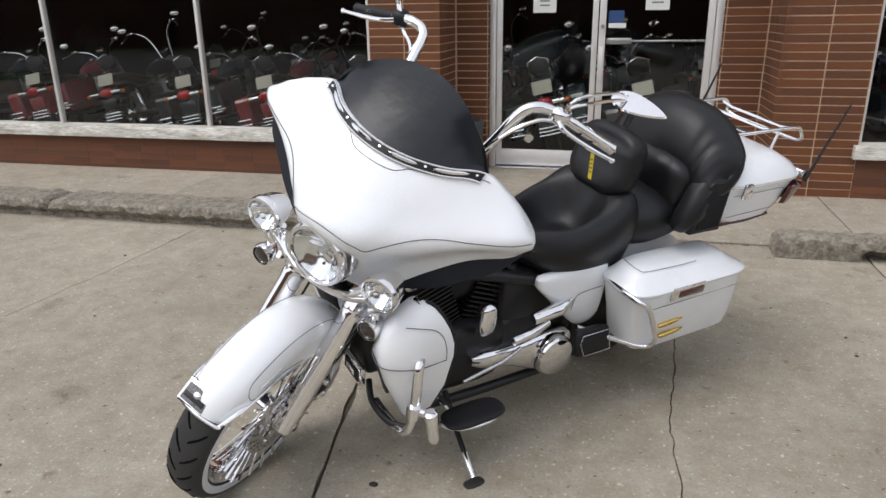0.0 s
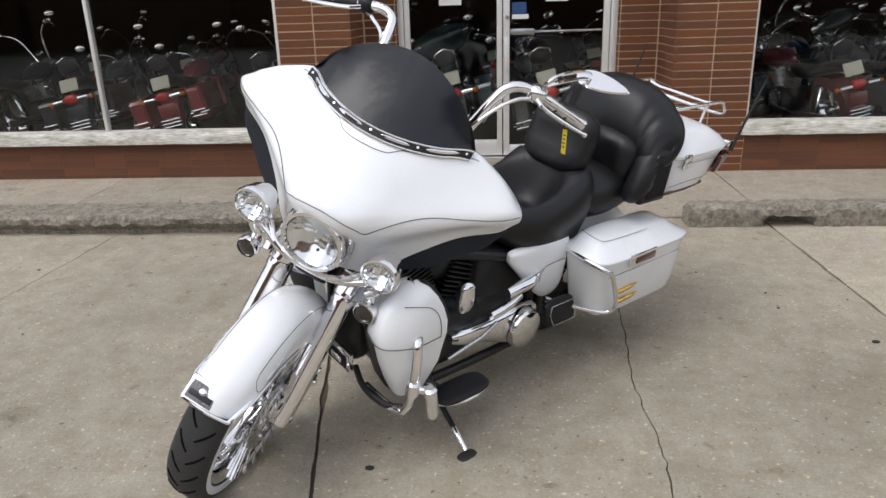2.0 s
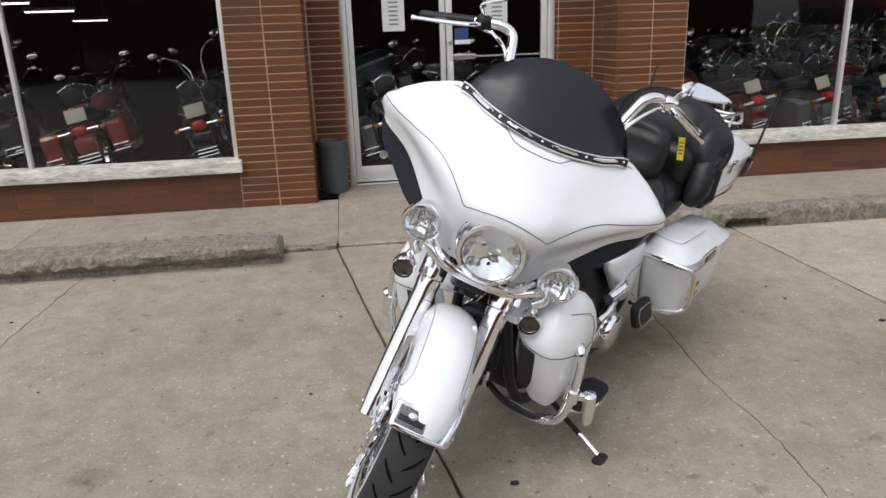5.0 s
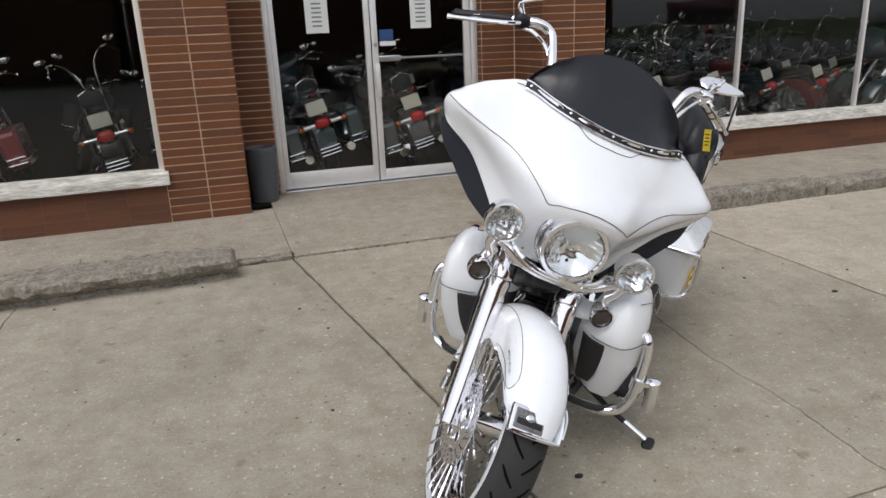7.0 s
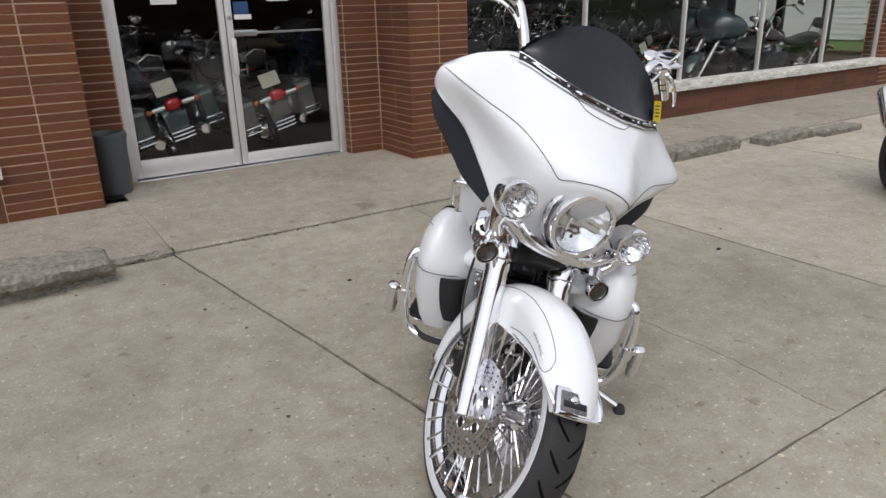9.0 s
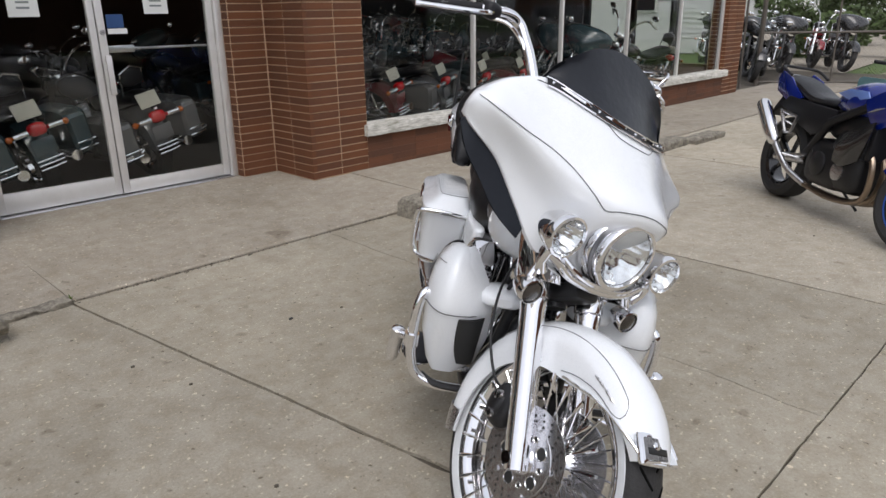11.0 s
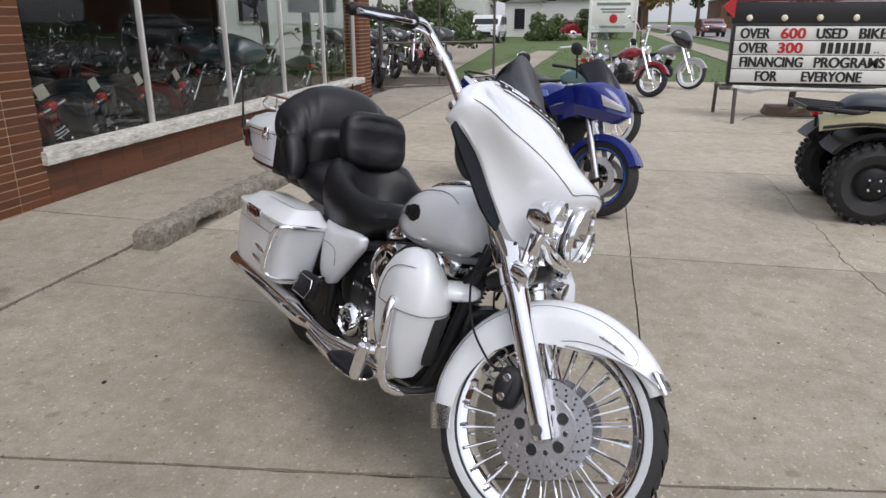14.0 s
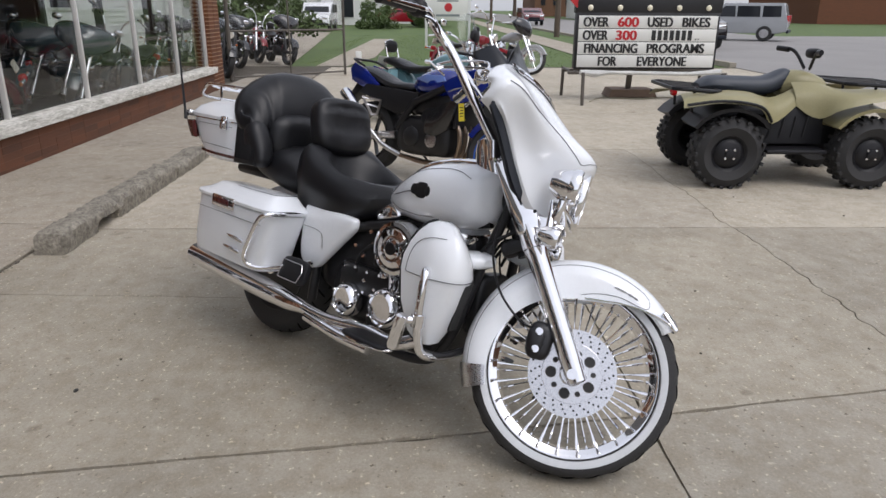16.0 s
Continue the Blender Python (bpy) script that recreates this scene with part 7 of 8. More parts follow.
OUT = "motorcycles parked on the lot"
cruiser(parked(7.65, 3.45, -135.5), PALETEAL, "pale teal touring motorcycle with windshield and whitewall tyres", OUT, PALETEAL, shield=True, white=True, fairing=None, front=BLACK)
cruiser(parked(13.75, 2.65, -137), RED, "red cruiser with chrome engine parked on the lot", OUT, None, apes=True)
cruiser(parked(15.55, 1.75, -136), SILVER, "silver touring motorcycle with black fairing on the lot", OUT, SILVER, fairing=BLACK, white=True)
cruiser(parked(14.5, 7.6, -164), BLACK, "black motorcycle with windshield standing by the wall corner", "motorcycles behind the gate", None, shield=True, rim=ENGINE, metal=ENGINE)
cruiser(parked(18.7, 8.0, -160), RED, "red cruiser standing behind the steel gate", "motorcycles behind the gate", None, apes=True, rim=ENGINE, metal=DULLCHROME)
cruiser(parked(19.7, 9.3, -152), MAROON, "maroon cruiser standing behind the steel gate", "motorcycles behind the gate", None, rim=ENGINE, metal=DULLCHROME)

# ---- blue sports motorcycle ----
SB = pose(4.455, 3.535, 0.0, -9, 0, -131.2)
sb = empty("sports_motorcycle", SB, "blue sports motorcycle with dark screen and silver silencer", "motorcycle", OUT)
SST = Matrix.Translation((1.24, 0, 0.6)) @ Matrix.Rotation(radians(12), 4, Vector((-0.42, 0, 0.91))) @ Matrix.Translation((-1.24, 0, -0.6))
BLUERIM = paint("bright_blue_stripe", (0.03, 0.10, 0.42))
plain_wheel("rear_wheel", sb, 0, 0.315, 0.18, BLACK, "cast", rim=0.69)
fw = plain_wheel("front_wheel", sb, 1.44, 0.30, 0.12, BLACK, "cast", steer=SST, rim=0.74)
for sd in (1, -1):
    Shape().lathe([(0.212, sd * 0.045), (0.219, sd * 0.047), (0.224, sd * 0.046)], 48, Matrix.Translation((1.44, 0, 0.30)) @ Matrix.Rotation(radians(-90), 4, "X")).done("rim_stripe", BLUERIM, fw, "thin blue stripe on the rim")
for sd in (1, -1):
    M = Matrix.Translation((1.44, 0, 0.30)) @ Matrix.Rotation(radians(-90), 4, "X")
    Shape().lathe([(0.10, sd * 0.072 - 0.002), (0.150, sd * 0.072 - 0.002), (0.150, sd * 0.072 + 0.002), (0.10, sd * 0.072 + 0.002), (0.10, sd * 0.072 - 0.002)], 40, M).done("brake_disc", mat("pale_disc_steel", (0.55, 0.55, 0.56), 0.45, 0.5), fw, "steel brake disc")
    Shape().tube([(1.46, sd * 0.10, 0.29), (1.37, sd * 0.10, 0.50), (1.27, sd * 0.10, 0.74), (1.21, sd * 0.10, 0.88)], [0.026, 0.028, 0.022, 0.022], 12).done("fork_leg", DULLCHROME, sb, m=SST)
    Shape().ball(1.36, sd * 0.092, 0.37, 0.03, 0.025, 0.05, 12, 3).done("brake_caliper", BLACKPL, sb, m=SST)
    Shape().tube(curve([(1.17, sd * 0.06, 1.01), (1.12, sd * 0.16, 1.06), (1.02, sd * 0.33, 1.05)], 5), 0.012, 8).done("handlebar", BLACKPL, sb, m=SST)
    Shape().ball(1.14, sd * 0.36, 1.19, 0.02, 0.07, 0.045, 12, 2.6).done("mirror", BLACKPL, sb, m=SST)
    Shape().tube([(1.12, sd * 0.25, 1.0), (1.13, sd * 0.33, 1.17)], 0.007, 6).done("mirror_stem", BLACKPL, sb, m=SST)
    Shape().tube([(0.33, sd * 0.14, 0.36), (0.28, sd * 0.25, 0.37)], 0.010, 8).done("footpeg", DULLCHROME, sb)
    Shape().tube([(0.95, sd * 0.14, 0.82), (0.60, sd * 0.16, 0.66), (0.40, sd * 0.13, 0.42)], 0.03, 10).done("frame_beam", BLACKPL, sb)
    Shape().tube([(0.36, sd * 0.09, 0.36), (0.0, sd * 0.12, 0.315)], [0.04, 0.03], 10).done("swing_arm", DULLCHROME, sb)
    side = patch([[(0.90, sd * 0.165, 0.845), (1.00, sd * 0.175, 0.89), (1.11, sd * 0.178, 0.93), (1.20, sd * 0.172, 0.95)], [(0.95, sd * 0.172, 0.775), (1.05, sd * 0.182, 0.80), (1.16, sd * 0.180, 0.83), (1.28, sd * 0.165, 0.85)], [(1.04, sd * 0.155, 0.665), (1.10, sd * 0.160, 0.69), (1.18, sd * 0.155, 0.72), (1.30, sd * 0.13, 0.76)]], 4, 4)
    Shape().rows([a + [p + Vector((0, -sd * 0.012, 0)) for p in a][::-1] for a in side]).done("fairing_side", BLUE, sb)
    low = patch([[(0.80, sd * 0.178, 0.605), (0.94, sd * 0.203, 0.665), (1.10, sd * 0.203, 0.725)], [(0.76, sd * 0.18, 0.52), (0.92, sd * 0.20, 0.54), (1.06, sd * 0.19, 0.60)], [(0.74, sd * 0.165, 0.42), (0.86, sd * 0.175, 0.40), (0.98, sd * 0.16, 0.46)]], 4, 4)
    Shape().rows([a + [p + Vector((0, -sd * 0.012, 0)) for p in a][::-1] for a in low]).done("lower_panel", BLACK, sb)
    Shape().tube([(0.97, sd * 0.176, 0.775), (1.05, sd * 0.186, 0.800), (1.12, sd * 0.187, 0.818)], [0.002, 0.006, 0.002], 6).done("side_mark", SILVER, sb)
    Shape().rows(patch([[(1.518, sd * 0.040, 0.818), (1.475, sd * 0.086, 0.826), (1.385, sd * 0.142, 0.845)], [(1.514, sd * 0.042, 0.838), (1.468, sd * 0.092, 0.858), (1.368, sd * 0.149, 0.892)], [(1.507, sd * 0.045, 0.852), (1.452, sd * 0.091, 0.882), (1.352, sd * 0.148, 0.925)]], 3, 3), around=False).done("headlamp", LAMPGREY, sb, "clear headlamp")
    Shape().prism([(0.14, 0.78), (-0.06, 0.91), (-0.20, 0.955), (-0.25, 0.90), (-0.22, 0.80), (0.0, 0.72)], 0.020, "y", sd * 0.125, 0.005).done("tail_panel", BLUE, sb)
    Shape().prism([(-0.12, 0.70), (-0.02, 0.78), (0.30, 0.76), (0.62, 0.74), (0.58, 0.60), (0.38, 0.54), (0.22, 0.58), (0.05, 0.66)], 0.05, "y", sd * 0.115, 0.012).done("side_panel", BLACKPL, sb)
rows = []
for a in range(25, 156, 13):
    c, s = math.cos(radians(a)), math.sin(radians(a))
    rows.append([(1.44 + r * c, y, 0.30 + r * s) for r, y in ((0.27, -0.075), (0.325, -0.062), (0.338, 0), (0.325, 0.062), (0.27, 0.075), (0.315, 0.055), (0.328, 0), (0.315, -0.055))])
Shape().rows(rows).done("front_fender", BLUE, sb, m=SST)
NOSE = [[(1.43, 0, 0.725), (1.40, 0.06, 0.725), (1.31, 0.125, 0.74), (1.18, 0.17, 0.755), (1.02, 0.17, 0.77)],
        [(1.53, 0, 0.785), (1.50, 0.06, 0.79), (1.38, 0.150, 0.81), (1.20, 0.200, 0.83), (1.00, 0.19, 0.85)],
        [(1.475, 0, 0.885), (1.45, 0.065, 0.895), (1.35, 0.150, 0.93), (1.20, 0.205, 0.95), (1.00, 0.19, 0.95)],
        [(1.39, 0, 0.975), (1.375, 0.07, 0.98), (1.31, 0.145, 0.985), (1.18, 0.195, 0.985), (1.02, 0.18, 0.965)],
        [(1.31, 0, 1.03), (1.30, 0.06, 1.028), (1.25, 0.12, 1.015), (1.15, 0.165, 0.995), (1.02, 0.15, 0.97)]]
NOSE = [[(x, -0.87 * y, z) for x, y, z in r[:0:-1]] + [(x, 0.87 * y, z) for x, y, z in r] for r in NOSE]
for piece, skin, tone in (("nose_fairing", NOSE[1:], BLUE), ("nose_chin", NOSE[:2], BLUE)):
    g = patch(skin, 4, 4)
    Shape().rows([a + [p + Vector((-0.012, -0.03 * p.y, 0)) for p in a][::-1] for a in g]).done(piece, tone, sb)
g = [[(1.385 - 0.15 * v - 0.15 * abs(u) ** 2 - 0.06 * v * v, 0.150 * u * (1 - 0.32 * v), 0.985 - 0.03 * u * u + 0.205 * v * (1 - 0.2 * u * u)) for u in (-1, -0.6, -0.2, 0.2, 0.6, 1)] for v in (0, 0.33, 0.66, 1)]
g = patch(g, 3, 3)
Shape().rows([a + [p + Vector((-0.004, 0, -0.002)) for p in a][::-1] for a in g]).done("screen", TINT, sb, "dark smoked screen")
Shape().rows(smooth_loft([(0.48, 0.05, 0.76, 0.82, 0.5), (0.56, 0.12, 0.74, 0.89, 0.4), (0.72, 0.17, 0.72, 0.955, 0.4), (0.88, 0.165, 0.72, 0.965, 0.45), (0.99, 0.10, 0.76, 0.92, 0.5)], 4, 20)).done("fuel_tank", BLUE, sb)
Shape().prism([(0.60, 0.86), (0.72, 0.90), (0.90, 0.90), (0.93, 0.86), (0.76, 0.82)], 0.01, "y", -0.165, 0.003).done("tank_panel", paint("pale_blue_paint", (0.16, 0.26, 0.62)), sb)
Shape().rows(smooth_loft([(-0.19, 0.07, 0.87, 0.935, 0.5), (-0.10, 0.12, 0.84, 0.935, 0.5), (0.06, 0.13, 0.80, 0.895, 0.5), (0.25, 0.13, 0.74, 0.83, 0.5), (0.45, 0.11, 0.73, 0.82, 0.5), (0.52, 0.05, 0.76, 0.81, 0.5)], 4, 16)).done("seat", LEATHER, sb)
Shape().rows(smooth_loft([(-0.27, 0.03, 0.84, 0.92, 0.5), (-0.23, 0.10, 0.79, 0.94, 0.5), (-0.12, 0.12, 0.74, 0.90, 0.5), (0.10, 0.12, 0.66, 0.82, 0.5)], 4, 16)).done("tail_unit", BLACK, sb)
Shape().ball(-0.262, 0, 0.875, 0.02, 0.06, 0.028, 12, 3).done("tail_lamp", REDLENS, sb)
Shape().prism([(-0.20, 0.80), (-0.31, 0.66), (-0.33, 0.60), (-0.24, 0.66), (-0.10, 0.76)], 0.14, "y", 0, 0.01).done("number_plate_bracket", BLACKPL, sb)
Shape().tube(curve([(-0.05, -0.15, 0.93), (-0.20, -0.14, 0.985), (-0.25, 0, 0.99), (-0.20, 0.14, 0.985), (-0.05, 0.15, 0.93)], 4), 0.011, 8).done("grab_rail", BLACKPL, sb)
Shape().ball(0.62, 0, 0.38, 0.24, 0.165, 0.17, 20, 4).ball(0.82, 0, 0.44, 0.18, 0.16, 0.22, 18, 4).ball(0.75, 0, 0.66, 0.30, 0.13, 0.12, 16, 3).done("engine", ENGINE, sb, "black engine block")
for sd in (1, -1):
    Shape().lathe([(0.085, 0.0), (0.085, 0.02), (0.07, 0.032), (0.0, 0.036)], 24, turn_to((0.60, sd * 0.15, 0.37), (0, sd, 0))).done("engine_cover", ENGINE, sb)
    Shape().lathe([(0.06, 0.0), (0.06, 0.02), (0.0, 0.03)], 20, turn_to((0.82, sd * 0.145, 0.36), (0, sd, 0))).done("engine_cover", DULLCHROME, sb)
for k in range(7):
    Shape().box(0.90 - 0.008 * k, 0, 0.47 + 0.022 * k, 0.20, 0.30, 0.008, 0.002).done("cylinder_fin", ENGINE, sb)
Shape().box(1.06, 0, 0.60, 0.04, 0.32, 0.24, 0.01, m=Matrix.Identity(4)).done("radiator", BLACKPL, sb)
for k in range(4):
    y = -0.12 + 0.08 * k
    Shape().tube(curve([(1.03, y, 0.55), (1.10, y, 0.42), (1.03, y * 0.7, 0.22), (0.75, y * 0.4 - 0.05, 0.16), (0.45, -0.12, 0.19)], 5), 0.019, 8).done("header_pipe", mat("heat_stained_steel", (0.32, 0.25, 0.19), 0.3, 0.9, var=0.2), sb)
Shape().tube(curve([(0.45, -0.12, 0.19), (0.28, -0.17, 0.26), (0.14, -0.20, 0.37), (0.07, -0.205, 0.43)], 5), 0.023, 10).done("exhaust_pipe", DULLCHROME, sb)
Shape().tube([(0.085, -0.205, 0.418), (0.07, -0.207, 0.432), (0.0, -0.215, 0.495), (-0.19, -0.225, 0.675), (-0.21, -0.226, 0.69)], [0.026, 0.044, 0.056, 0.056, 0.046], 18).done("silencer", CHROME, sb, "silver silencer pointing up")
Shape().tube([(-0.04, -0.155, 0.66), (0.20, -0.16, 0.64), (0.17, -0.165, 0.52), (0.10, -0.165, 0.51), (-0.04, -0.155, 0.66)], 0.013, 8).tube([(0.02, -0.16, 0.60), (0.17, -0.16, 0.58)], 0.008, 6).done("peg_bracket", DULLCHROME, sb)
Shape().tube([(0.50, 0.14, 0.20), (0.53, 0.29, 0.055)], 0.010, 8).done("kickstand", BLACKPL, sb)

for ob in sb.children:
    if ob.name.split(".")[0] in ("nose_fairing", "nose_chin", "headlamp", "screen", "mirror", "mirror_stem"):
        ob.matrix_basis = Matrix.Translation((0.09, 0, -0.015)) @ ob.matrix_basis

# ---- tan quad bike ----
TAN = mat("tan_plastic", (0.27, 0.243, 0.125), 0.42, var=0.08)
QB = pose(4.215, 0.47, 0, 0, 0, -91)
qb = empty("quad_bike", QB, "tan four-wheeled quad bike with black racks and knobbly tyres", "quad bike")


def knob_wheel(x, y, R, w):
    t = plain_wheel("wheel", qb, x, R, w, BLACKPL, False, y=y, rim=0.5)
    s = Shape()
    for k in range(22):
        for j, sd in enumerate((-1, -0.33, 0.33, 1)):
            a = 2 * math.pi * (k + 0.5 * (j % 2)) / 22
            rr = R * (1.0 if abs(sd) < 0.5 else 0.965)
            s.box(0, 0, 0, 0.03, w * 0.24, 0.022, 0.0, m=Matrix.Translation((x + rr * math.cos(a), y + sd * w * 0.38, R + rr * math.sin(a))) @ Matrix.Rotation(-a - math.pi / 2, 4, "Y"))
    s.done("tread_block", RUBBER, t)
    Shape().lathe([(0.0, 0.02), (0.09, 0.02), (0.13, -0.01), (0.145, -0.03)], 24, turn_to((x, y + math.copysign(w * 0.32, y), R), (0, y, 0))).done("wheel_disc", BLACKPL, t)
    for k in range(4):
        a = math.pi / 4 + math.pi / 2 * k
        Shape().lathe([(0, 0.014), (0.010, 0.012), (0.011, 0)], 8, turn_to((x + 0.05 * math.cos(a), y + math.copysign(w * 0.32 + 0.018, y), R + 0.05 * math.sin(a)), (0, y, 0))).done("wheel_nut", CHROME, t)


for x in (0, 1.19):
    for y in (-0.44, 0.44):
        knob_wheel(x, y, 0.295, 0.24)
for sd in (1, -1):
    for x0, nm in ((0.0, "rear_fender"), (1.19, "front_fender")):
        rows = []
        for a in range(36, 150, 12):
            c, s = math.cos(radians(a)), math.sin(radians(a))
            r = 0.375
            rows.append([(x0 + r * c * 1.05, sd * y, 0.30 + r * s * 1.0 + (0.02 if y < 0.3 else 0)) for y in (0.18, 0.36, 0.50, 0.535)] + [(x0 + (r - 0.03) * c * 1.05, sd * y, 0.30 + (r - 0.03) * s) for y in (0.53, 0.50, 0.36, 0.18)])
        Shape().rows(rows).done(nm, TAN if nm == "front_fender" else BLACKPL, qb)
    Shape().rows(patch([[(-0.36, sd * 0.20, 0.72), (-0.1, sd * 0.20, 0.745), (0.2, sd * 0.20, 0.74), (0.42, sd * 0.20, 0.70), (0.62, sd * 0.18, 0.76)], [(-0.40, sd * 0.42, 0.70), (-0.1, sd * 0.46, 0.735), (0.2, sd * 0.46, 0.72), (0.40, sd * 0.40, 0.65), (0.62, sd * 0.26, 0.72)], [(-0.42, sd * 0.52, 0.655), (-0.1, sd * 0.54, 0.69), (0.2, sd * 0.54, 0.655), (0.34, sd * 0.49, 0.545), (0.62, sd * 0.30, 0.66)]], 4, 4), around=False).done("body_panel", TAN, qb)
    Shape().rows(patch([[(0.60, sd * 0.16, 0.80), (0.80, sd * 0.18, 0.80), (1.0, sd * 0.20, 0.76), (1.3, sd * 0.22, 0.76), (1.55, sd * 0.24, 0.74)], [(0.60, sd * 0.28, 0.72), (0.80, sd * 0.34, 0.72), (1.0, sd * 0.46, 0.735), (1.3, sd * 0.48, 0.745), (1.56, sd * 0.44, 0.70)], [(0.60, sd * 0.31, 0.655), (0.78, sd * 0.38, 0.57), (0.90, sd * 0.53, 0.655), (1.3, sd * 0.55, 0.71), (1.58, sd * 0.50, 0.62)]], 4, 4), around=False).done("body_panel", TAN, qb)
    Shape().box(0.60, sd * 0.36, 0.30, 0.52, 0.22, 0.04, 0.015).done("footwell", BLACKPL, qb)
    Shape().prism([(0.28, 0.34), (0.30, 0.56), (0.44, 0.66), (0.74, 0.66), (0.86, 0.56), (0.88, 0.34)], 0.04, "y", sd * 0.285, 0.012).done("side_cover", BLACKPL, qb)
    for k in range(4):
        Shape().tube([(0.40 + 0.10 * k, sd * 0.308, 0.40), (0.42 + 0.10 * k, sd * 0.308, 0.58)], 0.008, 6).done("cover_rib", BLACKPL, qb)
    Shape().tube(curve([(-0.40, sd * 0.535, 0.70), (-0.1, sd * 0.55, 0.735), (0.2, sd * 0.55, 0.69), (0.33, sd * 0.50, 0.56)], 5), 0.012, 8).done("fender_lip", BLACKPL, qb)
    Shape().tube(curve([(0.80, sd * 0.05, 0.88), (0.76, sd * 0.20, 0.99), (0.70, sd * 0.38, 1.00)], 5), 0.013, 8).done("handlebar", BLACKPL, qb)
    Shape().tube([(0.74, sd * 0.26, 0.995), (0.70, sd * 0.39, 1.0)], 0.019, 10).done("grip", BLACKPL, qb)
    Shape().ball(-0.28, sd * 0.22, 0.725, 0.03, 0.045, 0.035, 12, 3).done("tail_lamp", REDLENS, qb)
Shape().ball(0.60, 0, 0.42, 0.62, 0.24, 0.20, 20, 4).done("chassis", BLACKPL, qb)
Shape().rows(smooth_loft([(-0.16, 0.10, 0.74, 0.78, 0.5), (-0.05, 0.15, 0.72, 0.83, 0.5), (0.20, 0.155, 0.70, 0.83, 0.5), (0.42, 0.14, 0.70, 0.83, 0.5), (0.58, 0.10, 0.74, 0.88, 0.5), (0.64, 0.05, 0.78, 0.87, 0.5)], 4, 16)).done("seat", mat("dark_blue_grey_vinyl", (0.035, 0.042, 0.055), 0.5, var=0.15), qb)
Shape().rows(smooth_loft([(0.56, 0.10, 0.70, 0.83, 0.5), (0.66, 0.16, 0.66, 0.87, 0.5), (0.80, 0.17, 0.66, 0.86, 0.5), (0.92, 0.15, 0.66, 0.82, 0.5)], 4, 16)).done("tank_cover", TAN, qb)
Shape().ball(0.84, 0, 0.98, 0.05, 0.09, 0.035, 14, 3).done("dash_pod", BLACKPL, qb)
for x0, x1, z in ((-0.46, -0.05, 0.765), (1.0, 1.58, 0.80)):
    rk = Shape().tube([(x0, -0.30, z), (x0, 0.30, z), (x0 + 0.06, 0.36, z), (x1 - 0.06, 0.36, z - 0.02), (x1, 0.30, z - 0.02), (x1, -0.30, z - 0.02), (x1 - 0.06, -0.36, z - 0.02), (x0 + 0.06, -0.36, z), (x0, -0.30, z)], 0.013, 8).done("rack", BLACKPL, qb, "black tubular rack")
    for k in range(4):
        y = -0.24 + 0.16 * k
        Shape().tube([(x0, y, z), (x1, y, z - 0.02)], 0.008, 6).done("rack_bar", BLACKPL, rk)
    for y in (-0.26, 0.26):
        Shape().tube([((x0 + x1) / 2, y, z), ((x0 + x1) / 2, y * 0.9, z - 0.16)], 0.012, 6).done("rack_strut", BLACKPL, rk)

for ob in qb.children:
    if ob.name.split(".")[0] in ("body_panel", "handlebar", "grip", "seat", "tank_cover", "dash_pod", "rack"):
        for piece in (ob, *ob.children):
            for v in piece.data.vertices:
                if v.co.z > 0.6:
                    v.co.z = 0.6 + (v.co.z - 0.6) * 1.27

# ---- lettered roadside sign on its trailer ----
SG = pose(9.66, -0.55, 0, 0, 0, -90)          # local x runs along the board to the reader's right, y away from the reader
sg = empty("trailer_sign", SG, "white letter-board sign on a trailer with black header and bulbs", "sign")
Shape().box(0, 0.09, 0.95, 2.32, 0.16, 0.88, 0.01).done("cabinet", SIGNBLACK, sg)
for k in range(4):
    Shape().box(0, 0.0, 1.245 - 0.203 * k, 2.24, 0.012, 0.192, 0.002).done("letter_panel", SIGNWHITE, sg)
Shape().box(0, 0.09, 1.53, 2.36, 0.16, 0.30, 0.01).done("header", SIGNBLACK, sg)
Shape().prism([(-1.16, 1.69), (-1.16, 1.84), (1.24, 1.84), (1.24, 1.69)], 0.12, "y", 0.07).done("name_band", mat("maroon_band", (0.14, 0.012, 0.03), 0.5), sg, "dark maroon name band with pale bars")
Shape().prism([(-1.33, 1.62), (-1.16, 1.78), (-1.16, 1.45)], 0.05, "y", 0.0).done("arrow", SIGNRED, sg, "red arrow point")
for k in range(16):
    Shape().box(-0.80 + 0.105 * k + 0.03 * (k > 7) + 0.03 * (k > 12), 0.002, 1.765, 0.07, 0.006, 0.055).done("name_bar", mat("pale_print", (0.6, 0.35, 0.35), 0.6) if k == 0 else bpy.data.materials["pale_print"], sg)
for k in range(5):
    Shape().lathe([(0.0, 0.055), (0.03, 0.045), (0.045, 0.02), (0.038, 0.0)], 18, turn_to((-0.95 + 0.475 * k, 0.01, 1.46), (0, -1, 0))).done("bulb", BULB, sg)


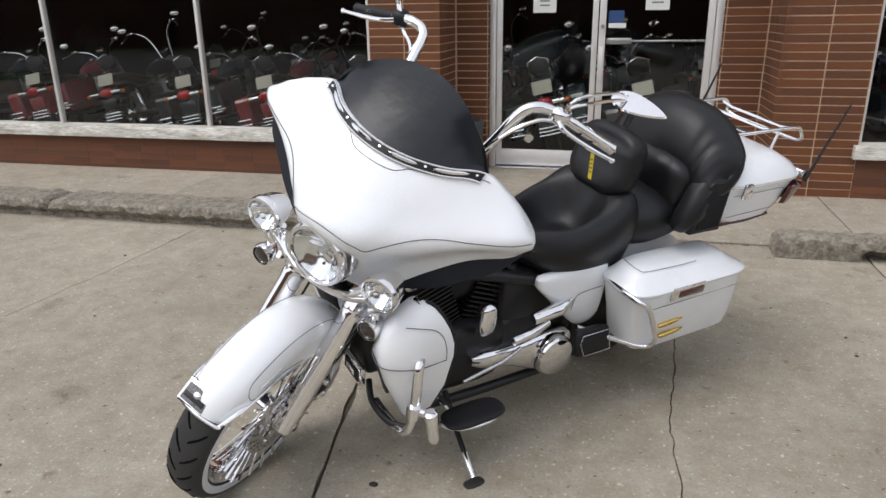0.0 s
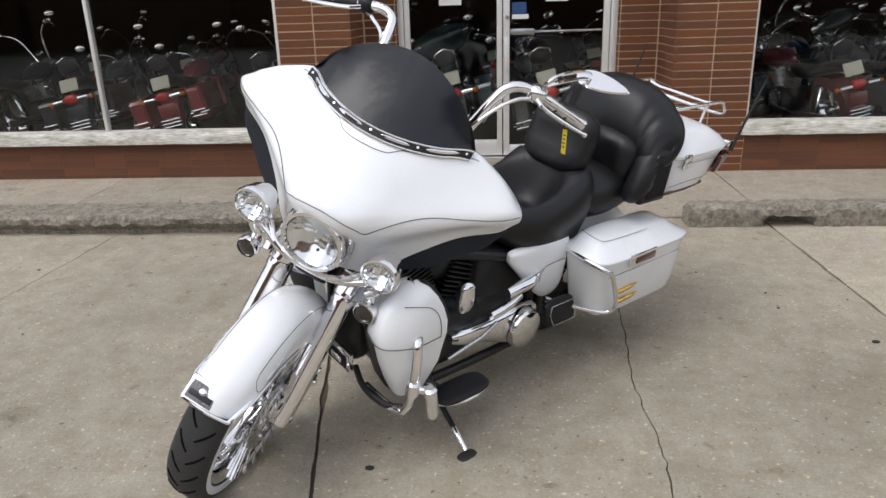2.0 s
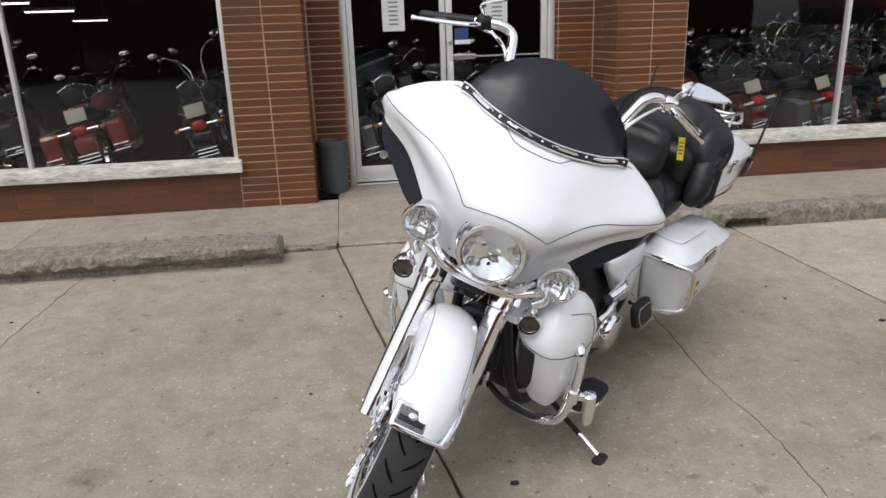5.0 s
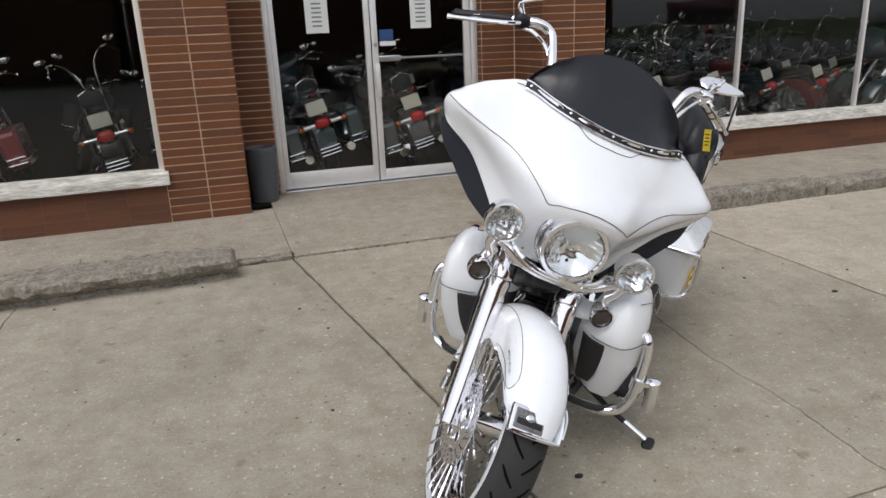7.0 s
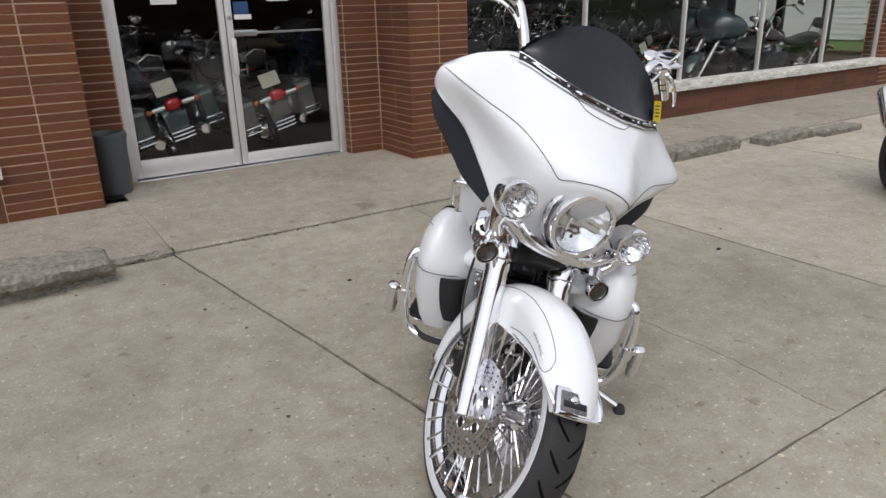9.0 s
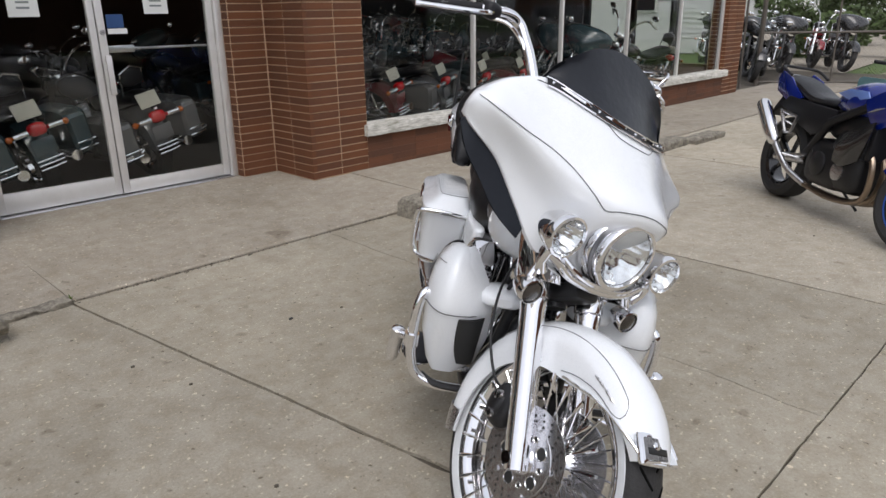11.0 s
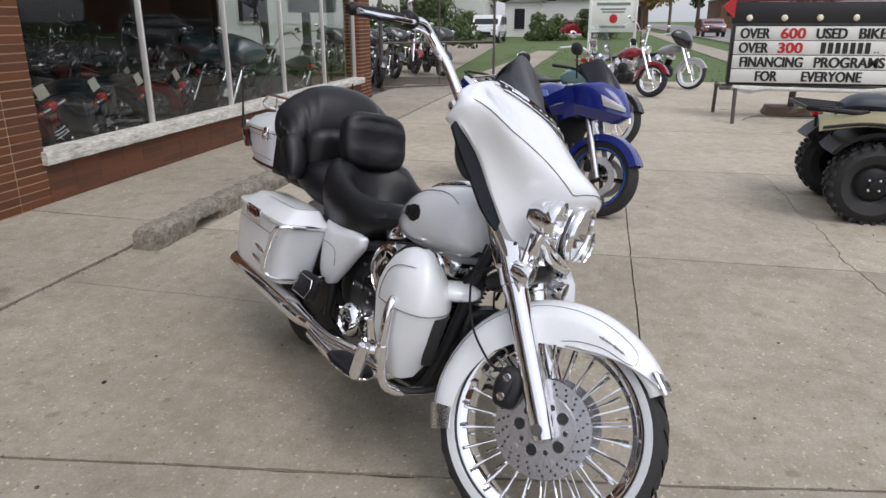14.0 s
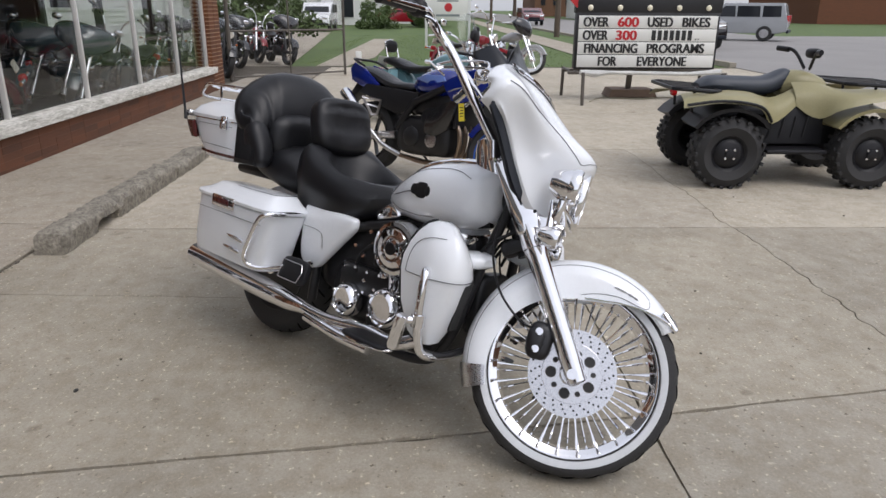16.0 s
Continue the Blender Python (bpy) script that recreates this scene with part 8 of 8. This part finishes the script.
def words(text, x, z, size, material, parent, width=None):
    """Letters of the built-in font, given a little thickness."""
    cu = bpy.data.curves.new("letters", "FONT")
    cu.body, cu.size, cu.extrude, cu.align_x, cu.offset = text, size, 0.002, "LEFT", 0.0022
    tmp = bpy.data.objects.new("letters", cu)
    scene.collection.objects.link(tmp)
    bpy.context.view_layer.update()
    me = bpy.data.meshes.new_from_object(tmp.evaluated_get(bpy.context.evaluated_depsgraph_get()))
    bpy.data.objects.remove(tmp)
    wide = max(v.co.x for v in me.vertices) - min(v.co.x for v in me.vertices)
    k = width / wide if width else 1.0
    v = [tuple(p.co) for p in me.vertices]
    f = [tuple(p.vertices) for p in me.polygons]
    n, dx = len(v), 0.0065 / k
    me = bpy.data.meshes.new("letters")       # heavy strokes: three layers side by side
    me.from_pydata([(x + (q - 1) * dx, y, z + 0.0004 * q) for q in range(3) for x, y, z in v], [], [tuple(i + q * n for i in p) for q in range(3) for p in f])
    me.materials.append(material)
    ob = new("lettering", me)
    ob.parent = parent
    ob.matrix_basis = Matrix.Translation((x, -0.011, z)) @ Matrix.Rotation(radians(90), 4, "X") @ Matrix.Diagonal((k, 1, 1, 1))
    return ob


LH = 0.205
for text, x, row, width, col in (("OVER", -1.05, 0, 0.40, INK), ("600", -0.50, 0, 0.33, SIGNRED), ("USED", -0.02, 0, 0.40, INK), ("BIKES", 0.54, 0, 0.44, INK),
                                 ("OVER", -1.05, 1, 0.40, INK), ("300", -0.52, 1, 0.33, SIGNRED), ("FINANCING", -1.02, 2, 0.86, INK), ("PROGRAMS", 0.0, 2, 0.93, INK), ("FOR", -0.78, 3, 0.30, INK), ("EVERYONE", -0.14, 3, 0.80, INK)):
    words(text, x, 1.175 - 0.203 * row, LH, col, sg, width)
for k in range(7):       # a name, as plain bars
    Shape().box(0.10 + 0.098 * k, -0.011, 1.245 - 0.203, 0.066, 0.004, 0.155).done("letter_bar", INK, sg)
for k in range(2):
    Shape().box(0.79 + 0.04 * k, -0.011, 0.985, 0.018, 0.004, 0.018).done("letter_dot", INK, sg)
Shape().box(0, 0.02, 0.45, 2.5, 0.10, 0.05, 0.008).box(0, 0.55, 0.45, 2.5, 0.08, 0.05, 0.008).done("trailer_rail", STEEL, sg)
for x, y in ((-1.12, -0.62), (-1.2, 0.75), (1.12, -0.62), (1.2, 0.75)):
    Shape().tube([(x, y, 0.0), (x, y * 0.9, 0.50)], 0.028, 8).done("leg", STEEL, sg)
    Shape().tube([(x, y * 0.9, 0.47), (x, 0.1, 0.47)], 0.022, 8).done("leg_arm", STEEL, sg)
Shape().tube([(-1.15, -0.45, 0.50), (-0.9, -0.42, 0.47), (-0.7, -0.40, 0.49), (0.6, -0.40, 0.47), (1.1, -0.42, 0.50)], [0.035, 0.06, 0.03, 0.03, 0.05], 8).done("rolled_cover", mat("white_plastic_sheet", (0.55, 0.55, 0.53), 0.4, var=0.2, bump=0.6, fine=30), sg)
Shape().tube([(-0.1, 0.5, 0.12), (-0.1, 0.45, 0.45)], 0.05, 10).done("post", STEEL, sg)
Shape().prism([(-0.48, 0.02), (-0.42, 0.15), (0.30, 0.15), (0.36, 0.02)], 0.5, "y", 0.55, 0.01).done("base_block", mat("rusty_block", (0.16, 0.11, 0.08), 0.9, var=0.3), sg)
Shape().tube(curve([(-0.9, -0.2, 0.012), (-0.6, 0.3, 0.012), (0.0, 0.15, 0.012), (0.5, 0.4, 0.012), (0.9, 0.1, 0.012)], 6), 0.009, 6).done("power_cord", mat("pale_cord", (0.30, 0.28, 0.2), 0.6), sg)

# ---- gate ----
gt = empty("steel_gate", Matrix.Identity(4), "open grey steel yard gate with thin bars", "gate")
P0, P1 = Vector((12.80, 7.02, 0)), Vector((14.40, 4.87, 0))
for p, r in ((P0, 0.045), (P1, 0.03), (P0.lerp(P1, 0.5), 0.018)):
    Shape().tube([p + Vector((0, 0, 0.0 if r > 0.02 else 0.06)), p + Vector((0, 0, 2.25))], r, 10).done("post", STEEL, gt)
for z in (0.07, 0.98, 2.15):
    Shape().tube([P0 + Vector((0, 0, z)), P1 + Vector((0, 0, z))], 0.02, 8).done("rail", STEEL, gt)
for q in (Vector((11.35, 7.1, 0)), Vector((12.1, 7.06, 0))):
    Shape().tube([q, q + Vector((0, 0, 2.25))], 0.022, 8).done("post", STEEL, gt)
for x0, y0, x1, y1 in ((11.2, 7.11, 12.8, 7.02),):
    for z in (1.62, 2.15):
        Shape().tube([(x0, y0, z), (x1, y1, z)], 0.018, 8).done("rail", STEEL, gt)

mesh = Shape()
U, LEN = (P1 - P0).normalized(), (P1 - P0).length
for sd in (1, -1):
    for k in range(-30, int(LEN / 0.07) + 31):
        a = 0.07 * k
        lo, hi = (max(0.0, a), min(LEN, a + 2.05)) if sd == 1 else (max(0.0, a - 2.05), min(LEN, a))
        if hi - lo > 0.05:
            z0, z1 = (lo - a, hi - a) if sd == 1 else (a - lo, a - hi)
            mesh.tube([P0 + U * lo + Vector((0, 0, 0.08 + z0)), P0 + U * hi + Vector((0, 0, 0.08 + z1))], 0.0014, 3)
mesh.done("chain_link", STEEL, gt, "grey wire mesh of the gate")
for x, y, h in ((16.3, 9.6, -150), (17.6, 10.4, -148), (16.9, 8.2, -155), (15.4, 8.5, -150), (17.9, 7.3, -152)):
    cruiser(parked(x, y, h), BLACK, "black motorcycle standing in the yard behind the gate", "motorcycles behind the gate", None, fairing=BLACK, rim=ENGINE, metal=ENGINE)

# ---- street, houses and distance ----
tagged(poly_sheet("road", [(-200, -17), (260, -17), (260, -5.2), (-200, -5.2)], -0.012, ASPHALT), "worn grey asphalt street", "road", kind="structure")
tagged(poly_sheet("road_side_street", [(24, -17), (40, -17), (46, -120), (30, -120)], -0.016, ASPHALT), "grey asphalt side street", "road", kind="structure")
tagged(poly_sheet("far_walkway", [(17, -3.3), (200, -3.3), (200, -1.9), (17, -1.9)], -0.008, WALKWAY), "concrete walkway beside the street", "walkway", kind="structure")
tagged(poly_sheet("yard_drive", [(16.8, 9.0), (28, 13.6), (44, 13.0), (44, 9.0), (24, 7.2), (16.8, 6.6)], -0.010, WALKWAY), "pale concrete drive behind the gate", "driveway", kind="structure")
tagged(poly_sheet("yard_path", [(16.9, 5.9), (34, 5.6), (34, 4.6), (20.5, 4.6), (16.9, 5.1)], -0.009, WALKWAY), "pale concrete path across the grass", "path", kind="structure")
core("kerb_far", 17.0, 200.0, -5.25, -5.08, -0.03, 0.10, WALKWAY, "low concrete kerb along the street")


def siding_house(m, w, d, h, roof, label, group="", openings=()):
    hs = empty("house", m, label, "house", group)
    wl_ = Shape().box(0, 0, h / 2, w, d, h).done("wall", SIDING, hs)
    s = Shape()
    n = int(h / 0.16)
    for k in range(n):
        z = 0.16 * k + 0.08
        for a, b, c, e in ((0, -d / 2 - 0.006, w, 0.012), (-w / 2 - 0.006, 0, 0.012, d)):
            s.put([(a - c / 2, b - e / 2, z - 0.075), (a + c / 2, b - e / 2, z - 0.075), (a + c / 2, b + e / 2, z - 0.075), (a - c / 2, b + e / 2, z - 0.075), (a - c / 2 * 1.0, b + e / 2 * 0.2, z + 0.075), (a + c / 2, b + e / 2 * 0.2, z + 0.075)], [(0, 1, 5, 4), (0, 3, 2, 1)])
    s.done("siding", SIDING, wl_)
    if roof:
        s = Shape().put([(-w / 2 - 0.4, -d / 2 - 0.4, h), (w / 2 + 0.4, -d / 2 - 0.4, h), (w / 2 + 0.4, d / 2 + 0.4, h), (-w / 2 - 0.4, d / 2 + 0.4, h), (-w / 2 - 0.4, 0, h + roof), (w / 2 + 0.4, 0, h + roof)], [(0, 1, 5, 4), (3, 4, 5, 2), (0, 3, 2, 1)])
        s.done("roof", ROOFING, hs)
        Shape().put([(-w / 2, -d / 2, h), (-w / 2, d / 2, h), (-w / 2, 0, h + roof * 0.9), (-w / 2 - 0.05, -d / 2, h), (-w / 2 - 0.05, d / 2, h), (-w / 2 - 0.05, 0, h + roof * 0.9)], [(0, 1, 2), (3, 5, 4), (0, 3, 4, 1), (1, 4, 5, 2), (2, 5, 3, 0)]).done("gable", SIDING, hs)
    for y, z, ww, hh in openings:
        wd = Shape().box(-w / 2 - 0.04, y, z, 0.06, ww + 0.16, hh + 0.16, 0.01).done("window", SIDING, hs)
        Shape().box(-w / 2 - 0.075, y, z, 0.02, ww, hh).done("pane", TINT, wd)
    return hs


siding_house(pose(25.0, 20.65, 0), 6.0, 19.5, 5.5, 2.0, "long white-sided house beside the yard", openings=((-6.0, 2.0, 0.8, 1.2), (0, 2.0, 0.8, 1.2)))
siding_house(pose(62, 18.5, 0), 6.0, 12.0, 5.0, 2.0, "white-sided house behind the yard", openings=((-3.0, 3.2, 0.8, 1.2), (2.0, 3.2, 0.8, 1.2)))
siding_house(pose(64, 9.6, 0), 3.0, 3.0, 2.9, 0.5, "small white shed with a dark door", openings=((0.2, 1.5, 0.9, 1.7),))
siding_house(pose(72, 7.5, 0), 7.0, 7.0, 3.2, 3.0, "white house with a steep gable far down the street", openings=((0.0, 3.6, 0.8, 1.0),))
core("wall_far_brick", 78, 96, -52, -40, -0.03, 4.0, BRICKLOW, "low red-brick building across the side street")
for x, y, w, d, h, c in ((105, 4, 14, 8, 6, MORTARLOW), (130, -1, 12, 6, 6, BRICKLOW), (150, -22, 18, 8, 6, MORTARLOW), (112, -24, 14, 8, 5, SIDING)):
    fh = empty("far_house", pose(x, y, 0), "small house far down the street", "house", "far houses")
    Shape().box(0, 0, h / 2 * 0.8, w, d, h * 0.8).done("wall", c, fh)
    Shape().put([(-w / 2 - 0.3, -d / 2 - 0.3, h * 0.8), (w / 2 + 0.3, -d / 2 - 0.3, h * 0.8), (w / 2 + 0.3, d / 2 + 0.3, h * 0.8), (-w / 2 - 0.3, d / 2 + 0.3, h * 0.8), (-w / 2, 0, h * 1.3), (w / 2, 0, h * 1.3)], [(0, 1, 5, 4), (3, 4, 5, 2), (1, 2, 5), (3, 0, 4), (0, 3, 2, 1)]).done("roof", ROOFING, fh)
    for k in (-1, 0, 1):
        Shape().box(-w / 2 - 0.02, k * d * 0.3, h * 0.45, 0.06, 0.9, 1.3).done("window", TINT, fh)
# buildings across the street, behind the camera: unseen, added as a dark backdrop for reflections
for x0, x1, h, c in ((-46, -22, 7.5, BRICKLOW), (-21.5, -4, 6.0, MORTARLOW), (-3.5, 20, 7.0, BRICKLOW)):
    core("wall_opposite", x0, x1, -26, -21, -0.03, h, c, "unseen dark brick building added across the street for reflections")

# board with a red fruit, by the walkway
ab = empty("yard_sign", pose(26, 2.2, 0, 0, 0, -90), "white wooden yard sign with a red fruit and grey print", "sign")
Shape().box(0, 0, 1.55, 1.56, 0.05, 1.12, 0.01).done("board", SIGNWHITE, ab)
for x in (-0.82, 0.82):
    Shape().box(x, 0, 1.15, 0.10, 0.10, 2.3 + 0.5 * (x > 0), 0.01).done("post", SIDING, ab)
Shape().ball(0.02, -0.03, 1.47, 0.15, 0.012, 0.16, 18).done("fruit", SIGNRED, ab, "red fruit shape")
for z, w, h in ((1.98, 1.2, 0.10), (1.80, 0.9, 0.06), (1.70, 0.8, 0.05), (1.18, 0.9, 0.08)):
    Shape().box(0, -0.028, z, w, 0.006, h).done("print_bar", bpy.data.materials["faded_print"], ab)


# ---- vehicles ----
def suv(m, colour, label, L=4.7, H=1.75, W=1.85):
    v = empty("parked_car", m, label, "car", "vehicles along the street")
    body = [(-L / 2, 0.45), (-L / 2 - 0.02, 0.85), (-L / 2 + 0.05, 1.05), (-L / 2 + 0.25, H), (L * 0.12, H), (L * 0.27, 1.12), (L / 2 - 0.15, 0.98), (L / 2, 0.80), (L / 2, 0.45), (L * 0.42, 0.35), (-L * 0.42, 0.35)]
    Shape().prism(body, W, "y", 0, 0.07).done("body", colour, v)
    for sd in (1, -1):
        for x0, x1, t0, t1 in ((-L / 2 + 0.32, -L / 2 + 1.15, 0.0, 0.0), (-L / 2 + 1.25, -0.05, 0, 0), (0.02, L * 0.22, 0, 0.5)):
            Shape().prism([(x0, 1.12), (x0 + 0.04, H - 0.13), (x1 - t1, H - 0.13), (x1, 1.12)], 0.02, "y", sd * (W / 2 + 0.003), 0.004).done("side_window", TINT, v)
        for x in (-L * 0.29, L * 0.30):
            w = Shape().lathe([(0.0, -0.11), (0.34, -0.11), (0.36, -0.05), (0.36, 0.05), (0.34, 0.11), (0.0, 0.11)], 28, turn_to((x, sd * (W / 2 - 0.08), 0.355), (0, sd, 0))).done("wheel", RUBBER, v)
            Shape().lathe([(0.0, 0.118), (0.12, 0.115), (0.21, 0.112)], 20, turn_to((x, sd * (W / 2 - 0.08), 0.355), (0, sd, 0))).done("rim", DULLCHROME, w)
        Shape().box(L / 2 - 0.03, sd * W * 0.36, 0.82, 0.10, 0.34, 0.16, 0.03).done("headlamp", REFLECT, v)
        Shape().box(-L / 2 + 0.02, sd * W * 0.42, 1.0, 0.10, 0.16, 0.40, 0.03).done("tail_lamp", REDLENS, v)
    for x, t, w in ((L * 0.205, 0, 0),):
        Shape().rows([[(L * 0.135, -W * 0.40, H - 0.10), (L * 0.135, W * 0.40, H - 0.10)], [(L * 0.262, -W * 0.43, 1.16), (L * 0.262, W * 0.43, 1.16)]], around=False).done("windscreen", TINT, v, m=Matrix.Translation((0.015, 0, 0.01)))
    Shape().rows([[(-L / 2 + 0.22, -W * 0.40, H - 0.12), (-L / 2 + 0.22, W * 0.40, H - 0.12)], [(-L / 2 + 0.07, -W * 0.42, 1.12), (-L / 2 + 0.07, W * 0.42, 1.12)]], around=False).done("rear_window", TINT, v, m=Matrix.Translation((-0.015, 0, 0.01)))
    Shape().box(L / 2 - 0.0, 0, 0.62, 0.06, W * 0.55, 0.20, 0.02).done("grille", BLACKPL, v)
    Shape().box(L / 2 + 0.02, 0, 0.45, 0.12, W * 0.95, 0.14, 0.04).done("bumper", GREYPL, v)
    Shape().box(-L / 2 - 0.02, 0, 0.45, 0.12, W * 0.95, 0.16, 0.04).done("bumper", GREYPL, v)
    return v


suv(pose(47.0, 10.1, 0, 0, 0, 180), paint("white_car_paint", (0.70, 0.71, 0.72)), "white sport-utility car parked facing the lot")
suv(pose(34.5, -12.6, 0, 0, 0, 60), paint("silver_car_paint", (0.30, 0.31, 0.32)), "silver sport-utility car on the street")
suv(pose(66, -6.6, 0, 0, 0, 182), MAROON, "maroon car coming along the street", 4.3, 1.5)
suv(pose(27.5, -7.5, 0, 0, 0, 178), BLACK, "dark car standing on the street behind the sign", 4.4, 1.5)
suv(pose(60, 5.2, 0, 0, 0, 100), RED, "red car parked by the far house", 4.6, 1.4)
suv(pose(70, -46, 0, 0, 0, 20), SILVER, "silver car parked far off beside the grass", 4.4, 1.45)


# ---- trees, hedges, poles ----
def crown(s, x, y, z, rx, ry, rz, n, size, r):
    """Leaves scattered in uneven clumps."""
    clumps = [(r.gauss(0, 0.45), r.gauss(0, 0.45), r.gauss(0, 0.42), r.uniform(0.25, 0.5)) for _ in range(14)]
    for k in range(n):
        cx, cy, cz, cr = clumps[k % 14]
        d = Vector((r.gauss(0, 1), r.gauss(0, 1), r.gauss(0, 1))).normalized() * cr * r.random() ** 0.4
        p = Vector((x + rx * (cx + d.x), y + ry * (cy + d.y), z + rz * (cz + d.z)))
        a = Vector((r.gauss(0, 1), r.gauss(0, 1), r.gauss(0, 1))).normalized() * size * r.uniform(0.6, 1.3)
        b = a.orthogonal().normalized() * size * 0.6
        s.put([p - a, p + b, p + a, p - b], [(0, 1, 2, 3)])


def tree(x, y, h, w, leaf, seed, label):
    r = random.Random(seed)
    t = empty("tree", pose(x, y, 0), label, "tree", "trees along the street")
    tk = Shape().tube([(0, 0, -0.1), (0.05, 0, h * 0.2), (r.uniform(-0.2, 0.2), 0.1, h * 0.5), (0, 0, h * 0.8)], [0.06 * h * 0.6, 0.045 * h * 0.6, 0.03 * h * 0.6, 0.03], 10)
    for k in range(7):
        a, z = r.uniform(0, 6.3), h * r.uniform(0.28, 0.6)
        tk.tube([(0, 0, z), (w * 0.25 * math.cos(a), w * 0.25 * math.sin(a), z + h * 0.12), (w * 0.45 * math.cos(a), w * 0.45 * math.sin(a), z + h * 0.25)], [0.016 * h, 0.01 * h, 0.004 * h], 6)
    tk.done("trunk", BARK, t)
    s = Shape()
    crown(s, 0, 0, h * 0.64, w * 0.55, w * 0.55, h * 0.33, 1500, 0.045 * w, r)
    finish("crown", s.v, s.f, leaf, t)
    return t


for i, (x, y, h, w, leaf) in enumerate(((78, 12, 9, 7, LEAF), (92, 1, 9, 8, LEAFY), (108, -2.5, 10, 8, LEAFY), (84, 3.5, 8, 6, LEAF), (125, 3, 11, 9, LEAFY), (140, -14, 12, 10, LEAF), (120, -19, 10, 8, LEAFY), (98, -21, 9, 8, LEAF), (80, -30, 9, 8, LEAF), (160, -6, 12, 12, LEAFY), (62, 15, 8, 7, LEAF), (90, -60, 10, 9, LEAF))):
    tree(x, y, h, w, leaf, i, "green street tree with an uneven crown" if leaf is LEAF else "street tree turning yellow in autumn")


def hedge(x, y, sx, sy, h, seed, label):
    s = Shape()
    crown(s, x, y, h * 0.40, sx * 0.7, sy * 0.7, h * 0.5, 4200, 0.10, random.Random(seed))
    ob = finish("bush", s.v, s.f, LEAF)
    return tagged(ob, label, "bush", "bushes beyond the yard")


hedge(52, 6.7, 1.6, 2.2, 2.2, 2, "dark green bush on the far lawn")
hedge(40, 14.6, 3.0, 4.5, 2.6, 7, "tall dark hedge in front of the far house")
hedge(56, 3.6, 2.2, 2.6, 3.0, 4, "dark green bush beside the yard sign")
hedge(60, 1.6, 2.5, 2.5, 3.2, 5, "tall dark bush down the street")
hedge(50, 12.4, 2.0, 2.0, 3.0, 8, "dark green bush beside the white house")
hedge(30, 10.6, 1.5, 2.6, 3.4, 6, "tall dark bush beyond the yard")
pole = empty("utility_pole", pose(38, -4.15, 0), "grey wooden utility pole beside the street", "pole")
Shape().tube([(0, 0, -0.1), (0, 0, 9)], [0.16, 0.11], 10).done("pole_shaft", BARK, pole)
Shape().box(0, 0, 8.4, 0.12, 2.0, 0.12).done("cross_arm", BARK, pole)
copy_thing(pole, pose(80, -4.2, 0))
tagged(Shape().box(19.2, 5.0, 0.10, 0.16, 0.16, 0.26, 0.02).done("marker_post", SIDING), "short white marker post on the path", "post")
s = Shape()
r = random.Random(9)
for k in range(9000):
    x, y = r.uniform(17, 40), r.uniform(-1.8, 9)
    if 4.5 < y < 6.0 or y > 6.6:
        continue
    h, a = r.uniform(-0.02, 0.0), r.uniform(0, 6.3)
    s.put([(x, y, -0.035), (x + 0.03 * math.cos(a), y + 0.03 * math.sin(a), -0.035), (x + 0.04 * math.cos(a + 1), y + 0.04 * math.sin(a + 1), h)], [(0, 1, 2)])
tagged(finish("lawn_grass", s.v, s.f, BLADE), "short green lawn grass", "grass", kind="stuff")
hedge(22.0, 9.3, 1.4, 3.0, 2.3, 77, "dark green hedge behind the yard gate")


# ---- bricks, last ----
brick_face(pier_1, -1.075, -0.455, WF + 0.015, 0.04, TOP - 0.05, BRICK)
brick_face(pier_2, 2.205, 2.835, WF + 0.015, 0.04, TOP - 0.05, BRICK)
brick_face(pier_2, 6.70, 7.30, 2.205 + 0.015, 0.04, TOP - 0.05, BRICK, "y")
brick_face(jamb_1, -0.44, -0.15, 7.32, 0.04, TOP - 0.05, BRICK)
brick_face(jamb_2, 1.857, 2.195, 7.32, 0.04, TOP - 0.05, BRICK)
brick_face(pier_1, 6.705, 7.30, -0.455 - 0.015, 0.04, TOP - 0.05, BRICK, "y")
brick_face(jamb_1, 7.302, 7.402, -0.15 - 0.015, 0.04, 2.35, BRICK, "y")
brick_face(jamb_2, 7.302, 7.402, 1.857 + 0.015, 0.04, 2.35, BRICK, "y")
brick_face(pier_3, 10.52, 11.14, WF + 0.015, 0.04, TOP - 0.05, BRICK)
brick_face(pier_3, 6.705, 6.99, 10.52 + 0.015, 0.04, TOP - 0.05, BRICK, "y")
brick_face(base_1, -5.90, -1.075, WF + 0.015, 0.01, 0.365, BRICKLOW)
brick_face(base_2, 2.835, 10.52, WF + 0.015, 0.01, 0.365, BRICKLOW, each=False)
